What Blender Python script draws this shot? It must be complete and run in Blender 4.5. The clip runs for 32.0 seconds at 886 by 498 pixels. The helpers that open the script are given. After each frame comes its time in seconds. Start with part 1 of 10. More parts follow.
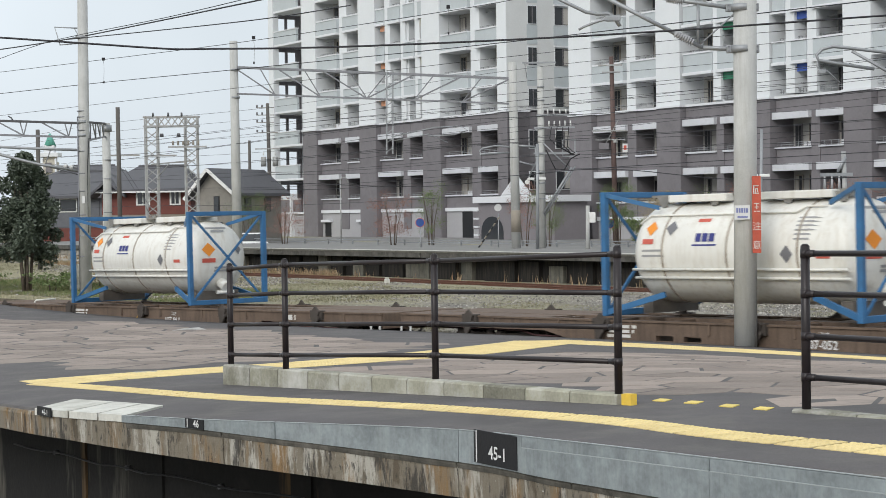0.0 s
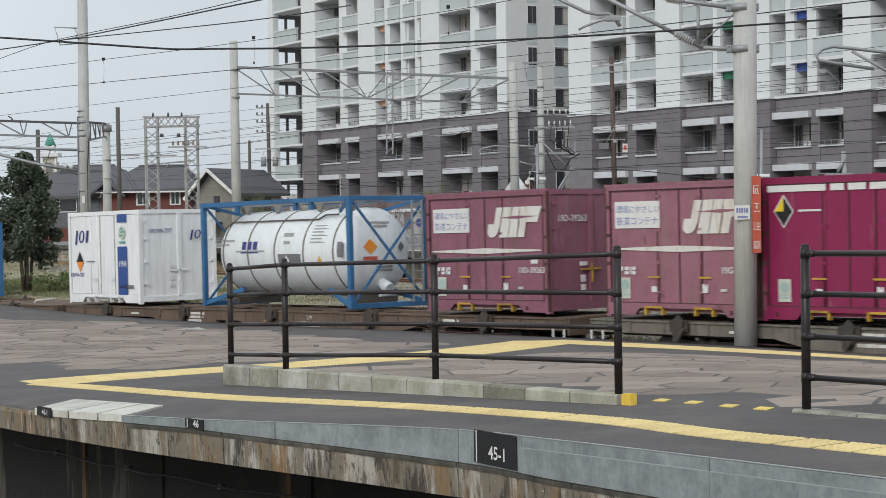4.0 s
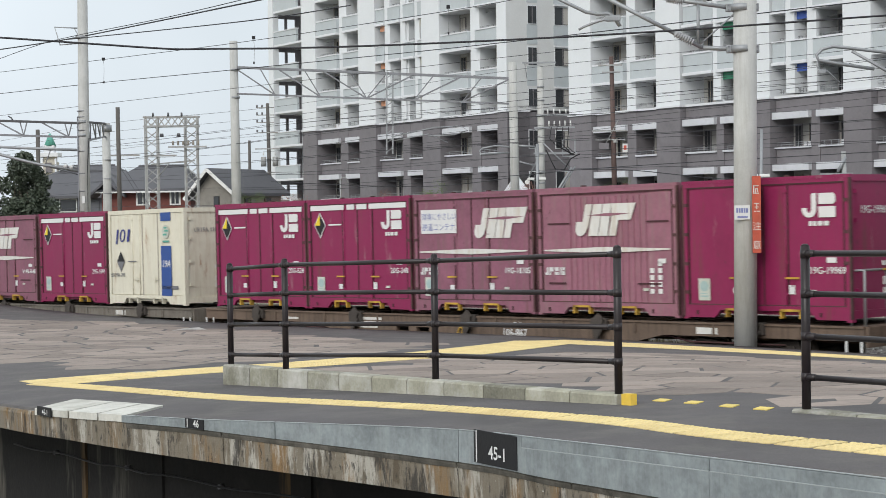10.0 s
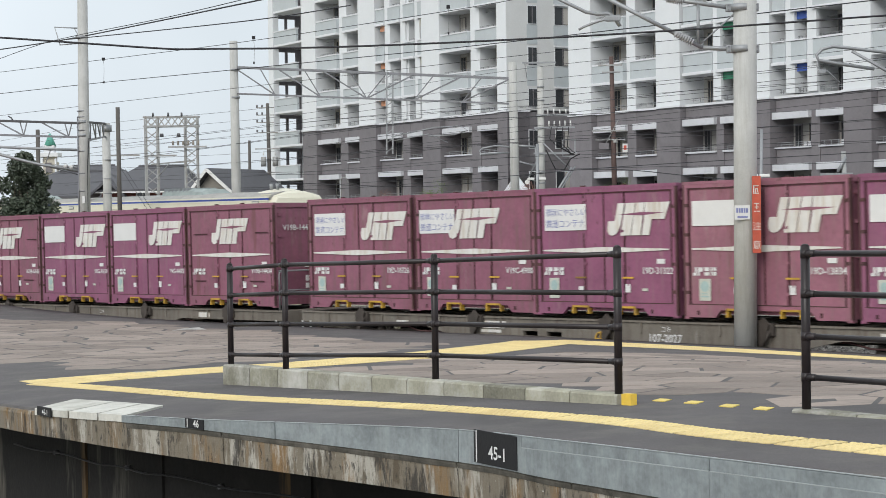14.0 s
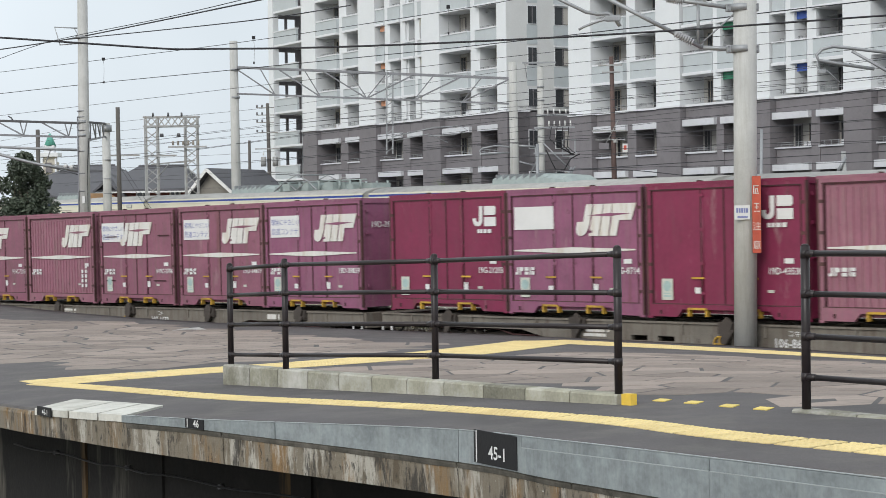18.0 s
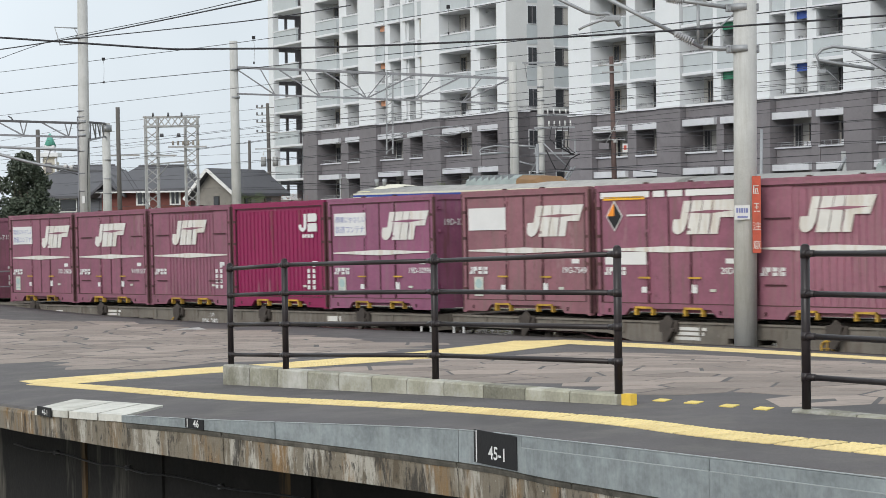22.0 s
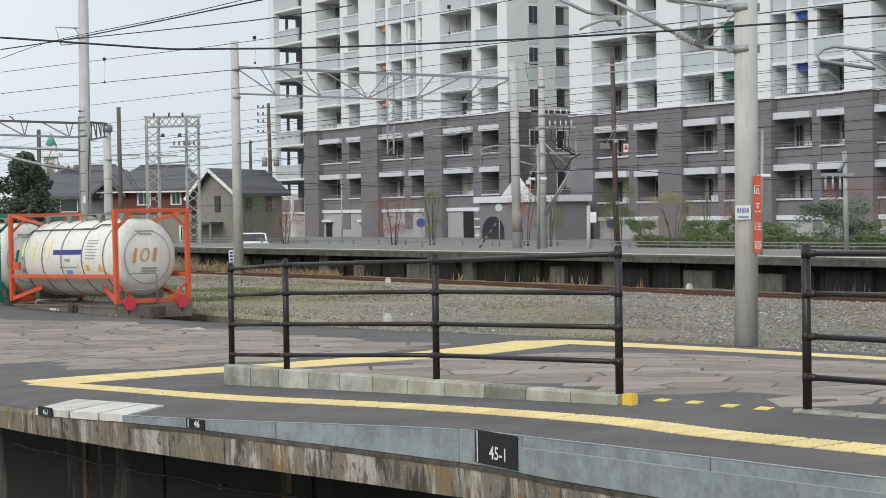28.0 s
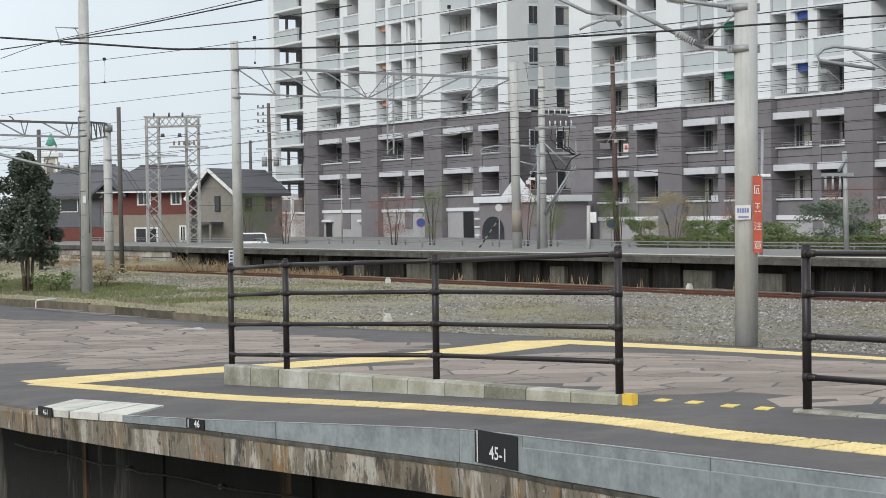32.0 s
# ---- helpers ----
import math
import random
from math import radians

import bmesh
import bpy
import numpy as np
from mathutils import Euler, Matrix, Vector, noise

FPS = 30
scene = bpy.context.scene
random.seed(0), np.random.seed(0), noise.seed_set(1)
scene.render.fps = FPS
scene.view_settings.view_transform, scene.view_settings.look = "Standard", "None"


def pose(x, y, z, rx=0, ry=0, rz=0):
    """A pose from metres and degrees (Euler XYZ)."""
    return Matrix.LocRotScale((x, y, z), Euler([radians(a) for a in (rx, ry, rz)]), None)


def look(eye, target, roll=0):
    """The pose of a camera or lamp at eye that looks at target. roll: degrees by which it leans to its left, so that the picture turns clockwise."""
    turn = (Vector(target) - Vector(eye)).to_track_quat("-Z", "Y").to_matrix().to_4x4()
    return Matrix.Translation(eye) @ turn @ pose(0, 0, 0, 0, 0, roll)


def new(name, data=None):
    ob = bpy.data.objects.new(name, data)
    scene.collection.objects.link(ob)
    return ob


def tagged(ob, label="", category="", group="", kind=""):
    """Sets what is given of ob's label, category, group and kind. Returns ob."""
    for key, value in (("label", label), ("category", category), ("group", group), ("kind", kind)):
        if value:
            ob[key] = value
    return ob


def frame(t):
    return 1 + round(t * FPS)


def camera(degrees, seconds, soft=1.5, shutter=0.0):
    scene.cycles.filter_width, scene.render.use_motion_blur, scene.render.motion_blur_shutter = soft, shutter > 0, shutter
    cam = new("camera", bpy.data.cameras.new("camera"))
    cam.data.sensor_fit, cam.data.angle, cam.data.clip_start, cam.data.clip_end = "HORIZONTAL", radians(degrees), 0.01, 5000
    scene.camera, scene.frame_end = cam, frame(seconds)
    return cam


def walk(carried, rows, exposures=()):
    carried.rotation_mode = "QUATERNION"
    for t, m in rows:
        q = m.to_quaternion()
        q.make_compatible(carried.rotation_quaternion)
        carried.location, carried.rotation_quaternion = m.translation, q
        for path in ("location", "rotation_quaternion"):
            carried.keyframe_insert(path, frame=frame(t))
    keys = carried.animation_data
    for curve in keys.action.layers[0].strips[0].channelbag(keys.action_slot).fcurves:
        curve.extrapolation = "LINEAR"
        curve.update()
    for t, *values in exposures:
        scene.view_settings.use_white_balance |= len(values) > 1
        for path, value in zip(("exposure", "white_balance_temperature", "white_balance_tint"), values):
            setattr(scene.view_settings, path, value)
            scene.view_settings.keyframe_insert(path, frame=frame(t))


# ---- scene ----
cam = camera(28.22, 32.0, soft=0.8, shutter=0.2)
EYE = (0.0, 0.0, 2.35)


def aim(dx):
    return look(EYE, (dx, 100.0, 0.330), -0.79)


walk(cam, [(0, aim(0)), (24.2, aim(0)), (24.6, aim(0.02)), (25.0, aim(-0.07)), (25.4, aim(0)), (27.4, aim(0)), (27.9, aim(-0.05)), (32, aim(-0.05))],
     [(0, 0.20), (1, 0.09), (2, 0.02), (3, -0.06), (3.5, -0.07), (4.7, 0.12), (6, 0.22), (23, 0.22), (24, 0.16), (24.5, 0.08), (25.4, -0.05), (26.6, 0.08), (27.6, 0.16), (28.5, 0.18), (30, 0.22), (32, 0.22)])

# ---- overcast daylight ----
world = bpy.data.worlds.new("overcast_sky")
scene.world = world
world.use_nodes = True
wn, wl = world.node_tree.nodes, world.node_tree.links
wn.clear()
sky = wn.new("ShaderNodeTexSky")
sky.sky_type = "NISHITA"
sky.sun_disc = False
sky.sun_elevation, sky.sun_rotation = radians(32), radians(208)
sky.air_density, sky.dust_density, sky.ozone_density = 1.0, 4.0, 1.0
sk = wn.new("ShaderNodeVectorMath")
sk.operation = "SCALE"
sk.inputs["Scale"].default_value = 0.05
wl.new(sky.outputs[0], sk.inputs[0])
tc = wn.new("ShaderNodeTexCoord")
sep = wn.new("ShaderNodeSeparateXYZ")
wl.new(tc.outputs["Generated"], sep.inputs[0])
ramp = wn.new("ShaderNodeValToRGB")
ramp.color_ramp.elements[0].position, ramp.color_ramp.elements[0].color = 0.0, (0.73, 0.805, 0.87, 1)
ramp.color_ramp.elements[1].position, ramp.color_ramp.elements[1].color = 0.75, (1.04, 1.11, 1.165, 1)
mid = ramp.color_ramp.elements.new(0.16)
mid.color = (0.80, 0.875, 0.935, 1)
wl.new(sep.outputs["Z"], ramp.inputs[0])
cl = wn.new("ShaderNodeTexNoise")
cl.inputs["Scale"].default_value = 3.0
cl.inputs["Detail"].default_value = 4.0
wl.new(tc.outputs["Generated"], cl.inputs["Vector"])
clr = wn.new("ShaderNodeMapRange")
clr.inputs["From Min"].default_value, clr.inputs["From Max"].default_value = 0.3, 0.7
clr.inputs["To Min"].default_value, clr.inputs["To Max"].default_value = 0.90, 1.09
wl.new(cl.outputs["Fac"], clr.inputs["Value"])
cm = wn.new("ShaderNodeVectorMath")
cm.operation = "SCALE"
wl.new(ramp.outputs[0], cm.inputs[0])
wl.new(clr.outputs[0], cm.inputs["Scale"])
mx = wn.new("ShaderNodeMix")
mx.data_type = "RGBA"
mx.inputs["Factor"].default_value = 0.82
wl.new(sk.outputs[0], mx.inputs["A"])
wl.new(cm.outputs[0], mx.inputs["B"])
bg = wn.new("ShaderNodeBackground")
bg.inputs["Strength"].default_value = 1.0
wl.new(mx.outputs["Result"], bg.inputs["Color"])
wo = wn.new("ShaderNodeOutputWorld")
wl.new(bg.outputs[0], wo.inputs[0])
sun = new("sun", bpy.data.lights.new("sun", "SUN"))
sun.data.energy, sun.data.angle, sun.data.color = 1.5, radians(30), (1.0, 0.98, 0.95)
sun.rotation_euler = (radians(58), 0, radians(-28))

# ---- materials ----
MATS = {}


def mat(name, col, rough=0.7, metal=0.0, var=0.12, scale=3.0, fine=40.0, bump=0.15, dirt=None, dirt_amt=0.0, streak=False, rnd=0.0, spec=0.4, scuff=None):
    """A painted, stone or metal surface: grain at two scales, stains, optional rain streaks."""
    if name in MATS:
        return MATS[name]
    m = bpy.data.materials.new(name)
    m.use_nodes = True
    n, l = m.node_tree.nodes, m.node_tree.links
    b = n["Principled BSDF"]
    b.inputs["Roughness"].default_value, b.inputs["Metallic"].default_value = rough, metal
    b.inputs["Specular IOR Level"].default_value = spec
    tc = n.new("ShaderNodeTexCoord")
    big, sm = n.new("ShaderNodeTexNoise"), n.new("ShaderNodeTexNoise")
    big.inputs["Scale"].default_value, sm.inputs["Scale"].default_value = scale, fine
    big.inputs["Detail"].default_value, sm.inputs["Detail"].default_value = 5, 3
    big.inputs["Roughness"].default_value = 0.65
    own = n.new("ShaderNodeObjectInfo")
    far = n.new("ShaderNodeVectorMath")
    far.operation = "SCALE"
    far.inputs[0].default_value = (31.7, 17.3, 23.9)
    l.new(own.outputs["Random"], far.inputs["Scale"])
    at = n.new("ShaderNodeVectorMath")
    l.new(tc.outputs["Object"], at.inputs[0])
    l.new(far.outputs[0], at.inputs[1])
    place = at.outputs[0]
    l.new(place, big.inputs["Vector"])
    l.new(place, sm.inputs["Vector"])
    add = n.new("ShaderNodeMath")
    add.operation = "MULTIPLY_ADD"
    add.inputs[1].default_value, add.inputs[2].default_value = 0.4, 0.0
    l.new(sm.outputs["Fac"], add.inputs[0])
    tot = n.new("ShaderNodeMath")
    tot.operation = "ADD"
    l.new(big.outputs["Fac"], tot.inputs[0])
    l.new(add.outputs[0], tot.inputs[1])
    src = tot.outputs[0]
    if rnd:
        oi = n.new("ShaderNodeObjectInfo")
        r = n.new("ShaderNodeMath")
        r.operation = "MULTIPLY_ADD"
        r.inputs[1].default_value, r.inputs[2].default_value = rnd, -rnd / 2
        l.new(oi.outputs["Random"], r.inputs[0])
        t2 = n.new("ShaderNodeMath")
        t2.operation = "ADD"
        l.new(src, t2.inputs[0])
        l.new(r.outputs[0], t2.inputs[1])
        src = t2.outputs[0]
    mr = n.new("ShaderNodeMapRange")
    mr.inputs["From Min"].default_value, mr.inputs["From Max"].default_value = 0.4, 1.0
    mr.inputs["To Min"].default_value, mr.inputs["To Max"].default_value = 1 - var, 1 + var
    mr.clamp = False
    l.new(src, mr.inputs["Value"])
    sc = n.new("ShaderNodeVectorMath")
    sc.operation = "SCALE"
    sc.inputs[0].default_value = col[:3]
    l.new(mr.outputs[0], sc.inputs["Scale"])
    out = sc.outputs[0]
    if dirt:
        dn = n.new("ShaderNodeTexNoise")
        dn.inputs["Scale"].default_value = 1.6 if not streak else 2.2
        dn.inputs["Detail"].default_value = 6
        dn.inputs["Roughness"].default_value = 0.7
        if streak:
            mp = n.new("ShaderNodeMapping")
            mp.inputs["Scale"].default_value = (4.0, 4.0, 0.35)
            l.new(place, mp.inputs["Vector"])
            l.new(mp.outputs[0], dn.inputs["Vector"])
        else:
            l.new(place, dn.inputs["Vector"])
        dr = n.new("ShaderNodeMapRange")
        dr.inputs["From Min"].default_value, dr.inputs["From Max"].default_value = 0.48, 0.72
        dr.inputs["To Max"].default_value = dirt_amt
        l.new(dn.outputs["Fac"], dr.inputs["Value"])
        mxx = n.new("ShaderNodeMix")
        mxx.data_type = "RGBA"
        l.new(dr.outputs[0], mxx.inputs["Factor"])
        l.new(out, mxx.inputs["A"])
        mxx.inputs["B"].default_value = (*dirt, 1)
        out = mxx.outputs["Result"]
    for k, (tone, size, tall, lo, amt) in enumerate(scuff or ()):
        sn = n.new("ShaderNodeTexNoise")
        sn.noise_dimensions = "4D"
        sn.inputs["W"].default_value = 5.3 * (k + 1)
        sn.inputs["Scale"].default_value, sn.inputs["Detail"].default_value, sn.inputs["Roughness"].default_value = size, 6, 0.7
        sm2 = n.new("ShaderNodeMapping")
        sm2.inputs["Scale"].default_value = (1, 1, tall)
        l.new(place, sm2.inputs["Vector"])
        l.new(sm2.outputs[0], sn.inputs["Vector"])
        sr = n.new("ShaderNodeMapRange")
        sr.inputs["From Min"].default_value, sr.inputs["From Max"].default_value = lo, lo + 0.07
        sr.inputs["To Max"].default_value = amt
        l.new(sn.outputs["Fac"], sr.inputs["Value"])
        sx = n.new("ShaderNodeMix")
        sx.data_type = "RGBA"
        l.new(sr.outputs[0], sx.inputs["Factor"])
        l.new(out, sx.inputs["A"])
        sx.inputs["B"].default_value = (*tone, 1)
        out = sx.outputs["Result"]
    l.new(out, b.inputs["Base Color"])
    rr = n.new("ShaderNodeMapRange")
    rr.inputs["To Min"].default_value, rr.inputs["To Max"].default_value = max(0.05, rough - 0.12), min(1, rough + 0.12)
    l.new(big.outputs["Fac"], rr.inputs["Value"])
    l.new(rr.outputs[0], b.inputs["Roughness"])
    if bump:
        bp = n.new("ShaderNodeBump")
        bp.inputs["Strength"].default_value, bp.inputs["Distance"].default_value = bump, 0.02
        l.new(tot.outputs[0], bp.inputs["Height"])
        l.new(bp.outputs[0], b.inputs["Normal"])
    MATS[name] = m
    return m


def glass(name, col, rough=0.05):
    m = bpy.data.materials.new(name)
    m.use_nodes = True
    n, l = m.node_tree.nodes, m.node_tree.links
    b = n["Principled BSDF"]
    no = n.new("ShaderNodeTexNoise")
    no.inputs["Scale"].default_value = 0.8
    mr = n.new("ShaderNodeMapRange")
    mr.inputs["To Min"].default_value, mr.inputs["To Max"].default_value = 0.6, 1.5
    oi = n.new("ShaderNodeObjectInfo")
    l.new(oi.outputs["Random"], mr.inputs["Value"])
    sc = n.new("ShaderNodeVectorMath")
    sc.operation = "SCALE"
    sc.inputs[0].default_value = col
    l.new(mr.outputs[0], sc.inputs["Scale"])
    l.new(sc.outputs[0], b.inputs["Base Color"])
    b.inputs["Roughness"].default_value = rough
    b.inputs["Specular IOR Level"].default_value = 0.6
    MATS[name] = m
    return m


def stained_concrete():
    """Old platform coping: pale concrete under rust-brown, white and black run-off."""
    m = bpy.data.materials.new("old_concrete")
    m.use_nodes = True
    n, l = m.node_tree.nodes, m.node_tree.links
    b = n["Principled BSDF"]
    b.inputs["Roughness"].default_value = 0.9
    tc = n.new("ShaderNodeTexCoord")
    out = None
    layers = (((0.185, 0.160, 0.122), 0, 0, 0, 1), ((0.215, 0.130, 0.055), 1.9, 0.51, 0.58, 0.10), ((0.42, 0.40, 0.35), 3.1, 0.52, 0.58, 0.14), ((0.030, 0.027, 0.024), 3.3, 0.54, 0.59, 0.20),
              ((0.09, 0.07, 0.045), 6.0, 0.53, 0.62, 0.30), ((0.030, 0.028, 0.024), 15.0, 0.56, 0.64, 0.35), ((0.50, 0.48, 0.43), 24.0, 0.63, 0.70, 0.6))
    for k, (col, sc, lo, hi, tall) in enumerate(layers):
        if out is None:
            rgb = n.new("ShaderNodeRGB")
            rgb.outputs[0].default_value = (*col, 1)
            out = rgb.outputs[0]
            continue
        mp = n.new("ShaderNodeMapping")
        mp.inputs["Scale"].default_value = (1.5, 1.5, 1.5 * tall)
        l.new(tc.outputs["Object"], mp.inputs["Vector"])
        no = n.new("ShaderNodeTexNoise")
        no.noise_dimensions = "4D"
        no.inputs["W"].default_value = k * 3.7
        no.inputs["Scale"].default_value = sc
        no.inputs["Detail"].default_value = 7
        no.inputs["Roughness"].default_value = 0.7
        l.new(mp.outputs[0], no.inputs["Vector"])
        mr = n.new("ShaderNodeMapRange")
        mr.inputs["From Min"].default_value, mr.inputs["From Max"].default_value = lo, hi
        mr.inputs["To Max"].default_value = 0.85
        l.new(no.outputs["Fac"], mr.inputs["Value"])
        mx = n.new("ShaderNodeMix")
        mx.data_type = "RGBA"
        l.new(mr.outputs[0], mx.inputs["Factor"])
        l.new(out, mx.inputs["A"])
        mx.inputs["B"].default_value = (*col, 1)
        out = mx.outputs["Result"]
        bump_src = no.outputs["Fac"]
    l.new(out, b.inputs["Base Color"])
    bp = n.new("ShaderNodeBump")
    bp.inputs["Strength"].default_value, bp.inputs["Distance"].default_value = 0.6, 0.02
    l.new(bump_src, bp.inputs["Height"])
    l.new(bp.outputs[0], b.inputs["Normal"])
    MATS["old_concrete"] = m
    return m


asphalt = mat("asphalt", (0.090, 0.083, 0.083), 0.85, var=0.40, scale=0.9, fine=60, bump=0.4, dirt=(0.15, 0.14, 0.125), dirt_amt=0.65)
paver = mat("flagstone", (0.272, 0.224, 0.192), 0.85, var=0.34, scale=1.6, fine=22, bump=0.4, dirt=(0.125, 0.112, 0.103), dirt_amt=0.75, rnd=0.45)
joint = mat("paving_joint", (0.075, 0.07, 0.066), 0.9, var=0.3, scale=2, fine=70)
concrete = mat("concrete", (0.35, 0.345, 0.30), 0.85, var=0.35, scale=3.0, fine=50, bump=0.35, dirt=(0.15, 0.145, 0.10), dirt_amt=0.95, rnd=0.5)
pole_dark = mat("weathered_pole", (0.105, 0.097, 0.09), 0.9, var=0.3, scale=2)
brown_pole = mat("brown_pole", (0.095, 0.062, 0.055), 0.7, var=0.3, scale=2)
pole_concrete = mat("pole_concrete", (0.43, 0.43, 0.415), 0.8, var=0.22, scale=1.2, fine=50, bump=0.12, dirt=(0.32, 0.31, 0.28), dirt_amt=0.6, streak=True)
old_concrete = stained_concrete()
# near-black base holds the overhang's shade; pale and rusty scuffs are stains
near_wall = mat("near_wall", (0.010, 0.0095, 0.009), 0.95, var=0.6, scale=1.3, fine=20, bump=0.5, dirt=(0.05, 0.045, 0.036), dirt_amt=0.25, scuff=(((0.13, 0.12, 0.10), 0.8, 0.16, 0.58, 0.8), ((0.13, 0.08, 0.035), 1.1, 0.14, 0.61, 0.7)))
# near-black base holds the shade below a platform edge; brown streaks are dirt
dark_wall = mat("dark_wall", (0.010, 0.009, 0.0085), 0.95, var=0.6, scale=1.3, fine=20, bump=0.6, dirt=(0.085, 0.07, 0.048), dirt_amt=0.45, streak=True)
mossy_kerb = mat("mossy_kerb", (0.135, 0.115, 0.085), 0.95, var=0.5, scale=2.0, fine=20, bump=0.5, dirt=(0.065, 0.06, 0.04), dirt_amt=0.8, rnd=0.5)
block_stone = mat("pale_block", (0.36, 0.34, 0.30), 0.95, var=0.3, scale=1.2, fine=9, bump=0.4, dirt=(0.13, 0.12, 0.10), dirt_amt=0.8, rnd=0.6)
slab_paint = mat("slab_paint", (0.56, 0.55, 0.50), 0.75, var=0.2, scale=3, dirt=(0.28, 0.27, 0.22), dirt_amt=0.8)
galv = mat("galvanised", (0.270, 0.300, 0.310), 0.5, 0.35, var=0.40, scale=4.5, fine=30, bump=0.08, dirt=(0.40, 0.43, 0.43), dirt_amt=0.55, streak=True)
kerb_m = mat("kerb_concrete", (0.27, 0.262, 0.205), 0.85, var=0.35, scale=2.5, fine=40, bump=0.35, dirt=(0.56, 0.55, 0.52), dirt_amt=0.85, rnd=0.5)
moss_band = mat("mossy_concrete", (0.075, 0.070, 0.058), 0.95, var=0.6, scale=5, fine=26, bump=0.6, dirt=(0.20, 0.185, 0.16), dirt_amt=0.8)
# paler metal for the sheet's top lip and lap line
bright_edge = mat("scuffed_edge", (0.38, 0.405, 0.41), 0.5, 0.3, var=0.2)
steel_paint = mat("brown_paint", (0.020, 0.015, 0.016), 0.42, 0.0, var=0.3, scale=4, fine=40, bump=0.05)
yellow = mat("yellow_tile", (0.68, 0.545, 0.26), 0.7, var=0.14, scale=3, fine=50, bump=0.2, dirt=(0.48, 0.35, 0.15), dirt_amt=0.6, rnd=0.15)
yellow_paint = mat("yellow_paint", (0.74, 0.57, 0.14), 0.6, var=0.15, dirt=(0.35, 0.27, 0.1), dirt_amt=0.5)
kerb_yellow = mat("kerb_yellow", (0.75, 0.50, 0.06), 0.6, var=0.15, dirt=(0.45, 0.36, 0.2), dirt_amt=0.4)
worn_white = mat("worn_white", (0.42, 0.41, 0.39), 0.8, var=0.3, scale=8, dirt=(0.14, 0.13, 0.12), dirt_amt=0.95)
white_paint = mat("white_paint", (0.74, 0.74, 0.72), 0.6, var=0.1, dirt=(0.5, 0.48, 0.44), dirt_amt=0.4)
ballast = mat("ballast", (0.17, 0.155, 0.14), 0.95, var=0.7, scale=9, fine=30, bump=1.0)
rust = mat("rusty_rail", (0.125, 0.058, 0.04), 0.75, 0.2, var=0.3, scale=5)
grass_m = mat("dry_grass", (0.15, 0.155, 0.06), 0.9, var=0.5, scale=2, fine=30, dirt=(0.25, 0.19, 0.09), dirt_amt=0.8, rnd=0.4)
leaf_dark = mat("evergreen_leaf", (0.080, 0.100, 0.070), 0.45, var=0.7, scale=4, fine=9)
leaf_hedge = mat("hedge_leaf", (0.12, 0.145, 0.055), 0.65, var=0.5, scale=3, fine=9)
leaf_grey = mat("grey_green_leaf", (0.13, 0.165, 0.12), 0.6, var=0.4, scale=3, fine=9)
leaf_green = mat("green_leaf", (0.13, 0.175, 0.065), 0.65, var=0.5, scale=3, fine=9)
leaf_red = mat("red_leaf", (0.27, 0.14, 0.11), 0.7, var=0.4, scale=3, fine=9)
leaf_tan = mat("dry_leaf", (0.30, 0.25, 0.15), 0.8, var=0.4, scale=3, fine=9)
bark = mat("bark", (0.12, 0.095, 0.075), 0.95, var=0.4, scale=6, bump=0.5)
b_white = mat("white_render", (0.665, 0.685, 0.70), 0.8, var=0.05, scale=0.4, fine=8, bump=0.03, dirt=(0.57, 0.585, 0.60), dirt_amt=0.3)
b_dark = mat("dark_tile_wall", (0.174, 0.163, 0.172), 0.75, var=0.14, scale=0.5, fine=9, bump=0.08, dirt=(0.125, 0.115, 0.122), dirt_amt=0.6)
porch_m = mat("porch_wall", (0.20, 0.185, 0.195), 0.75, var=0.12, scale=0.6, fine=9)
# greyer copy of white_render: the end wall's shade is in the colour
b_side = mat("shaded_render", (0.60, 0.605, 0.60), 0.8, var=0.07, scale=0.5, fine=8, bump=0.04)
b_grey = mat("grey_wall", (0.36, 0.355, 0.365), 0.8, var=0.08, scale=0.5, fine=8, bump=0.05)
b_trim = mat("pale_trim", (0.64, 0.65, 0.67), 0.7, var=0.06, scale=1)
b_lintel = mat("lintel_paint", (0.54, 0.55, 0.575), 0.7, var=0.08, scale=1, dirt=(0.42, 0.42, 0.44), dirt_amt=0.5)
b_panel = mat("balcony_panel", (0.45, 0.485, 0.50), 0.7, var=0.06, scale=0.5, fine=8, bump=0.03, dirt=(0.38, 0.40, 0.41), dirt_amt=0.3)
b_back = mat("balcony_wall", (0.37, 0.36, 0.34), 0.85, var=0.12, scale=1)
orange_panel = mat("orange_panel", (0.60, 0.30, 0.18), 0.6)
blue_panel = mat("blue_panel", (0.05, 0.10, 0.36), 0.6)
green_panel = mat("green_panel", (0.04, 0.22, 0.13), 0.6)
yellow_panel = mat("yellow_panel", (0.75, 0.66, 0.30), 0.6)
win = glass("window_glass", (0.035, 0.038, 0.042))
curtain = mat("curtain", (0.42, 0.40, 0.37), 0.9, var=0.1)
roof_tile = mat("roof_slate", (0.095, 0.095, 0.104), 0.7, var=0.2, scale=2, fine=20)
house_red = mat("red_cladding", (0.16, 0.055, 0.045), 0.8, var=0.2, scale=1.5)
house_tan = mat("tan_cladding", (0.26, 0.23, 0.19), 0.8, var=0.15)
tower_m = mat("tower_render", (0.46, 0.43, 0.37), 0.8, var=0.15)
house_slate = mat("slate_cladding", (0.13, 0.135, 0.15), 0.8, var=0.15)
house_grey = mat("grey_cladding", (0.235, 0.22, 0.195), 0.8, var=0.15)
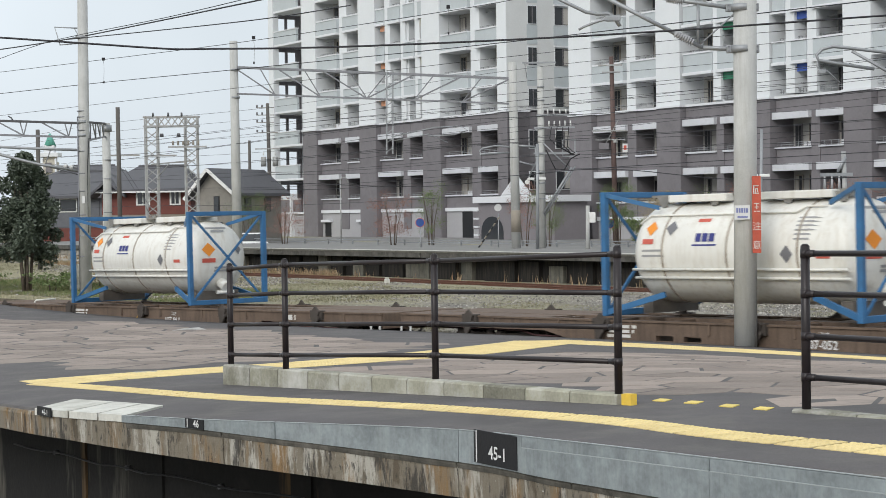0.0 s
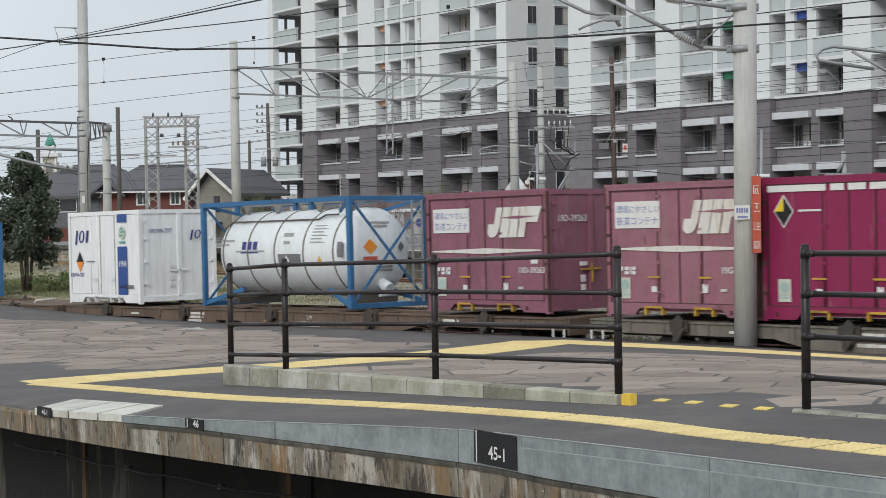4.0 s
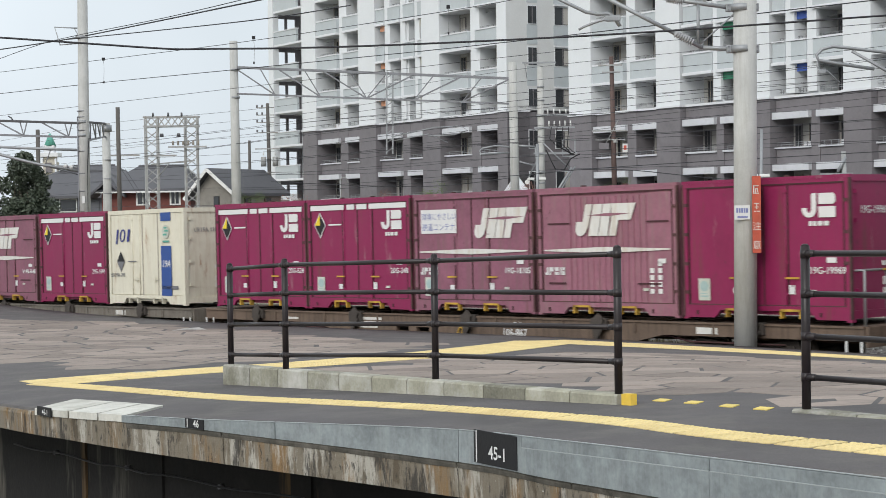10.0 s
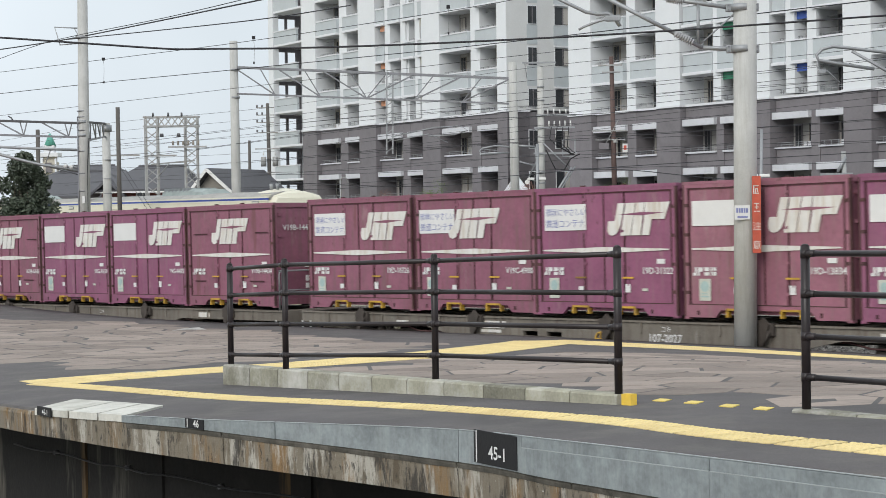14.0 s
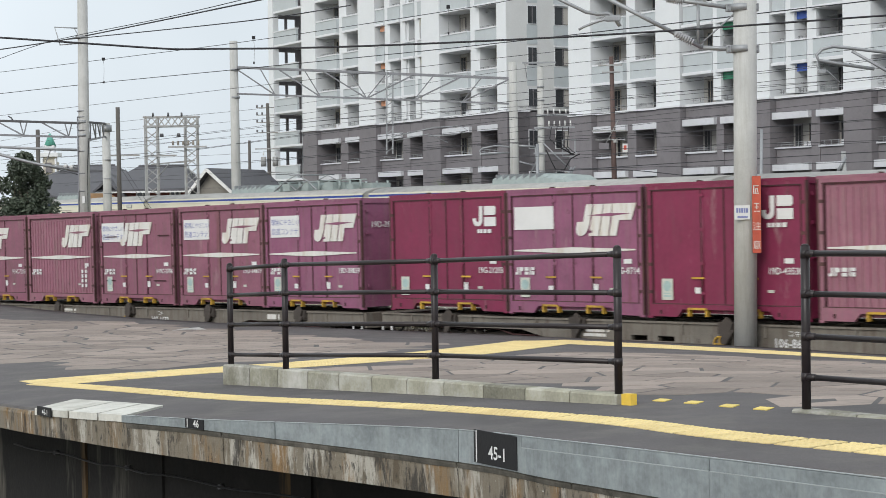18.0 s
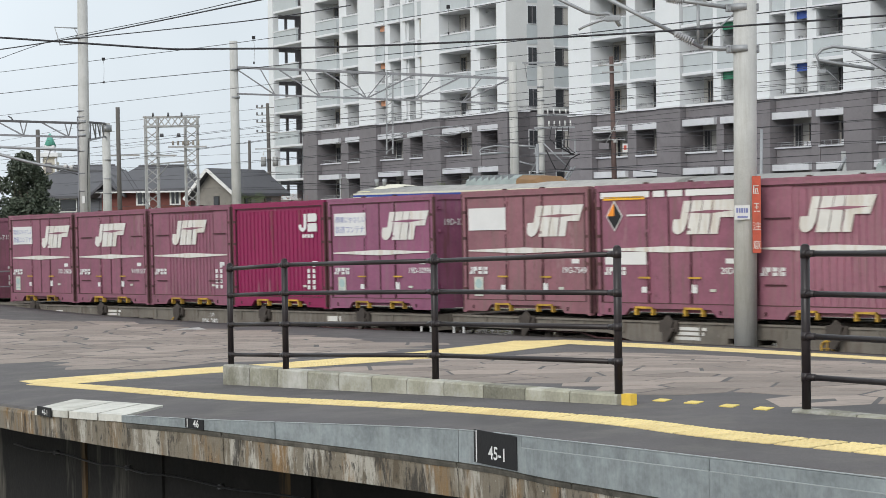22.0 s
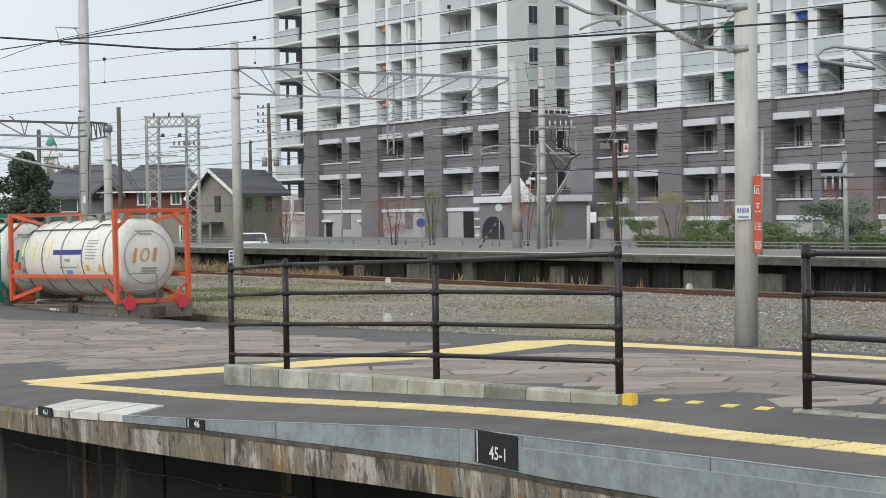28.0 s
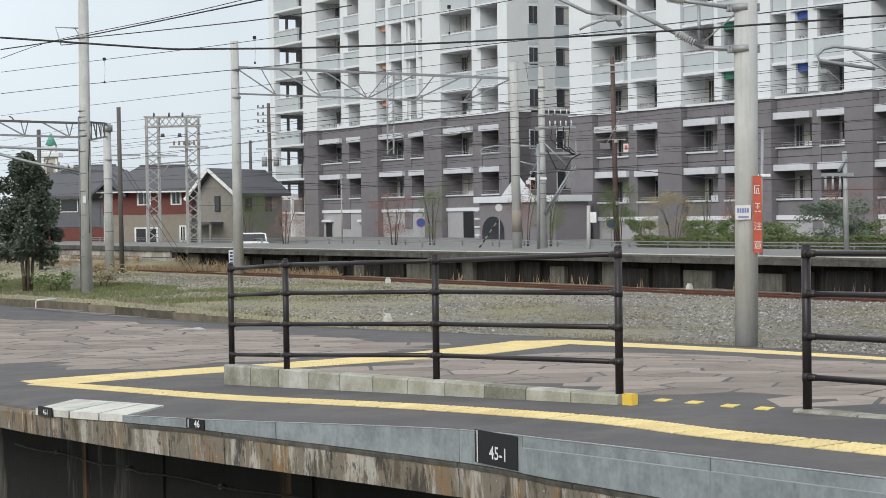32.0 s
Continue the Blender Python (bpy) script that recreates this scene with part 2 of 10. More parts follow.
red_sign = mat("red_sign", (0.46, 0.085, 0.05), 0.6, var=0.25, scale=3, dirt=(0.36, 0.14, 0.09), dirt_amt=0.6)
steel = mat("weathered_steel", (0.30, 0.31, 0.32), 0.55, 0.5, var=0.2, scale=3)
truss_grey = mat("truss_steel", (0.20, 0.205, 0.22), 0.5, 0.5, var=0.25)
truss_dark = mat("dark_truss_steel", (0.085, 0.085, 0.09), 0.6, 0.3, var=0.3)
lattice_m = mat("lattice_steel", (0.34, 0.345, 0.34), 0.6, 0.3, var=0.25, dirt=(0.20, 0.16, 0.12), dirt_amt=0.6)
wire_m = mat("wire", (0.03, 0.03, 0.035), 0.6, 0.2, var=0.1)
insulator_m = mat("grey_insulator", (0.36, 0.36, 0.37), 0.45, var=0.2)
porcelain = mat("porcelain", (0.55, 0.55, 0.54), 0.3, var=0.1)
black = mat("black_paint", (0.012, 0.012, 0.014), 0.5, var=0.2)
dark_stone = mat("dark_stone", (0.085, 0.081, 0.073), 0.9, var=0.5, scale=1.5, fine=20, bump=0.4, dirt=(0.030, 0.028, 0.025), dirt_amt=0.9, scuff=(((0.24, 0.225, 0.195), 2.2, 0.5, 0.60, 0.6), ((0.02, 0.019, 0.017), 5.0, 0.3, 0.58, 0.7)))
pier_m = mat("pier_concrete", (0.115, 0.108, 0.09), 0.9, var=0.5, scale=1.5, fine=20, bump=0.4, dirt=(0.03, 0.037, 0.032), dirt_amt=0.95, streak=True)
tarmac_far = mat("street", (0.20, 0.197, 0.19), 0.9, var=0.25, scale=0.6, fine=12)
# rolling stock
WORN = (((0.075, 0.035, 0.036), 7.0, 0.45, 0.62, 0.75), ((0.34, 0.24, 0.24), 3.0, 0.22, 0.60, 0.40), ((0.12, 0.055, 0.04), 2.4, 0.10, 0.60, 0.55))
MAROON = [mat("maroon_faded", (0.270, 0.112, 0.153), 0.55, var=0.24, scale=1.6, fine=14, bump=0.06, dirt=(0.235, 0.15, 0.15), dirt_amt=0.85, streak=True, scuff=WORN),
          mat("maroon_dull", (0.234, 0.089, 0.131), 0.55, var=0.25, scale=1.6, fine=14, bump=0.06, dirt=(0.165, 0.10, 0.10), dirt_amt=0.85, streak=True, scuff=WORN),
          mat("maroon_purple", (0.234, 0.081, 0.146), 0.5, var=0.24, scale=1.6, fine=14, bump=0.06, dirt=(0.225, 0.13, 0.155), dirt_amt=0.65, streak=True, scuff=WORN),
          mat("maroon_brown", (0.244, 0.109, 0.130), 0.6, var=0.25, scale=1.6, fine=14, bump=0.06, dirt=(0.18, 0.125, 0.115), dirt_amt=0.85, streak=True, scuff=WORN)]
BRIGHT = [mat("crimson", (0.225, 0.014, 0.072), 0.4, var=0.12, scale=1.2, fine=12, bump=0.03, dirt=(0.20, 0.035, 0.075), dirt_amt=0.5, streak=True, scuff=WORN),
          mat("crimson_old", (0.185, 0.023, 0.062), 0.45, var=0.2, scale=1.2, fine=12, bump=0.03, dirt=(0.17, 0.05, 0.075), dirt_amt=0.5, streak=True, scuff=WORN)]
box_white = mat("container_white", (0.77, 0.78, 0.79), 0.45, var=0.06, scale=1.2, fine=10, bump=0.03, dirt=(0.52, 0.51, 0.48), dirt_amt=0.5, streak=True)
box_cream = mat("container_cream", (0.64, 0.61, 0.50), 0.5, var=0.08, scale=1.2, fine=10, bump=0.03, dirt=(0.46, 0.38, 0.27), dirt_amt=0.5, streak=True, scuff=(((0.30, 0.15, 0.06), 3.0, 0.18, 0.60, 0.8), ((0.25, 0.12, 0.05), 9.0, 0.6, 0.66, 0.7)))
seam = mat("seam_dark", (0.055, 0.018, 0.022), 0.7)
# rusty brown edges; the same colour does the gap shade on container corners
edge_rust_and_shade = mat("rusty_edge", (0.075, 0.035, 0.036), 0.75, var=0.5, scale=3, fine=20, dirt=(0.13, 0.06, 0.05), dirt_amt=0.7)
seam_grey = mat("seam_grey", (0.30, 0.27, 0.23), 0.7)
logo_white = mat("logo_white", (0.62, 0.61, 0.58), 0.6, var=0.10, scale=3, dirt=(0.42, 0.33, 0.22), dirt_amt=0.7, streak=True)
mark_white = mat("mark_white", (0.64, 0.64, 0.63), 0.6, var=0.06)
print_blue = mat("print_blue", (0.20, 0.22, 0.42), 0.6)
print_navy = mat("print_navy", (0.035, 0.04, 0.19), 0.5)
stripe_blue = mat("stripe_blue", (0.030, 0.075, 0.26), 0.5)
eco_green = mat("eco_green", (0.10, 0.34, 0.27), 0.6)
eco_pale = mat("eco_faded", (0.33, 0.44, 0.43), 0.6, var=0.2)
eco_paper = mat("eco_paper", (0.50, 0.52, 0.46), 0.7, var=0.15, dirt=(0.36, 0.36, 0.28), dirt_amt=0.6)
eco_blue = mat("eco_blue", (0.16, 0.33, 0.50), 0.6)
diamond_yellow = mat("diamond_yellow", (0.72, 0.55, 0.03), 0.5)
diamond_orange = mat("diamond_orange", (0.75, 0.26, 0.03), 0.5)
pocket = mat("pocket_yellow", (0.50, 0.30, 0.045), 0.65, var=0.35, fine=20, dirt=(0.13, 0.08, 0.035), dirt_amt=0.9)
deck_m = mat("wagon_grey", (0.165, 0.148, 0.125), 0.8, var=0.3, scale=1.5, dirt=(0.085, 0.06, 0.045), dirt_amt=0.8, streak=True, scuff=(((0.30, 0.28, 0.25), 3.0, 0.3, 0.62, 0.5), ((0.05, 0.035, 0.028), 6.0, 0.4, 0.60, 0.7)))
deck_brown = mat("wagon_brown", (0.135, 0.095, 0.07), 0.8, var=0.3, scale=1.5, dirt=(0.055, 0.04, 0.03), dirt_amt=0.8, streak=True, scuff=(((0.22, 0.15, 0.10), 3.0, 0.3, 0.62, 0.5),))
bogie_m = mat("bogie_dirt", (0.060, 0.050, 0.043), 0.85, var=0.4, scale=4)
wheel_m = mat("wheel_steel", (0.085, 0.065, 0.052), 0.6, 0.4, var=0.3)
tank_white = mat("tank_white", (0.70, 0.69, 0.645), 0.35, var=0.06, scale=1.1, fine=8, bump=0.02, dirt=(0.46, 0.40, 0.31), dirt_amt=0.5, streak=True, scuff=(((0.30, 0.22, 0.14), 4.0, 0.2, 0.64, 0.6),))
tank_blue = mat("tank_pale", (0.70, 0.73, 0.745), 0.35, var=0.06, scale=1.1, fine=8, bump=0.02, dirt=(0.45, 0.46, 0.44), dirt_amt=0.4, streak=True)
band_m = mat("tank_band", (0.13, 0.115, 0.10), 0.6, var=0.3)
frame_blue = mat("frame_blue", (0.035, 0.135, 0.29), 0.5, var=0.15, dirt=(0.03, 0.06, 0.10), dirt_amt=0.5)
frame_orange = mat("frame_orange", (0.58, 0.10, 0.04), 0.5, var=0.15, dirt=(0.35, 0.09, 0.04), dirt_amt=0.5)
frame_green = mat("frame_green", (0.012, 0.175, 0.115), 0.5, var=0.15, dirt=(0.02, 0.08, 0.06), dirt_amt=0.5)
faint_print = mat("faint_print", (0.30, 0.30, 0.30), 0.6)
hoop_m = mat("hoop_stained", (0.36, 0.32, 0.27), 0.6, var=0.3, scale=3, dirt=(0.16, 0.11, 0.07), dirt_amt=0.8)
walk_m = mat("walkway_grating", (0.26, 0.25, 0.23), 0.6, 0.4, var=0.25)
lime_m = mat("lime_mark", (0.60, 0.74, 0.36), 0.6)
gold_m = mat("gold_mark", (0.74, 0.62, 0.26), 0.6, dirt=(0.76, 0.72, 0.58), dirt_amt=0.9)
end_gold = mat("rusty_gold_mark", (0.52, 0.25, 0.11), 0.65, dirt=(0.70, 0.56, 0.42), dirt_amt=0.6)
teal_m = mat("teal_mark", (0.02, 0.20, 0.17), 0.6)
grey_print = mat("grey_print", (0.16, 0.16, 0.17), 0.6)
orange_label = mat("orange_label", (0.70, 0.36, 0.03), 0.6)
tail_red = mat("tail_red", (0.55, 0.04, 0.07), 0.5, var=0.2)
red_label = mat("red_label", (0.50, 0.10, 0.07), 0.6)
cream = mat("cream_body", (0.66, 0.635, 0.52), 0.4, var=0.05, scale=1, bump=0.02, dirt=(0.52, 0.49, 0.40), dirt_amt=0.3, streak=True)
emu_blue = mat("emu_blue", (0.022, 0.055, 0.31), 0.4, var=0.05)
emu_roof = mat("emu_roof", (0.33, 0.325, 0.31), 0.85, var=0.25, scale=2)
emu_grille = mat("emu_grille", (0.30, 0.345, 0.335), 0.6, 0.2, var=0.2)
emu_end = mat("emu_cooler_brown", (0.21, 0.12, 0.055), 0.7, var=0.2)
underfloor = mat("underfloor", (0.17, 0.12, 0.075), 0.8, var=0.3)
led_amber = mat("blind_yellow", (0.62, 0.58, 0.35), 0.4)

# ---- helpers for meshes ----
def bbox(bm, x0, y0, z0, x1, y1, z1, m=None):
    v = [bm.verts.new(Vector((x, y, z)) if m is None else m @ Vector((x, y, z))) for x in (x0, x1) for y in (y0, y1) for z in (z0, z1)]
    for f in ((0, 1, 3, 2), (4, 6, 7, 5), (0, 4, 5, 1), (2, 3, 7, 6), (0, 2, 6, 4), (1, 5, 7, 3)):
        bm.faces.new([v[i] for i in f])
    return bm


def box(x0, y0, z0, x1, y1, z1, bev=0.0):
    bm = bmesh.new()
    bbox(bm, min(x0, x1), min(y0, y1), min(z0, z1), max(x0, x1), max(y0, y1), max(z0, z1))
    if bev:
        bmesh.ops.bevel(bm, geom=bm.edges[:], offset=bev, segments=2, affect="EDGES", profile=0.6)
    return bm


def basis(d):
    d = Vector(d).normalized()
    a = Vector((0, 0, 1)) if abs(d.z) < 0.95 else Vector((1, 0, 0))
    u = d.cross(a).normalized()
    return d, u, u.cross(d)


def tube(bm, a, b, r0, r1=None, n=10, cap=True):
    """A round or square bar from a to b."""
    a, b = Vector(a), Vector(b)
    r1 = r0 if r1 is None else r1
    d, u, w = basis(b - a)
    off = math.pi / 4 if n == 4 else 0
    ra, rb = [], []
    for i in range(n):
        t = 2 * math.pi * i / n + off
        k = u * math.cos(t) + w * math.sin(t)
        ra.append(bm.verts.new(a + k * r0))
        rb.append(bm.verts.new(b + k * r1))
    for i in range(n):
        j = (i + 1) % n
        f = bm.faces.new((ra[i], ra[j], rb[j], rb[i]))
        f.smooth = n > 4
    if cap:
        bm.faces.new(ra[::-1])
        bm.faces.new(rb)
    return bm


def beam(bm, a, b, w, h):
    """A rectangular bar from a to b, w wide and h high."""
    a, b = Vector(a), Vector(b)
    d, u, v = basis(b - a)
    q = []
    for p in (a, b):
        q.append([bm.verts.new(p + u * sx * w / 2 + v * sz * h / 2) for sx, sz in ((-1, -1), (1, -1), (1, 1), (-1, 1))])
    for i in range(4):
        j = (i + 1) % 4
        bm.faces.new((q[0][i], q[0][j], q[1][j], q[1][i]))
    bm.faces.new(q[0][::-1])
    bm.faces.new(q[1])
    return bm


def line(bm, pts, r, n=6):
    """One bent round bar along the points."""
    pts = [Vector(p) for p in pts]
    rings = []
    for i, p in enumerate(pts):
        d = (pts[min(i + 1, len(pts) - 1)] - pts[max(i - 1, 0)])
        d, u, w = basis(d)
        if rings:
            u = (last - d * last.dot(d)).normalized()
            w = u.cross(d)
        last = u
        rings.append([bm.verts.new(p + u * r * math.cos(2 * math.pi * k / n) + w * r * math.sin(2 * math.pi * k / n)) for k in range(n)])
    for a, b in zip(rings[:-1], rings[1:]):
        for k in range(n):
            j = (k + 1) % n
            bm.faces.new((a[k], a[j], b[j], b[k])).smooth = True
    bm.faces.new(rings[0][::-1])
    bm.faces.new(rings[-1])
    return bm


def flat(bm, pts, y0, y1):
    """A plate whose outline (x, z) stands upright, from y0 (front) to y1."""
    a = [bm.verts.new((x, y0, z)) for x, z in pts]
    b = [bm.verts.new((x, y1, z)) for x, z in pts]
    k = len(pts)
    bm.faces.new(a)
    bm.faces.new(b[::-1])
    for i in range(k):
        j = (i + 1) % k
        bm.faces.new((a[j], a[i], b[i], b[j]))
    return bm


def to_mesh(name, bm, m):
    bmesh.ops.recalc_face_normals(bm, faces=bm.faces[:])
    me = bpy.data.meshes.new(name)
    bm.to_mesh(me)
    bm.free()
    me.materials.append(m)
    return me


def part(name, bm, m, parent=None, label="", at=None):
    """Links a bmesh (or a shared mesh) as one object under a thing or a part."""
    me = to_mesh(name, bm, m) if isinstance(bm, bmesh.types.BMesh) else bm
    if not me.materials:
        me.materials.append(m)
    ob = new(name, me)
    if not isinstance(bm, bmesh.types.BMesh) and m and (not me.materials or me.materials[0] != m):
        ob.material_slots[0].link = "OBJECT"
        ob.material_slots[0].material = m
    ob.parent = parent
    if at is not None:
        ob.matrix_basis = at
    if label:
        ob["label"] = label
    return ob


def thing(name, label, category, group="", at=None, kind=""):
    ob = new(name)
    ob.empty_display_size = 0.3
    if at is not None:
        ob.matrix_basis = at
    return tagged(ob, label, category, group, kind)


def solid(name, bm, m, label, category="", group="", kind="", at=None):
    ob = new(name, to_mesh(name, bm, m))
    if at is not None:
        ob.matrix_basis = at
    return tagged(ob, label, category, group, kind)


LETTERS = {}


def words(text, size, depth=0.004, align="LEFT", shear=0.0):
    """A mesh of letters standing in the xz plane and facing -y."""
    key = (text, size, align, shear)
    if key in LETTERS:
        return LETTERS[key]
    cu = bpy.data.curves.new("letters", "FONT")
    cu.body, cu.size, cu.align_x, cu.shear = text, size, align, shear
    cu.resolution_u = 2
    if text.isascii():
        cu.offset = size * 0.016
    cu.extrude = 0.0
    ob = bpy.data.objects.new("letters", cu)
    scene.collection.objects.link(ob)
    me = bpy.data.meshes.new_from_object(ob.evaluated_get(bpy.context.evaluated_depsgraph_get()))
    bpy.data.objects.remove(ob)
    me.transform(Matrix.Rotation(radians(90), 4, "X"))
    me.materials.clear()
    LETTERS[key] = me
    return me


def lettering(name, text, size, m, parent, x, y, z, align="LEFT", turn=0.0, shear=0.0):
    me = words(text, size, align=align, shear=shear)
    if not me.materials:
        me.materials.append(m)
    return part(name, me, m, parent, at=pose(x, y, z, 0, 0, turn))

# ---- the freight line: place, slope and travel ----
PHI = 0.845787
TD = Vector((math.cos(PHI), -math.sin(PHI), 0))
TN = Vector((math.sin(PHI), math.cos(PHI), 0))
TA = Vector((-0.039, 37.706, -0.80))
GRADE = 0.0163


def rail_z(s):
    """Rail height along the line: a gentle slope that evens out at both ends."""
    a, b = -42.0, 22.0
    m = (a + b) / 2
    h = (b - a) / 2
    return TA.z + GRADE * (m + h * math.tanh((s - m) / h * 0.98) * 1.06)


def track_pose(s):
    """Rail-level frame at distance s: x along the line, y away from the platform."""
    p = Vector((TA.x + TD.x * s, TA.y + TD.y * s, rail_z(s)))
    g = (rail_z(s + 1) - rail_z(s - 1)) / 2
    x = Vector((TD.x, TD.y, g)).normalized()
    y = Vector((TN.x, TN.y, 0))
    z = x.cross(y)
    return Matrix((x, y, z)).transposed().to_4x4(), p


TRAVEL_T = [0, 2, 4, 6, 8, 10, 12, 14, 16, 18, 20, 22, 24, 26, 28, 30, 32]
TRAVEL_D = [-80.13, -62.86, -45.09, -27.11, -9.06, 9.08, 27.36, 45.87, 64.65, 83.71, 102.94, 122.14, 141.01, 159.09, 175.95, 191.7, 207.0]


def smooth(ts, ds, t):
    """Cubic through the knots."""
    i = max(0, min(len(ts) - 2, sum(1 for a in ts[1:-1] if a <= t)))
    def slope(k):
        a, b = max(0, k - 1), min(len(ts) - 1, k + 1)
        return (ds[b] - ds[a]) / (ts[b] - ts[a])
    h = ts[i + 1] - ts[i]
    q = (t - ts[i]) / h
    return (ds[i] * (2 * q**3 - 3 * q**2 + 1) + slope(i) * h * (q**3 - 2 * q**2 + q) + ds[i + 1] * (3 * q**2 - 2 * q**3) + slope(i + 1) * h * (q**3 - q**2))


def travel(t):
    return smooth(TRAVEL_T, TRAVEL_D, t)


def wagon_pose(u, t):
    """Pose of a wagon whose first load starts u metres along the train."""
    s = u - travel(t)
    r, p = track_pose(s + 9.4)
    return Matrix.Translation(p) @ r @ Matrix.Translation((-9.4, 0, 0))


RIDERS = []   # (thing, wagon start, offset along the wagon, height)

# ---- container parts ----
L, W, H = 3.715, 2.45, 2.52
SHARED = {}


def shared(key, make):
    if key not in SHARED:
        me = bpy.data.meshes.new(key)
        bm = make()
        bmesh.ops.recalc_face_normals(bm, faces=bm.faces[:])
        bm.to_mesh(me)
        bm.free()
        SHARED[key] = me
    return SHARED[key]


def sp(name, key, make, m, parent, label="", at=None):
    me = shared(key, make)
    if not me.materials:
        me.materials.append(m)
    return part(name, me, m, parent, label, at)


def body_mesh():
    bm = box(0.03, 0.04, 0.16, L - 0.03, W - 0.04, H - 0.03, 0.02)
    return bm


def ribbed_mesh(a, b):
    def make():
        bm = bmesh.new()
        n = int((b - a) / 0.15)
        for i in range(n):
            x = a + (b - a) * (i + 0.2) / n
            w = (b - a) / n * 0.55
            pts = [(x, 0.22), (x + w, 0.22), (x + w, H - 0.2), (x, H - 0.2)]
            flat(bm, pts, 0.024, 0.05)
        return bm
    return make


def frame_mesh():
    bm = bmesh.new()
    for x in (0, L - 0.11):
        for y in (0, W - 0.11):
            bbox(bm, x, y, 0.0, x + 0.11, y + 0.11, H)
    bbox(bm, 0.11, 0.0, H - 0.11, L - 0.11, 0.08, H)
    bbox(bm, 0.11, W - 0.08, H - 0.11, L - 0.11, W, H)
    for x in (0.0, L - 0.08):
        bbox(bm, x, 0.11, H - 0.11, x + 0.08, W - 0.11, H)
        bbox(bm, x, 0.11, 0.06, x + 0.08, W - 0.11, 0.20)
    # bottom rail with the dip between the lifting pockets
    for y0, y1 in ((0.0, 0.08), (W - 0.08, W)):
        flat(bm, [(0.11, 0.03), (0.72, 0.03), (0.86, 0.17), (0.86, 0.26), (0.11, 0.26)], y0, y1)
        flat(bm, [(L - 0.11, 0.03), (L - 0.72, 0.03), (L - 0.86, 0.17), (L - 0.86, 0.26), (L - 0.11, 0.26)][::-1], y0, y1)
        bbox(bm, 0.86, y0, 0.17, L - 0.86, y1, 0.26)
    bbox(bm, 0.1, 0.1, 0.1, L - 0.1, W - 0.1, 0.17)
    return bm


def roof_mesh():
    bm = bmesh.new()
    for i in range(9):
        x = 0.12 + i * (L - 0.24) / 9
        bbox(bm, x + 0.04, 0.06, H - 0.04, x + (L - 0.24) / 9 - 0.04, W - 0.06, H - 0.012)
    return bm


def door_mesh(x0, x1):
    return lambda: box(x0 + 0.012, 0.018, 0.27, x1 - 0.012, 0.06, H - 0.12, 0.008)


def bars_mesh(xs):
    def make():
        bm = bmesh.new()
        for x in xs:
            tube(bm, (x, 0.012, 0.24), (x, 0.012, H - 0.09), 0.017, n=6)
            for z in (0.45, 1.0, 1.62, 2.25):
                bbox(bm, x - 0.04, -0.005, z, x + 0.04, 0.03, z + 0.05)
        return bm
    return make


def seams_mesh(xs):
    def make():
        bm = bmesh.new()
        for x in xs:
            bbox(bm, x - 0.014, 0.008, 0.26, x + 0.014, 0.05, H - 0.12)
        return bm
    return make


def pocket_mesh(x, w=0.46):
    def make():
        bm = bmesh.new()
        z0, z1 = 0.0, 0.205
        t = 0.04
        bbox(bm, x, -0.012, z1 - t, x + w, 0.09, z1)
        bbox(bm, x, -0.012, z0 + 0.04, x + t, 0.09, z1)
        bbox(bm, x + w - t, -0.012, z0 + 0.04, x + w, 0.09, z1)
        return bm
    return make


def hinge_mesh(x, z):
    """One small hinge on the corner post."""
    return lambda: bbox(bmesh.new(), x - 0.01, -0.014, z, x + 0.07, 0.02, z + 0.06)


def lens_stripe():
    bm = bmesh.new()
    pts = [(0.2, 1.275), (1.85, 1.225), (3.52, 1.275), (3.52, 1.30), (1.85, 1.345), (0.2, 1.30)]
    return flat(bm, pts, -0.004, 0.004)


def plate(x0, z0, x1, z1, y=-0.004):
    def make():
        return flat(bmesh.new(), [(x0, z0), (x1, z0), (x1, z1), (x0, z1)], y, y + 0.006)
    return make


def bars_rows(rows, y=-0.006):
    """Short bars standing for small print."""
    def make():
        bm = bmesh.new()
        for x0, x1, z, h in rows:
            flat(bm, [(x0, z), (x1, z), (x1, z + h), (x0, z + h)], y, y + 0.004)
        return bm
    return make


def big_mark():
    """A slanted mark of three heavy shapes: a hook with a round foot, a leaning block, a flag."""
    bm = bmesh.new()
    k = 0.24
    def q(pts):
        flat(bm, [(1.80 + x + k * z, 1.56 + z) for x, z in pts], -0.005, 0.003)
    foot = [(0.03 + 0.16 * math.cos(math.pi * i / 6), 0.15 + 0.15 * math.sin(math.pi * i / 6)) for i in range(6, 13)]
    q([(-0.13, 0.28), *foot, (0.21, 0.20), (0.22, 0.62), (0.045, 0.62), (0.035, 0.28)])
    q([(0.245, 0.0), (0.50, 0.0), (0.50, 0.62), (0.255, 0.62)])
    q([(0.52, 0.0), (0.76, 0.0), (0.73, 0.62), (0.52, 0.62)])
    q([(0.79, 0.0), (0.98, 0.0), (0.98, 0.30), (1.30, 0.30), (1.36, 0.62), (0.74, 0.62), (0.79, 0.30)])
    return bm


def big_mark_slit():
    bm = bmesh.new()
    pts = [(2.02, 1.965), (2.6, 1.935), (3.20, 1.985), (2.6, 2.0)]
    return flat(bm, pts, -0.009, -0.004)


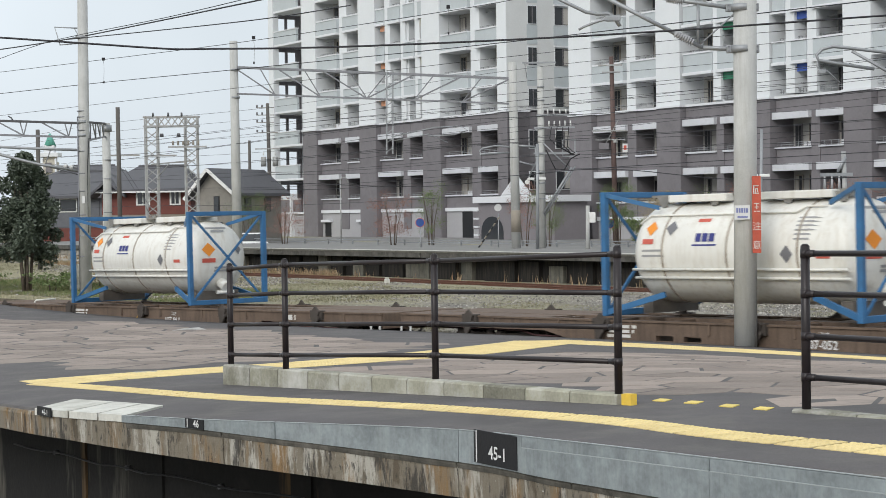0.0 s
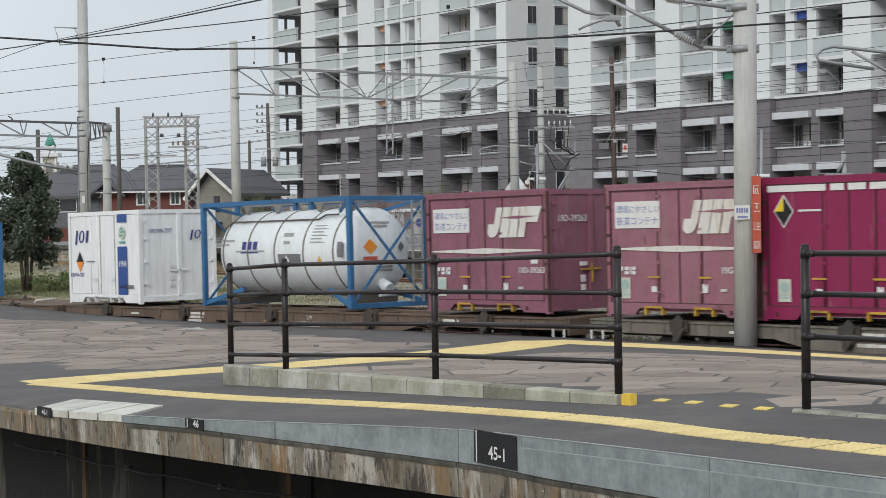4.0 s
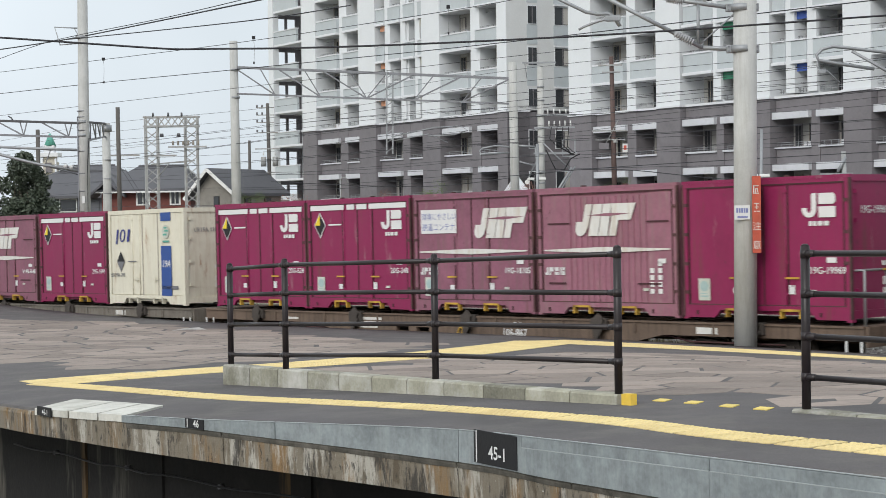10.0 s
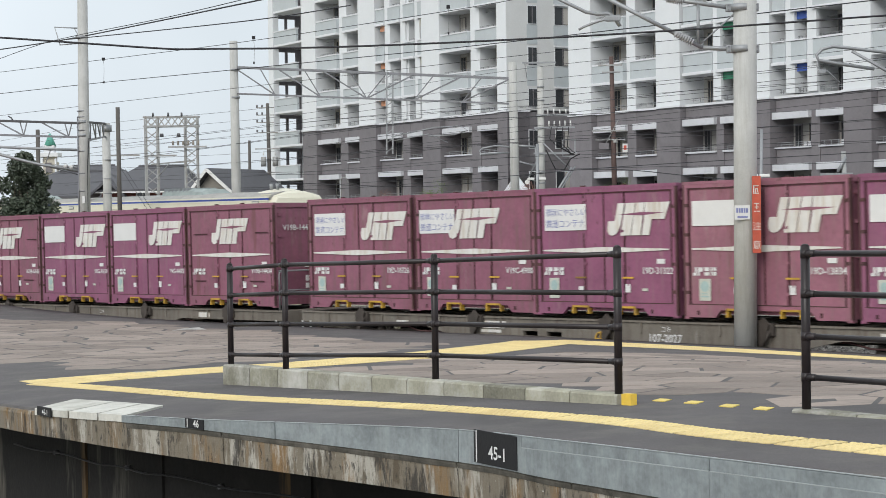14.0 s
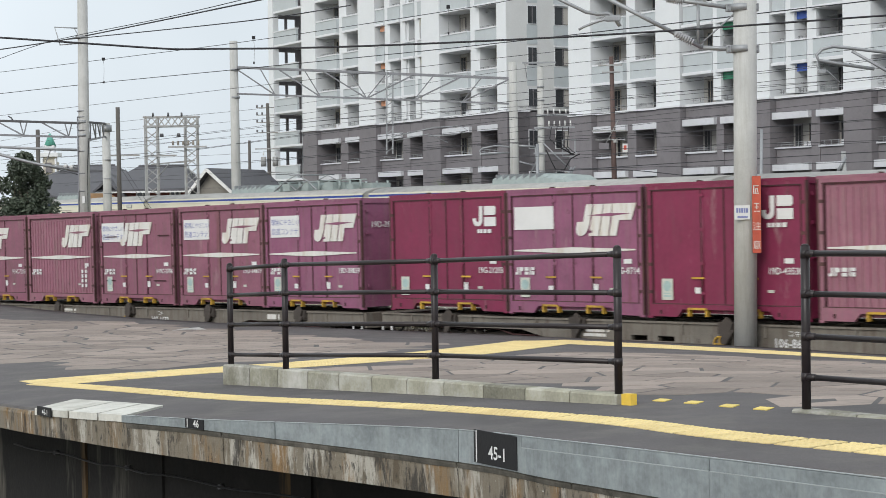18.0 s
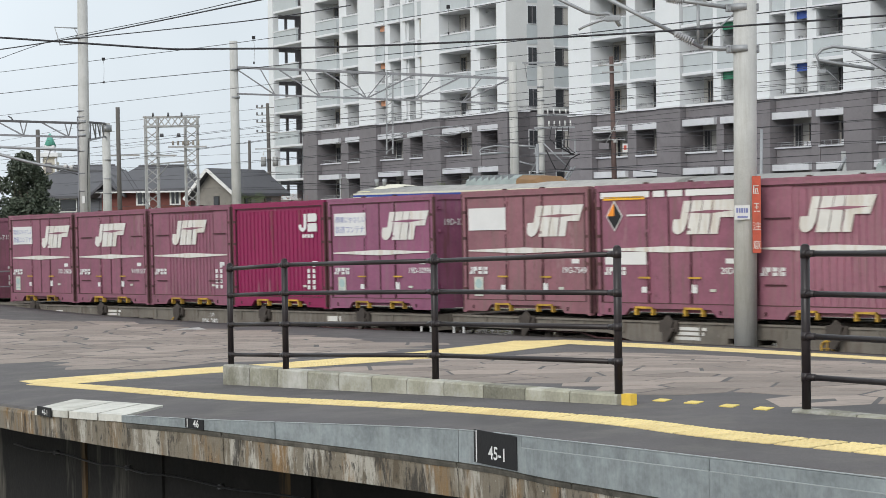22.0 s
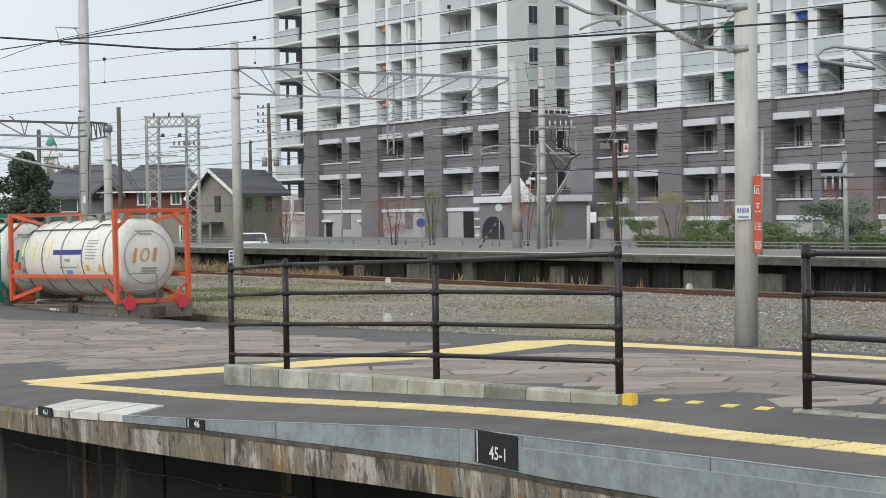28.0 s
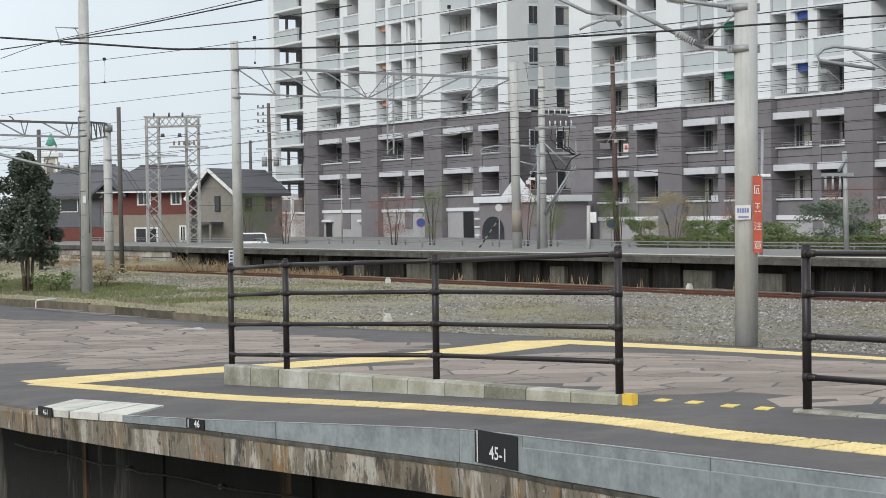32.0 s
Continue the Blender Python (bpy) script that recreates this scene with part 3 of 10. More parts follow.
def small_mark():
    """A plain mark of a round-footed block and two stacked blocks."""
    bm = bmesh.new()
    x0, z0 = 2.72, 1.80
    def q(pts):
        flat(bm, [(x0 + x, z0 + z) for x, z in pts], -0.005, 0.003)
    foot = [(0.15 + 0.15 * math.cos(math.pi * i / 6), 0.13 + 0.13 * math.sin(math.pi * i / 6)) for i in range(6, 13)]
    q([(0.0, 0.17), *foot, (0.30, 0.42), (0.20, 0.42), (0.20, 0.14), (0.17, 0.09), (0.13, 0.09), (0.10, 0.13), (0.10, 0.17)])
    q([(0.35, 0.23), (0.66, 0.23), (0.70, 0.27), (0.70, 0.38), (0.66, 0.42), (0.35, 0.42)])
    q([(0.35, 0.0), (0.70, 0.0), (0.70, 0.19), (0.35, 0.19)])
    return bm


def diamond(x, z, h, half):
    """A standing diamond; half: lower, upper-left or upper-right part, or the rim."""
    def make():
        w = h * 0.72
        t, b, l, r, c = (x, z + h), (x, z - h), (x - w, z), (x + w, z), (x, z)
        if half == "rim":
            k = 1.14
            return flat(bmesh.new(), [(x, z - h * k), (x + w * k, z), (x, z + h * k), (x - w * k, z)], -0.004, 0.002)
        pts = {"lower": [b, r, l], "tl": [c, t, l], "tr": [c, r, t]}[half]
        return flat(bmesh.new(), pts, -0.008, -0.002)
    return make


def round_mark(x, z, rx, rz):
    def make():
        return flat(bmesh.new(), [(x + rx * math.cos(2 * math.pi * i / 14), z + rz * math.sin(2 * math.pi * i / 14)) for i in range(14)], -0.009, -0.003)
    return make


def common_parts(c, paint, dark):
    sp("body", "box_body", body_mesh, paint, c)
    sp("frame", "box_frame", frame_mesh, paint, c)
    sp("roof", "box_roof", roof_mesh, paint, c)


def end_parts(c, paint, dark, number, sign, latch_m=None):
    """Rear end wall: post, hinges, number and stickers."""
    def post():
        bm = bmesh.new()
        bbox(bm, L - 0.04, 1.20, 0.2, L + 0.012, 1.32, H - 0.1)
        for y in (0.16, 2.25):
            for z in (0.5, 1.1, 1.7, 2.2):
                bbox(bm, L - 0.03, y, z, L + 0.012, y + 0.08, z + 0.07)
        return bm
    sp("end_post", "end_post", post, paint, c)
    def latch():
        bm = bmesh.new()
        bbox(bm, L - 0.01, 0.95, 0.86, L + 0.03, 1.5, 0.90)
        bbox(bm, L - 0.01, 1.23, 0.6, L + 0.03, 1.27, 1.0)
        return bm
    sp("end_latch", "end_latch", latch, latch_m or pocket, c)
    def labels():
        bm = bmesh.new()
        for y, z, w, h in ((0.95, 0.62, 0.12, 0.14), (0.95, 0.45, 0.12, 0.12), (0.93, 0.95, 0.2, 0.08)):
            bbox(bm, L - 0.02, y, z, L + 0.004, y + w, z + h)
        return bm
    sp("end_label", "end_labels", labels, mark_white, c)
    if number:
        part("number", words(number, 0.19), mark_white, c, at=pose(L + 0.002, 0.28, 1.86, 0, 0, 90))


def box_container(kind, paint, number, panel="", vents=False, end_mark=False, label=""):
    """A twelve-foot railway container; its origin is the near lower front corner."""
    c = thing("freight_container", label, "container", "containers on the freight train")
    common_parts(c, paint, seam)
    if kind == "rib":
        sp("corrugation", "ribs_all", ribbed_mesh(0.14, L - 0.14), paint, c)
    elif kind == "midrib":
        sp("corrugation", "ribs_mid", ribbed_mesh(0.95, 2.95), paint, c)
        sp("side_panel", "door_a", door_mesh(0.12, 0.93), paint, c)
        sp("side_panel", "door_d", door_mesh(2.97, L - 0.12), paint, c)
    else:
        sp("side_panel", "door_l", door_mesh(0.12, 1.32), paint, c)
        sp("side_door", "door_m1", door_mesh(1.32, 1.86), paint, c)
        sp("side_door", "door_m2", door_mesh(1.86, 2.40), paint, c)
        sp("side_panel", "door_r", door_mesh(2.40, L - 0.12), paint, c)
        sp("door_seal", "seams", seams_mesh((1.32, 1.86, 2.40)), seam, c)
        for x in (1.36, 2.36):
            sp("lock_bar", "bar%.2f" % x, bars_mesh((x,)), paint, c)
        for x in (1.10, 2.34):
            sp("door_handle", "handle%.2f" % x, bars_rows([(x, x + 0.30, 0.735, 0.035)], -0.02), pocket, c)
            sp("handle_stem", "stem%.2f" % x, bars_rows([(x + 0.14, x + 0.165, 0.60, 0.14)], -0.012), paint, c)
            sp("door_label", "dlabel%.2f" % x, bars_rows([(x + 0.07, x + 0.20, 0.47, 0.11 + 0.05 * (x > 2))]), mark_white, c)
    for x in (0.98, 2.20):
        sp("lifting_pocket", "pocket%.2f" % x, pocket_mesh(x), pocket, c)
    for x in (1.25, 2.35):
        sp("roof_catch", "roof_catch%.2f" % x, lambda x=x: bbox(bmesh.new(), x, 0.0, H, x + 0.07, 0.09, H + 0.035), edge_rust_and_shade, c)
    sp("top_rail", "top_rail", lambda: bbox(bmesh.new(), -0.004, -0.006, H - 0.045, L + 0.004, 0.10, H + 0.008), paint, c)
    sp("top_seam", "top_seam", lambda: bbox(bmesh.new(), 0.1, -0.003, H - 0.135, L - 0.1, 0.05, H - 0.110), seam, c)
    for x in (0.13, L - 0.15):
        sp("corner_groove", "corner_groove%.2f" % x, lambda x=x: bbox(bmesh.new(), x, 0.004, 0.27, x + 0.028, 0.05, H - 0.12), seam, c)
    for x in (0.06, L - 0.12):
        for z in (0.46, 0.98, 1.52, 2.06):
            sp("hinge", "hinge%.2f_%.2f" % (x, z), hinge_mesh(x, z), edge_rust_and_shade, c)
    for x in (0.30, 3.05):
        sp("base_lug", "base_lug%.2f" % x, lambda x=x: bbox(bmesh.new(), x, -0.008, 0.08, x + 0.05, 0.06, 0.155), seam, c)
    sp("paper_tag", "paper_tag", bars_rows([(2.84, 2.98, 0.50, 0.05)], -0.005), eco_paper, c)
    sp("bottom_seam", "bottom_seam", lambda: bbox(bmesh.new(), 0.1, -0.004, 0.262, L - 0.1, 0.04, 0.278), edge_rust_and_shade, c)
    # dark strips paint the shade of the gap between neighbouring containers
    for x in (-0.004, L - 0.036):
        sp("corner_seam", "corner_seam%.2f" % x, lambda x=x: bbox(bmesh.new(), x, -0.004, 0.05, x + 0.04, 0.06, H - 0.05), edge_rust_and_shade, c)
    if kind in ("rib", "midrib"):
        sp("number", "upright_number" + number[-2:], bars_rows([(3.02, 3.12, 0.45 + 0.13 * i, 0.09) for i in range(4)] + [(3.22, 3.32, 0.45 + 0.13 * i, 0.09) for i in range(5)]), mark_white, c)
    else:
        lettering("number", number, 0.17, mark_white, c, 3.62, -0.004, 0.83, "RIGHT")
    sp("weight_label", "weight_label", bars_rows([(3.22, 3.42, 1.02, 0.09)]), mark_white, c)
    shift = -0.62 if number.startswith("V") else 0.26
    small = kind == "bright" or (kind == "rib" and paint in BRIGHT)
    if not small:
        sp("company_print", "company_print", bars_rows([(0.22, 0.29, 0.80, 0.05), (0.27, 0.31, 0.80, 0.15), (0.34, 0.38, 0.80, 0.15), (0.38, 0.45, 0.87, 0.08), (0.49, 0.60, 0.80, 0.06), (0.49, 0.60, 0.88, 0.07), (0.64, 0.67, 0.80, 0.15), (0.69, 0.77, 0.80, 0.07), (0.69, 0.77, 0.89, 0.06)]), mark_white, c)
        sp("big_mark", "big_mark", big_mark, logo_white, c, "three slanted white shapes", at=Matrix.Translation((shift, 0, 0)))
        sp("mark_slit", "big_mark_slit", big_mark_slit, paint, c, at=Matrix.Translation((shift, 0, 0)))
        sp("stripe", "lens_stripe", lens_stripe, logo_white, c)
    else:
        sp("small_mark", "small_mark", small_mark, mark_white, c, "white two-piece mark")
        sp("company_print", "company_print_r", bars_rows([(2.86, 2.93, 1.66, 0.08), (2.95, 3.02, 1.66, 0.08), (3.05, 3.15, 1.66, 0.08), (3.18, 3.28, 1.66, 0.08)]), mark_white, c)
    if panel == "sign":
        p = sp("slogan_panel", "slogan_panel", plate(0.26, 1.68, 1.40, 2.19), mark_white, c, "white panel with two lines of print", at=Matrix.Translation((-0.12 if shift < 0 else 0.0, 0, 0)))
        for tx, z in (("環境にやさしい", 1.98), ("鉄道コンテナ", 1.75)):
            lettering("slogan", tx, 0.160 if "環" in tx else 0.178, print_blue, p, 0.30, -0.008, z)
    elif panel == "blank":
        sp("blank_panel", "blank_panel", plate(0.22, 1.71, 1.34, 2.17), mark_white, c, "blank white panel")
    if kind == "bright" or panel:
        e = sp("eco_label", "eco_label", plate(0.36, 0.34, 0.63, 0.74), eco_paper, c)
        sp("eco_disc", "eco_disc", round_mark(0.495, 0.60, 0.10, 0.10), eco_pale, e)
        sp("eco_print", "eco_print", bars_rows([(0.40, 0.59, 0.40, 0.03), (0.40, 0.55, 0.455, 0.02)], -0.008), eco_pale, e)
    if vents:
        for q, row in enumerate(((0.32, 0.92, 1.80, 0.03), (2.95, 3.50, 1.80, 0.03), (0.32, 0.80, 0.62, 0.03), (2.70, 3.30, 0.62, 0.03))):
            sp("vent", "vent%d" % q, bars_rows([row], -0.008), seam, c)
    end_parts(c, paint, seam, number, panel)
    if end_mark:
        def em():
            bm = bmesh.new()
            for y0, y1, z0, z1 in ((1.50, 1.62, 2.02, 2.22), (1.66, 1.86, 2.02, 2.28), (1.90, 2.15, 2.14, 2.28), (1.90, 2.0, 2.02, 2.14)):
                bbox(bm, L - 0.01, y0, z0, L + 0.004, y1, z1)
            return bm
        sp("end_mark", "end_mark", em, logo_white, c)
        def ep():
            return bbox(bmesh.new(), L - 0.01, 1.45, 1.52, L + 0.004, 2.3, 1.92)
        q = sp("end_panel", "end_panel", ep, mark_white, c)
        for tx, z in (("環境にやさしい", 1.76), ("鉄道コンテナ", 1.57)):
            part("slogan", words(tx, 0.118 if "環" in tx else 0.135), print_blue, q, at=pose(L + 0.009, 1.47, z, 0, 0, 90))
        def ee():
            return bbox(bmesh.new(), L - 0.01, 1.95, 0.92, L + 0.004, 2.2, 1.35)
        sp("eco_label", "end_eco", ee, mark_white, c)
        def ef():
            return bbox(bmesh.new(), L, 1.98, 1.1, L + 0.008, 2.17, 1.30)
        sp("eco_disc", "end_eco_disc", ef, eco_green, c)
    return c


def danger_parts(c, tone):
    sp("hazard_rim", "dia_rim", diamond(0.50, 1.93, 0.26, "rim"), mark_white, c)
    sp("hazard_diamond", "dia_low", diamond(0.50, 1.93, 0.26, "lower"), black, c)
    sp("hazard_diamond", "dia_tl", diamond(0.50, 1.93, 0.26, "tl"), tone, c)
    sp("hazard_diamond", "dia_tr", diamond(0.50, 1.93, 0.26, "tr"), black, c)
    if tone is diamond_orange:
        sp("orange_print", "orange_print", bars_rows([(0.22, 1.28, 2.235, 0.065)]), orange_label, c)
        sp("slogan_panel", "low_panel", plate(0.24, 1.00, 1.30, 1.24), mark_white, c, "white panel with worn print")
    sp("hazard_print", "dia_print", bars_rows([(0.82, 1.30, 1.92, 0.035)]), mark_white, c)


def top_bars(c):
    for k, (a, b) in enumerate(((0.15, 1.40), (1.50, 1.78), (1.86, 2.22), (2.30, 3.58))):
        sp("top_band", "top_band%d" % k, plate(a, 2.27, b, 2.385, -0.006), mark_white, c)


def blue_mark(x, z, k=1.0):
    """Three slanted shapes standing for a company mark: bar, ring and bar."""
    def make():
        bm = bmesh.new()
        sl = 0.22
        def q(pts):
            flat(bm, [(x + (a + sl * b) * k, z + b * k) for a, b in pts], -0.006, 0.002)
        q([(0.07, -0.06), (0.15, -0.06), (0.15, 0.34), (0.07, 0.34)])
        for i in range(14):
            c0, c1 = math.pi * i / 7, math.pi * (i + 1) / 7
            q([(0.38 + 0.14 * math.cos(c0), 0.17 + 0.175 * math.sin(c0)), (0.38 + 0.14 * math.cos(c1), 0.17 + 0.175 * math.sin(c1)), (0.38 + 0.085 * math.cos(c1), 0.17 + 0.14 * math.sin(c1)), (0.38 + 0.085 * math.cos(c0), 0.17 + 0.14 * math.sin(c0))])
        q([(0.63, 0.0), (0.74, 0.0), (0.74, 0.34), (0.63, 0.34)])
        return bm
    return make


def private_container(paint, number, tone, label):
    c = thing("freight_container", label, "container", "containers on the freight train")
    common_parts(c, paint, seam_grey)
    sp("side_panel", "door_a2", door_mesh(0.12, 1.70), paint, c)
    sp("side_door", "door_b2", door_mesh(1.70, 2.45), paint, c)
    sp("side_panel", "door_c2", door_mesh(2.45, L - 0.12), paint, c)
    sp("door_seal", "seams2", seams_mesh((1.70, 2.45)), seam_grey, c)
    for x in (1.2, 1.56):
        sp("lock_bar", "bar%.2f" % x, bars_mesh((x,)), paint, c)
    sp("blue_stripe", "blue_stripe_hi", plate(2.62, 2.2, 3.1, 2.42, -0.006), stripe_blue, c)
    s = sp("blue_stripe", "blue_stripe_lo", plate(2.62, 0.25, 3.1, 1.55, -0.006), stripe_blue, c)
    lettering("stripe_number", "19A", 0.25, mark_white, s, 2.65, -0.012, 1.0, shear=0.25)
    e = sp("eco_label", "eco_label_hi", round_mark(2.86, 1.92, 0.17, 0.18), eco_paper, c)
    sp("eco_print", "eco_print_hi", bars_rows([(2.72, 3.02, 1.64, 0.05), (2.74, 2.92, 1.82, 0.05), (2.80, 2.99, 1.92, 0.05), (2.78, 2.92, 2.00, 0.04)], -0.012), eco_green, e)
    sp("company_mark", "mark_side", blue_mark(0.32, 1.68, 0.98), print_navy, c, "navy company mark")
    sp("hazard_diamond", "pd_low", diamond(0.62, 1.15, 0.27, "lower"), diamond_orange if tone else grey_print, c)
    sp("hazard_diamond", "pd_tl", diamond(0.62, 1.15, 0.27, "tl"), black, c)
    sp("hazard_diamond", "pd_tr", diamond(0.62, 1.15, 0.27, "tr"), black, c)
    lettering("number", number, 0.15, print_navy if tone else grey_print, c, 0.1, -0.004, 0.74)
    sp("side_print", "side_print", bars_rows([(2.62, 3.4, 0.42, 0.09)]), grey_print, c)
    sp("side_print", "side_print_b", bars_rows([(1.0, 1.4, 1.14, 0.03)]), grey_print, c)
    for x in (1.3, 2.2):
        sp("door_handle", "handle%.2f" % x, bars_rows([(x, x + 0.24, 0.655, 0.04), (x + 0.10, x + 0.14, 0.60, 0.16)], -0.02), paint, c)
    for x in (0.98, 2.20):
        sp("lifting_pocket", "pocket%.2f" % x, pocket_mesh(x), paint, c)
    end_parts(c, paint, seam_grey, "", "", paint)
    part("number", words(number, 0.15), print_navy if tone else grey_print, c, at=pose(L + 0.006, 0.3, 1.9, 0, 0, 90))
    sp("company_mark", "mark_side2", blue_mark(0, 0, 0.7), print_navy, c, at=pose(L + 0.014, 1.55, 1.72, 0, 0, 90))
    return c

# ---- tank containers ----
TL, TW, TH = 6.06, 2.44, 2.59


def shell_mesh(x0, x1, r, zc):
    def make():
        bm = bmesh.new()
        prof = [(x0, 0.0), (x0 + 0.03, r * 0.35), (x0 + 0.10, r * 0.62), (x0 + 0.22, r * 0.84), (x0 + 0.36, r * 0.955), (x0 + 0.5, r),
                (x1 - 0.5, r), (x1 - 0.36, r * 0.955), (x1 - 0.22, r * 0.84), (x1 - 0.10, r * 0.62), (x1 - 0.03, r * 0.35), (x1, 0.0)]
        n = 40
        rings = []
        for x, q in prof:
            if q == 0:
                rings.append([bm.verts.new((x, TW / 2, zc))])
            else:
                rings.append([bm.verts.new((x, TW / 2 + q * math.cos(2 * math.pi * i / n), zc + q * math.sin(2 * math.pi * i / n))) for i in range(n)])
        for a, b in zip(rings[:-1], rings[1:]):
            for i in range(n):
                j = (i + 1) % n
                f = [a[0], b[j], b[i]] if len(a) == 1 else ([a[i], a[j], b[0]] if len(b) == 1 else [a[i], a[j], b[j], b[i]])
                bm.faces.new(f).smooth = True
        return bm
    return make


def hoop_mesh(x, r, zc, w=0.05, t=0.012):
    def make():
        bm = bmesh.new()
        n = 40
        for i in range(n):
            a0, a1 = 2 * math.pi * i / n, 2 * math.pi * (i + 1) / n
            v = []
            for xx in (x - w / 2, x + w / 2):
                for a in (a0, a1):
                    v.append(bm.verts.new((xx, TW / 2 + (r + t) * math.cos(a), zc + (r + t) * math.sin(a))))
            bm.faces.new((v[0], v[1], v[3], v[2]))
            for xx, k in ((x - w / 2, 0), (x + w / 2, 2)):
                q = [bm.verts.new((xx, TW / 2 + (r - 0.01) * math.cos(a), zc + (r - 0.01) * math.sin(a))) for a in (a0, a1)]
                bm.faces.new((v[k], v[k + 1], q[1], q[0]))
        return bm
    return make


def on_shell(x, a, r, zc):
    """Pose of a flat label on the near flank: angle a above the axis."""
    y = TW / 2 - r * math.cos(radians(a))
    return Matrix.Translation((x, y, zc + r * math.sin(radians(a)))) @ Matrix.Rotation(radians(-a), 4, "X")


def curved_plate(x0, x1, a0, a1, r, zc):
    def make():
        bm = bmesh.new()
        n = 6
        rows = []
        for i in range(n + 1):
            a = radians(a0 + (a1 - a0) * i / n)
            rows.append([bm.verts.new((x, TW / 2 - (r + 0.008) * math.cos(a), zc + (r + 0.008) * math.sin(a))) for x in (x0, x1)])
        for p, q in zip(rows[:-1], rows[1:]):
            bm.faces.new((p[0], p[1], q[1], q[0]))
        return bm
    return make


def band(pts, lo, hi):
    """The part of an outline between two heights."""
    for level, sign in ((lo, 1), (hi, -1)):
        kept = []
        for i, p in enumerate(pts):
            q = pts[(i + 1) % len(pts)]
            dp, dq = (p[1] - level) * sign, (q[1] - level) * sign
            if dp >= 0:
                kept.append(p)
            if dp * dq < 0:
                k = dp / (dp - dq)
                kept.append((p[0] + (q[0] - p[0]) * k, level))
        pts = kept
    return pts


def curved_mark(pts_list, r, zc, down=0.0):
    """Outlines in (x, arc metres above the axis) wrapped on the near flank in narrow bands."""
    def make():
        bm = bmesh.new()
        q = r + 0.007
        for pts in pts_list:
            lo, hi = min(p[1] for p in pts), max(p[1] for p in pts)
            n = max(1, math.ceil((hi - lo) / 0.07))
            for k in range(n):
                piece = band(pts, lo + (hi - lo) * k / n, lo + (hi - lo) * (k + 1) / n)
                if len(piece) > 2:
                    bm.faces.new([bm.verts.new((x, TW / 2 - q * math.cos((h - down) / r), zc + q * math.sin((h - down) / r))) for x, h in piece])
        return bm
    return make


def slanted_mark(x, s, k):
    """Bar, ring and bar, slanted, as outlines for a flank."""
    sl, out = 0.2, []
    def q(pts):
        out.append([(x + (a + sl * b) * k, s + b * k) for a, b in pts])
    q([(0.06, -0.03), (0.15, -0.03), (0.15, 0.40), (0.06, 0.40)])
    for i in range(16):
        c0, c1 = math.pi * i / 8, math.pi * (i + 1) / 8
        q([(0.42 + 0.16 * math.cos(c0), 0.2 + 0.205 * math.sin(c0)), (0.42 + 0.16 * math.cos(c1), 0.2 + 0.205 * math.sin(c1)), (0.42 + 0.10 * math.cos(c1), 0.2 + 0.17 * math.sin(c1)), (0.42 + 0.10 * math.cos(c0), 0.2 + 0.17 * math.sin(c0))])
    q([(0.70, 0.0), (0.82, 0.0), (0.82, 0.40), (0.70, 0.40)])
    return out


def print_rows(x, s, n, w, h=0.032, gap=0.085):
    rng = random.Random(int(x * 100) + n)
    return [[(x, s - i * gap), (x + w * rng.uniform(0.5, 1), s - i * gap), (x + w * 0.55, s - i * gap + h), (x, s - i * gap + h)] for i in range(n)]


def rects(*rs):
    return [[(a, b), (c, b), (c, d), (a, d)] for a, b, c, d in rs]


def end_frame(t, m, x, tag, cross=True, top=TH):
    """Corner posts, cross rails and braces of one end."""
    for y in (0.0, TW - 0.13):
        sp("corner_post", tag + "post%.1f%.1f" % (x, y), lambda y=y: box(x - 0.06, y, 0, x + 0.06, y + 0.12, top, 0.012), m, t)
    sp("cross_rail", tag + "top%.1f" % x, lambda: box(x - 0.05, 0.12, top - 0.11, x + 0.05, TW - 0.12, top, 0.01), m, t)
    sp("cross_rail", tag + "bot%.1f" % x, lambda: box(x - 0.05, 0.12, 0, x + 0.05, TW - 0.12, 0.12, 0.01), m, t)
    if cross:
        sp("end_brace", tag + "bra%.1f" % x, lambda: beam(bmesh.new(), (x, 0.13, top - 0.1), (x, TW - 0.13, 0.12), 0.035, 0.055), m, t)
        sp("end_brace", tag + "brb%.1f" % x, lambda: beam(bmesh.new(), (x + 0.02, TW - 0.13, top - 0.1), (x + 0.02, 0.13, 0.12), 0.035, 0.055), m, t)
    else:
        for y, z in ((0.1, top - 0.1), (TW - 0.1, top - 0.1), (0.1, 0.1), (TW - 0.1, 0.1)):
            y2, z2 = (0.62 if y < 1 else TW - 0.62), (top - 0.55 if z > 1 else 0.55)
            sp("gusset", tag + "gus%.1f%.1f%.1f" % (x, y, z), lambda y=y, z=z, y2=y2, z2=z2: beam(bmesh.new(), (x, y, z2), (x, y2, z), 0.04, 0.07), m, t)


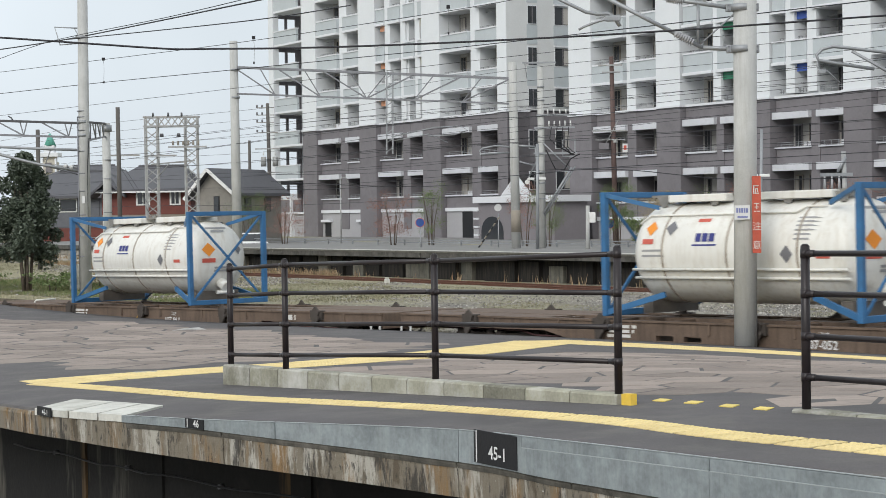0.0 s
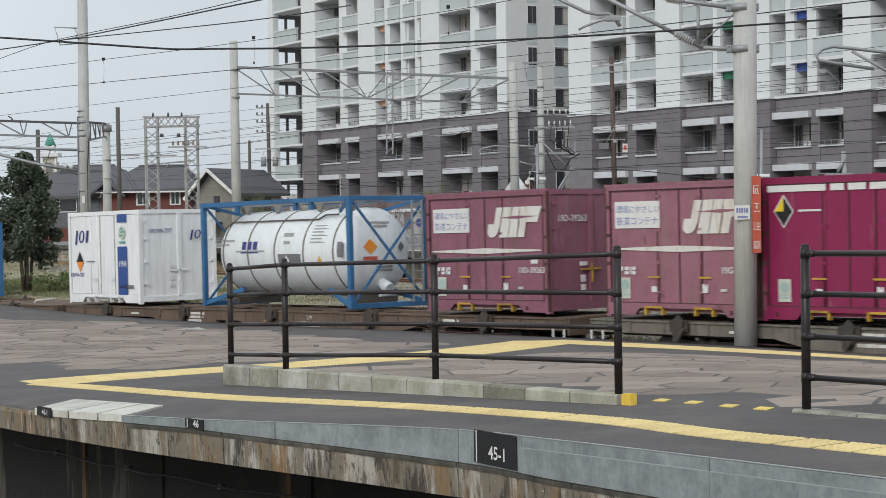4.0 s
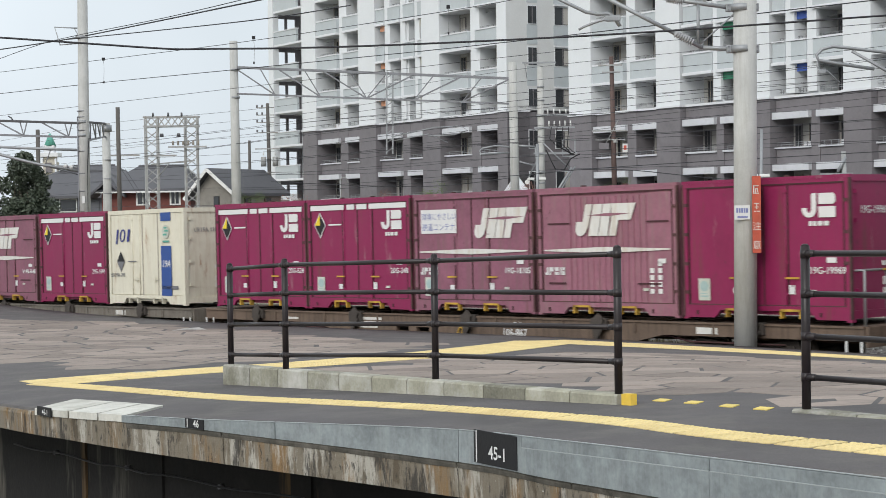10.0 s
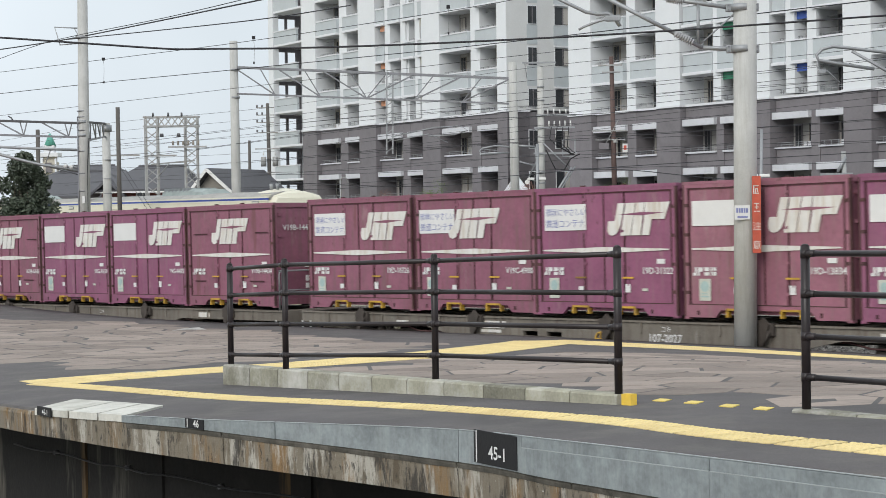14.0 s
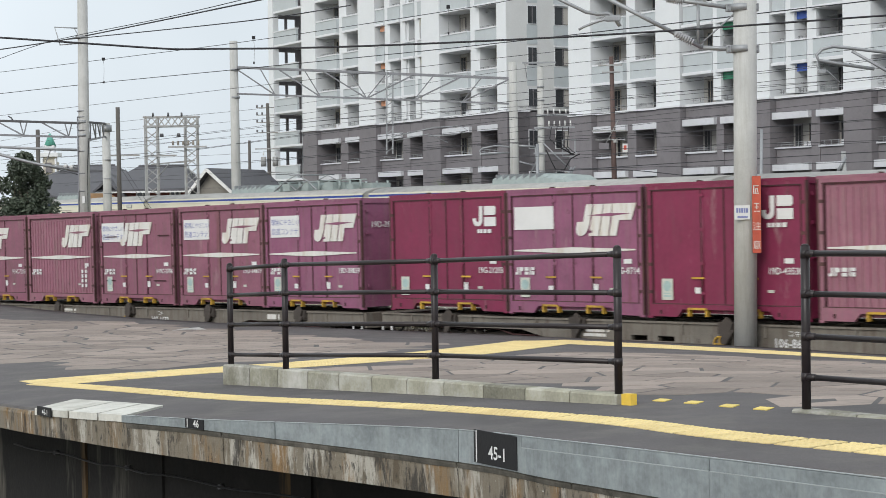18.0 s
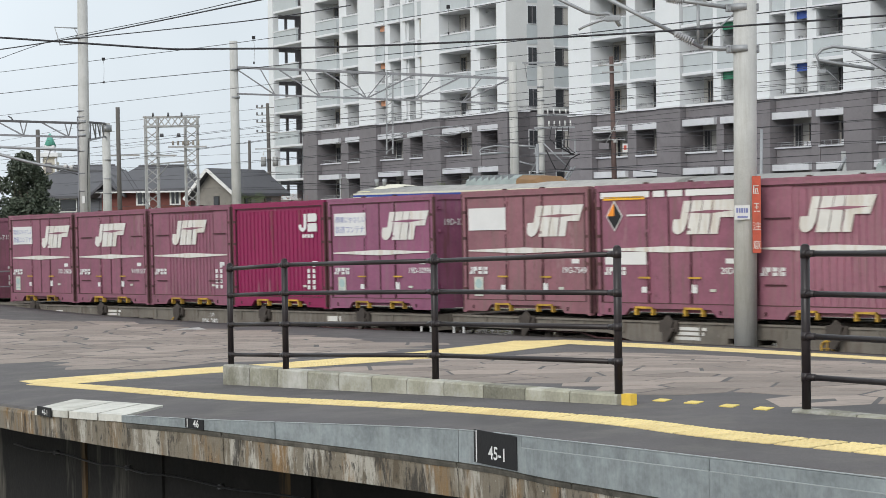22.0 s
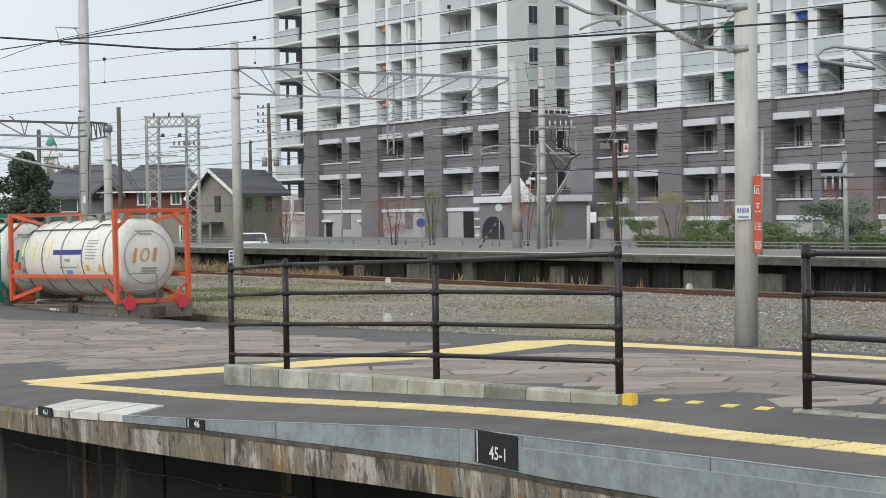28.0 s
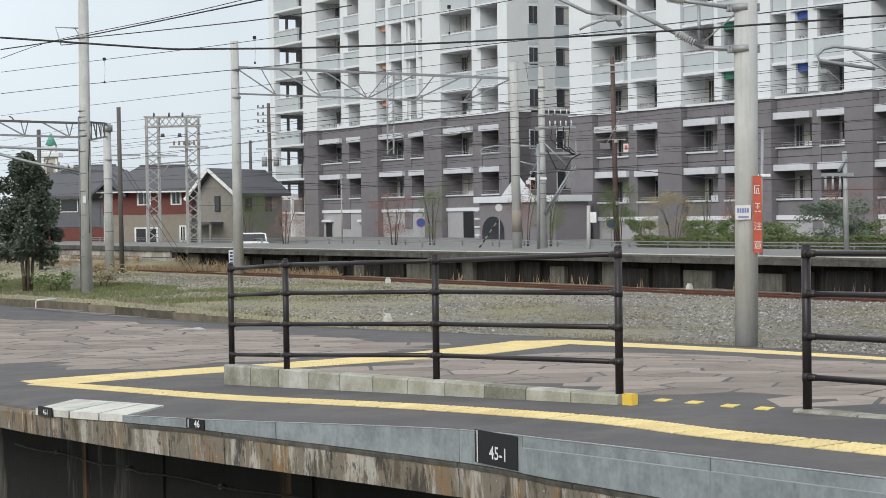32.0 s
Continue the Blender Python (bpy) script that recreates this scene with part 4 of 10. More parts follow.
def tank_container(frame_m, shell_m, style, label):
    t = thing("tank_container", label, "tank container", "tank containers on the freight train")
    r, zc = {"nrs": (0.96, 1.20), "gold": (1.10, 1.25)}.get(style, (1.05, 1.30))
    x0, x1 = (0.32, TL - 0.28) if style == "nrs" else (0.22, TL - 0.22)
    top = TH if style != "nrs" else 2.40
    key = style + frame_m.name
    sp("shell", style + "_shell", shell_mesh(x0, x1, r, zc), shell_m, t)
    xs = (1.35, 2.9, 4.5) if style == "nrs" else (0.75, 1.8, 2.9, 4.05, 5.2)
    for x in xs:
        sp("hoop", style + "hoop%.2f" % x, hoop_mesh(x, r, zc, 0.045), hoop_m if style == "nrs" else band_m, t)
    for x in (0.08, TL - 0.08):
        end_frame(t, frame_m, x, key, style != "gold", top)
    for y in (0.07, TW - 0.07):
        for xa, xb in ((0.12, 1.05), (TL - 0.12, TL - 1.05)):
            k = 0.55 if y < 1 else -0.55
            sp("shoulder_strut", key + "ss%.1f%.1f" % (xa, y), lambda xa=xa, xb=xb, y=y, k=k: beam(bmesh.new(), (xa, y, top - 0.06), (xb, y + k * 0.9, top - 0.33), 0.06, 0.08), frame_m, t)
            sp("foot_strut", key + "fs%.1f%.1f" % (xa, y), lambda xa=xa, xb=xb, y=y, k=k: beam(bmesh.new(), (xa, y, 0.08), (xb + (0.25 if xa < 3 else -0.25), y + k * 0.6, 0.42), 0.07, 0.11), frame_m, t)
    lift = zc + r - 2.35
    sp("walkway", key + "walk", lambda: box(0.5, TW / 2 - 0.25, 2.47 + lift, TL - 0.5, TW / 2 + 0.25, 2.51 + lift), walk_m, t)
    if style == "nrs":
        for xa, xb in ((1.1, 2.5), (3.3, 4.9)):
            sp("spill_box", key + "spill%.1f" % xa, lambda xa=xa, xb=xb: box(xa, TW / 2 - 0.45, 2.36 + lift, xb, TW / 2 + 0.45, 2.50 + lift, 0.02), shell_m, t)
    for x in (0.95, 2.2, 3.9, 5.1):
        sp("walkway_bracket", key + "wb%.1f" % x, lambda x=x: flat(bmesh.new(), [(x - 0.16, 2.47 + lift), (x + 0.16, 2.47 + lift), (x + 0.05, 2.28 + lift), (x - 0.05, 2.28 + lift)], TW / 2 - 0.42, TW / 2 - 0.36), walk_m, t)
    sp("manhole", key + "man", lambda: tube(bmesh.new(), (TL / 2, TW / 2, 2.28 + lift), (TL / 2, TW / 2, 2.46 + lift), 0.26, n=16), walk_m, t)
    for x in (0.6, TL - 0.85):
        sp("saddle", key + "saddle%.1f" % x, lambda x=x: bbox(bmesh.new(), x, 0.55, 0.05, x + 0.25, TW - 0.55, 0.34), band_m, t)
    if style == "nrs_long":
        for y in (0.0, TW - 0.1):
            sp("side_rail", key + "sr%.1f" % y, lambda y=y: box(0.15, y, TH - 0.11, TL - 0.15, y + 0.1, TH), frame_m, t)
        for x in (1.5, 3.9, 4.5):
            sp("hanger", key + "hg%.1f" % x, lambda x=x: box(x, 0.02, TH - 0.28, x + 0.1, 0.12, TH - 0.11), frame_m, t)
        def ladder():
            bm = bmesh.new()
            for y in (1.85, 2.15):
                bbox(bm, TL - 0.02, y, 0.1, TL + 0.02, y + 0.04, TH - 0.1)
            for i in range(8):
                bbox(bm, TL - 0.01, 1.85, 0.25 + 0.28 * i, TL + 0.01, 2.19, 0.28 + 0.28 * i)
            return bm
        sp("ladder", key + "ladder", ladder, steel, t)
    if style == "gold":
        sp("side_rail", key + "mid", lambda: box(0.15, 0.01, 0.69, TL - 0.15, 0.10, 0.80, 0.01), frame_m, t)
        sp("side_rail", key + "mid2", lambda: box(0.15, TW - 0.10, 0.69, TL - 0.15, TW - 0.01, 0.80, 0.01), frame_m, t)
        if frame_m is frame_green:
            sp("side_rail", key + "low", lambda: box(0.15, 0.01, 0.06, TL - 0.15, 0.10, 0.18, 0.01), frame_m, t)
            sp("strut", key + "strut", lambda: box(2.6, 0.02, 0.18, 2.7, 0.09, 0.69), frame_m, t)
        else:
            sp("document_box", key + "docbox", lambda: box(0.2, 0.03, 0.92, 0.55, 0.12, 1.16, 0.01), frame_m, t)
    # pipe along the shoulder
    def pipe():
        bm = bmesh.new()
        y, z = TW / 2 - (r + 0.03) * math.cos(radians(47)), zc + (r + 0.03) * math.sin(radians(47))
        line(bm, [(x0 + 0.35, y - 0.1, z - 0.15), (x0 + 0.55, y, z), (4.3, y, z), (4.45, y + 0.1, z + 0.1), (x1 - 0.9, y + 0.1, z + 0.1)], 0.022)
        return bm
    sp("drain_pipe", style + "pipe", pipe, band_m if style != "nrs" else shell_m, t)
    # markings
    if style == "gold":
        if frame_m is frame_orange:
            sp("lime_patch", "gold_lime", curved_mark(rects((0.62, 0.18, 0.88, 0.62)), r, zc, 0.13), lime_m, t)
            sp("company_mark", "gold_gold", curved_mark(slanted_mark(1.12, 0.12, 1.32), r, zc, 0.13), gold_m, t, "gold slanted mark")
            sp("name_band", "gold_band", curved_mark(rects((2.45, 0.24, 4.05, 0.38)), r, zc, 0.13), print_navy, t)
            sp("print", "gold_print", curved_mark(rects((3.1, 0.04, 3.4, 0.13), (2.75, -0.14, 3.75, -0.10)) + print_rows(4.25, 0.62, 7, 0.85), r, zc, 0.13), faint_print, t)
            sp("triangle_label", "gold_tri", curved_mark([[(4.85, -0.24), (5.15, -0.24), (5.0, 0.0)]], r, zc, 0.13), orange_label, t)
            sp("square_label", "gold_sq", curved_mark(rects((4.25, -0.22, 4.42, -0.04)), r, zc, 0.13), orange_label, t)
            sp("eco_label", "gold_eco", curved_mark(rects((3.1, -0.42, 3.45, -0.2)), r, zc, 0.13), eco_blue, t)
        else:
            sp("company_mark", "gold_teal", curved_mark(slanted_mark(1.35, 0.06, 1.5), r, zc, 0.13), teal_m, t, "teal slanted mark")
            sp("print", "gold_print_g", curved_mark(rects((3.3, 0.04, 3.6, 0.13), (2.95, -0.10, 3.95, -0.05)) + print_rows(4.6, 0.62, 6, 0.8), r, zc, 0.13), faint_print, t)
            part("load_name", words("アクリルアマイド専用", 0.158), grey_print, t, at=on_shell(2.93, math.degrees(0.11 / r), r + 0.012, zc))
            sp("triangle_label", "gold_tri_g", curved_mark([[(4.95, -0.30), (5.25, -0.30), (5.1, -0.06)]], r, zc, 0.13), orange_label, t)
            sp("eco_label", "gold_eco_g", curved_mark(rects((3.6, -0.32, 3.8, -0.12)), r, zc, 0.13), eco_blue, t)
            sp("document_box", "gold_doc_g", lambda: box(0.2, 0.03, 0.98, 0.55, 0.12, 1.22, 0.01), frame_m, t)
            sp("document", "gold_docp_g", lambda: box(0.24, 0.02, 1.0, 0.51, 0.034, 1.18), mark_white, t)
    elif style == "nrs":
        sp("company_mark", "nrs_mark", curved_mark(rects((2.15, 0.22, 2.28, 0.38), (2.31, 0.22, 2.44, 0.38), (2.47, 0.22, 2.60, 0.38), (2.08, 0.14, 2.66, 0.17)), r, zc), print_navy, t, "navy company mark")
        sp("orange_diamond", "nrs_dia", curved_mark([[(0.88, 0.50), (1.02, 0.66), (1.16, 0.50), (1.02, 0.34)]], r, zc), diamond_orange, t)
        sp("black_diamond", "nrs_dia2", curved_mark([[(1.38, 0.50), (1.52, 0.66), (1.66, 0.50), (1.52, 0.34)], [(4.12, -0.02), (4.26, 0.14), (4.40, -0.02), (4.26, -0.18)]], r, zc), grey_print, t)
        for i, q in enumerate(((0.85, 0.18, 1.12, 0.28), (2.1, 0.62, 2.4, 0.70), (4.9, -0.1, 5.2, -0.02))):
            sp("red_label", "nrs_red%d" % i, curved_mark(rects(q), r, zc), red_label, t)
        sp("print", "nrs_print", curved_mark(rects((0.85, 0.04, 1.35, 0.08), (0.85, -0.06, 1.4, -0.02)) + print_rows(4.4, 0.66, 6, 0.6), r, zc), faint_print, t)
        def hooprail():
            bm = bmesh.new()
            for z, y in ((0.74, 0.36), (0.90, 0.28)):
                tube(bm, (0.6, y, z), (TL - 0.5, y, z), 0.03, n=6)
            return bm
        sp("heating_pipe", "nrs_pipe", hooprail, shell_m, t)
    else:
        sp("company_mark", "nrl_mark", curved_mark(rects((1.55, 0.10, 1.72, 0.30), (1.78, 0.10, 1.95, 0.30), (2.01, 0.10, 2.18, 0.30), (1.50, 0.01, 2.24, 0.04)), r, zc), print_navy, t, "navy company mark")
        dp = sp("dark_panel", "nrl_panel", curved_mark(rects((3.05, -0.32, 3.95, -0.02)), r, zc), grey_print, t)
        sp("panel_sign", "nrl_panel_sign", curved_mark([[(3.28, -0.17), (3.40, -0.05), (3.52, -0.17), (3.40, -0.29)]], r + 0.012, zc), mark_white, dp)
        sp("end_panel", "nrl_end_panel", curved_mark(rects((5.35, -0.10, 5.55, 0.25)), r, zc), grey_print, t)
        sp("print", "nrl_print", curved_mark(rects((0.6, 0.30, 1.2, 0.36), (0.6, 0.20, 1.0, 0.25), (3.2, 0.40, 3.6, 0.50), (3.25, 0.22, 3.5, 0.30), (1.3, 0.04, 2.5, 0.08)) + print_rows(4.3, 0.66, 6, 0.75), r, zc), faint_print, t)
        sp("triangle_label", "nrl_tri", curved_mark([[(4.55, -0.26), (4.80, -0.26), (4.67, -0.06)]], r, zc), orange_label, t)
    # rear end: print and label on the dome
    def dome_mark(pts_list):
        """Outlines in (y, z) laid on the rear dome."""
        def make():
            bm = bmesh.new()
            for pts in pts_list:
                v = []
                for y, z in pts:
                    q = math.hypot(y - TW / 2, z - zc) / r
                    v.append(bm.verts.new((x1 + 0.02 - float(np.interp(q, (0, 0.35, 0.62, 0.84, 0.955, 1.0), (0, 0.03, 0.10, 0.22, 0.36, 0.5))), y, z)))
                bm.faces.new(v)
            return bm
        return make
    for i, (y0, y1, z) in enumerate(((0.85, 1.45, 1.95), (0.95, 1.35, 1.87), (0.95, 1.45, 0.92), (0.95, 1.45, 0.84))):
        sp("end_print", style + "endp%d" % i, dome_mark(rects((y0, z, (y0 + y1) / 2, z + 0.05), ((y0 + y1) / 2, z, y1, z + 0.05))), faint_print, t)
    if style == "gold":
        gold = [[(y * 1.1 - 0.62 + 0.0, z * 1.1 + 0.75) for y, z in p] for p in slanted_mark(1.15, 0.35, 0.85)]
        sp("end_mark", key + "endmark", dome_mark(gold), end_gold if frame_m is frame_orange else teal_m, t)
        ring = [(math.cos(math.tau * i / 32), math.sin(math.tau * i / 32)) for i in range(33)]
        q0, q1 = r * 0.66, r * 0.68
        sp("dome_weld", key + "weld", dome_mark([[(TW / 2 + a * q0, zc + b * q0), (TW / 2 + a * q1, zc + b * q1), (TW / 2 + e * q1, zc + f * q1), (TW / 2 + e * q0, zc + f * q0)] for (a, b), (e, f) in zip(ring, ring[1:])]), faint_print, t)
    else:
        sp("end_diamond", key + "enddia", dome_mark([[(0.62, 1.42), (0.80, 1.24), (0.98, 1.42), (0.80, 1.60)]]), diamond_orange, t)
        sp("end_diamond", key + "enddib", dome_mark([[(1.62, 1.40), (1.74, 1.27), (1.86, 1.40), (1.74, 1.53)]]), grey_print, t)
        sp("end_label", key + "endred", dome_mark(rects((0.62, 1.08, 0.98, 1.19))), red_label, t)
    def valve():
        bm = tube(bmesh.new(), (x1 - 0.15, TW / 2, 0.55), (x1 + 0.12, TW / 2, 0.42), 0.14, n=12)
        tube(bm, (x1 + 0.05, TW / 2 - 0.25, 0.3), (x1 + 0.05, TW / 2 + 0.25, 0.3), 0.05, n=8)
        return bm
    if style != "gold":
        sp("outlet_valve", style + "valve", valve, shell_m, t)
    return t

# ---- flat wagons ----
def sill_mesh(y0, y1):
    """Fish-bellied side sill; two slots go through its deep middle."""
    def make():
        bm = flat(bmesh.new(), [(-0.45, 0.94), (-0.45, 0.72), (4.0, 0.72), (5.2, 0.47), (6.9, 0.47), (6.9, 0.94)], y0, y1)
        flat(bm, [(8.2, 0.94), (8.2, 0.47), (13.6, 0.47), (14.8, 0.72), (19.28, 0.72), (19.28, 0.94)], y0, y1)
        bbox(bm, 6.9, y0, 0.47, 8.2, y1, 0.60)
        bbox(bm, 6.9, y0, 0.70, 8.2, y1, 0.94)
        for xa, xb in ((6.9, 7.0), (7.42, 7.68), (8.1, 8.2)):
            bbox(bm, xa, y0, 0.60, xb, y1, 0.70)
        bbox(bm, -0.45, y0 - 0.03, 0.94, 19.28, y1 + 0.03, 0.975)
        bbox(bm, 5.2, y0 - 0.03, 0.455, 13.6, y1 + 0.03, 0.48)
        return bm
    return make


def bogie(w, x, tag):
    for y in (0.27, 2.05):
        def side(y=y):
            bm = bmesh.new()
            flat(bm, [(x - 1.25, 0.52), (x - 0.45, 0.36), (x + 0.45, 0.36), (x + 1.25, 0.52), (x + 1.15, 0.68), (x + 0.4, 0.60), (x - 0.4, 0.60), (x - 1.15, 0.68)], y, y + 0.13)
            for dx in (-0.95, 0.95):
                bbox(bm, x + dx - 0.16, y - 0.05, 0.30, x + dx + 0.16, y + 0.15, 0.58)
            for dx in (-0.15, 0.15):
                tube(bm, (x + dx, y + 0.02, 0.38), (x + dx, y + 0.02, 0.66), 0.09, n=8)
            return bm
        sp("bogie_frame", tag + "bf%.1f%.1f" % (x, y), side, bogie_m, w)
    for dx in (-0.95, 0.95):
        def wheels(dx=dx):
            bm = bmesh.new()
            for y in (0.46, 1.86):
                tube(bm, (x + dx, y, 0.43), (x + dx, y + 0.12, 0.43), 0.43, n=24)
                tube(bm, (x + dx, y - 0.004, 0.43), (x + dx, y + 0.13, 0.43), 0.12, n=10)
            tube(bm, (x + dx, 0.4, 0.43), (x + dx, 2.05, 0.43), 0.08, n=8)
            return bm
        sp("wheelset", tag + "ws%.1f%.1f" % (x, dx), wheels, wheel_m, w)


def ring_mesh(x, z, r):
    def make():
        return line(bmesh.new(), [(x + r * math.cos(math.pi * i / 8), -0.02, z + r * math.sin(math.pi * i / 8)) for i in range(17)], 0.018, 6)
    return make


def clamp_mesh(x, side):
    def make():
        bm = bmesh.new()
        for y in (side,):
            bbox(bm, x - 0.22, y, 0.78, x + 0.22, y + 0.12, 1.0)
            flat(bm, [(x - 0.10, 0.6), (x + 0.02, 0.6), (x + 0.16, 0.98), (x + 0.02, 1.10), (x - 0.12, 0.98)], y - 0.05, y)
            tube(bm, (x + 0.05, y - 0.07, 0.62), (x + 0.18, y - 0.07, 0.86), 0.025, n=6)
        return bm
    return make


def flat_wagon(paint, number, rail_end, label, last=False):
    w = thing("flat_wagon", label, "flat wagon", "wagons of the freight train")
    k = paint.name
    sp("side_sill", k + "sill_a", sill_mesh(0.02, 0.12), paint, w)
    sp("side_sill", k + "sill_b", sill_mesh(W - 0.12, W - 0.02), paint, w)
    def centre():
        bm = bmesh.new()
        bbox(bm, -0.5, 1.0, 0.60, 19.33, 1.45, 0.98)
        for i in range(14):
            x = -0.35 + i * 1.47
            bbox(bm, x, 0.12, 0.80, x + 0.14, 1.0, 0.96)
            bbox(bm, x, 1.45, 0.80, x + 0.14, W - 0.12, 0.96)
        return bm
    sp("centre_sill", k + "centre", centre, paint, w)
    for x0, x1 in ((-0.45, 3.9), (14.9, 19.28)):
        sp("deck_plate", k + "deck%.1f" % x0, lambda x0=x0, x1=x1: box(x0, 0.12, 0.955, x1, W - 0.12, 0.975), paint, w)
    for e, x in (("a", -0.5), ("b", 19.28)):
        sp("headstock", k + "head" + e, lambda x=x: box(x, 0.05, 0.62, x + 0.06, W - 0.05, 0.97, 0.01), paint, w)
        d = -1 if e == "a" else 1
        sp("coupler", "coupler" + e, lambda x=x, d=d: bbox(tube(bmesh.new(), (x, 1.22, 0.80), (x + d * 0.22, 1.22, 0.80), 0.09, n=8), x + d * 0.12, 1.08, 0.66, x + d * 0.32, 1.36, 0.94) if d > 0 else bbox(tube(bmesh.new(), (x, 1.22, 0.80), (x - 0.22, 1.22, 0.80), 0.09, n=8), x - 0.32, 1.08, 0.66, x - 0.12, 1.36, 0.94), bogie_m, w)
        def hose(x=x, d=d):
            bm = bmesh.new()
            line(bm, [(x, 0.75, 0.75), (x + d * 0.14, 0.75, 0.55), (x + d * 0.3, 0.78, 0.5)], 0.025)
            return bm
        sp("brake_hose", "hose" + e, hose, black, w)
    for x in (2.3, 16.55):
        bogie(w, x, "")
    for j in range(5):
        for k, side in enumerate((-0.06, W - 0.06)):
            sp("container_clamp", "clamp%d%d" % (j, k), clamp_mesh(j * 3.78 + L / 2, side), bogie_m, w)
    for x in (6.2, 9.4, 12.4):
        sp("brake_gear", "gear%.1f" % x, lambda x=x: box(x - 0.35, 0.5, 0.38, x + 0.35, 1.9, 0.72, 0.03), bogie_m, w)
    lettering("number", number, 0.22, mark_white, w, 10.4, 0.016, 0.58)
    lettering("type_mark", "コキ", 0.13, mark_white, w, 10.72, 0.016, 0.78)
    for q, rows in enumerate(([(3.0, 3.4, 0.78, 0.05)], [(15.6, 16.1, 0.76, 0.12)], [(5.75, 6.5, 0.82, 0.06), (5.80, 6.45, 0.73, 0.06), (5.75, 6.35, 0.64, 0.06)])):
        sp("side_print", "wagon_print%d" % q, bars_rows(rows, 0.012), logo_white, w)
    wheel = sp("brake_wheel", "brake_wheel", ring_mesh(9.2, 0.60, 0.13), pocket, w, "yellow brake handwheel")
    sp("wheel_spoke", "wheel_spoke", lambda: bbox(bbox(bmesh.new(), 9.08, -0.03, 0.59, 9.32, -0.01, 0.61), 9.19, -0.03, 0.48, 9.21, -0.01, 0.72), pocket, wheel)
    for x in (3.6, 15.3):
        sp("air_pipe", "air_pipe%.1f" % x, lambda x=x: line(bmesh.new(), [(x - 2.6, 0.16, 0.70), (x - 0.4, 0.16, 0.69), (x, 0.16, 0.60), (x + 2.2, 0.16, 0.60)], 0.02), edge_rust_and_shade, w)
    for j in range(10):
        x = 0.55 + 1.93 * j
        sp("sill_rib", "sill_rib%d" % j, lambda x=x: bbox(bmesh.new(), x, -0.005, 0.74, x + 0.05, 0.03, 0.94), paint, w)
    def steps(x):
        def make():
            bm = bmesh.new()
            for z in (0.22, 0.45):
                bbox(bm, x, 0.0, z, x + 0.34, 0.14, z + 0.03)
            for xx in (x, x + 0.31):
                bbox(bm, xx, 0.0, 0.22, xx + 0.03, 0.03, 0.75)
            return bm
        return make
    sp("step", "step_b", steps(18.9), white_paint, w)
    sp("step", "step_a", steps(-0.45), white_paint, w)
    if rail_end:
        def hand():
            bm = bmesh.new()
            line(bm, [(18.97, 0.1, 0.97), (18.97, 0.1, 1.85), (19.02, 0.1, 1.92), (19.02, 1.0, 1.92), (19.02, 1.05, 1.85), (19.02, 1.05, 0.97)], 0.022, 8)
            line(bm, [(18.97, 0.1, 1.45), (19.02, 1.05, 1.45)], 0.018)
            line(bm, [(18.97, 0.1, 1.92), (19.25, 0.1, 1.92), (19.25, 0.1, 0.97)], 0.022, 8)
            return bm
        sp("handrail", "handrail_b", hand, steel, w)
    if last:
        def hoop():
            bm = bmesh.new()
            line(bm, [(19.28, 0.30, 0.90), (19.28, 0.30, 1.78), (19.28, 0.36, 1.86), (19.28, 1.24, 1.86), (19.28, 1.30, 1.78), (19.28, 1.30, 0.90)], 0.020, 8)
            line(bm, [(19.28, 0.30, 1.40), (19.28, 1.30, 1.40)], 0.016)
            return bm
        sp("handrail", "handrail_end", hoop, steel, w)
        for y in (0.35, 2.05):
            lamp = sp("tail_disc", "tail_disc%.1f" % y, lambda y=y: tube(bmesh.new(), (19.36, y, 1.05), (19.40, y, 1.05), 0.19, n=20), tail_red, w, "round red tail disc")
            sp("disc_bracket", "disc_bracket%.1f" % y, lambda y=y: bbox(bmesh.new(), 19.3, y - 0.03, 0.75, 19.36, y + 0.03, 1.2), bogie_m, lamp)
    return w


def ride(ob, u, x, z):
    RIDERS.append((ob, u, x, z))


A_, B_, C_, D_ = MAROON
E_, F_ = BRIGHT
FADED = {"A": A_, "B": B_, "C": C_, "D": D_, "E": E_, "F": F_}
TONE = {"A": "faded dusty maroon", "B": "dull maroon", "C": "purplish maroon", "D": "brownish maroon", "E": "bright crimson", "F": "dark crimson"}


def load(spec, u, slot, tweak=0.0):
    kind, tone, number, *opts = spec
    opts = opts[0] if opts else ""
    panel = "sign" if "s" in opts else ("blank" if "b" in opts else "")
    note = {"sign": ", printed white panel", "blank": ", blank white panel"}.get(panel, "")
    look_ = {"plain": "double side doors", "rib": "corrugated sides", "midrib": "corrugated middle", "bright": "white two-piece mark"}[kind]
    lab = "%s freight container, %s%s" % (TONE[tone], look_, note)
    c = box_container(kind, FADED[tone], number, panel, "v" in opts, "e" in opts, lab)
    if "d" in opts:
        danger_parts(c, diamond_yellow)
        top_bars(c)
    if "o" in opts:
        danger_parts(c, diamond_orange)
        top_bars(c)
    ride(c, u, slot * 3.78 + tweak, 1.04)
    return c


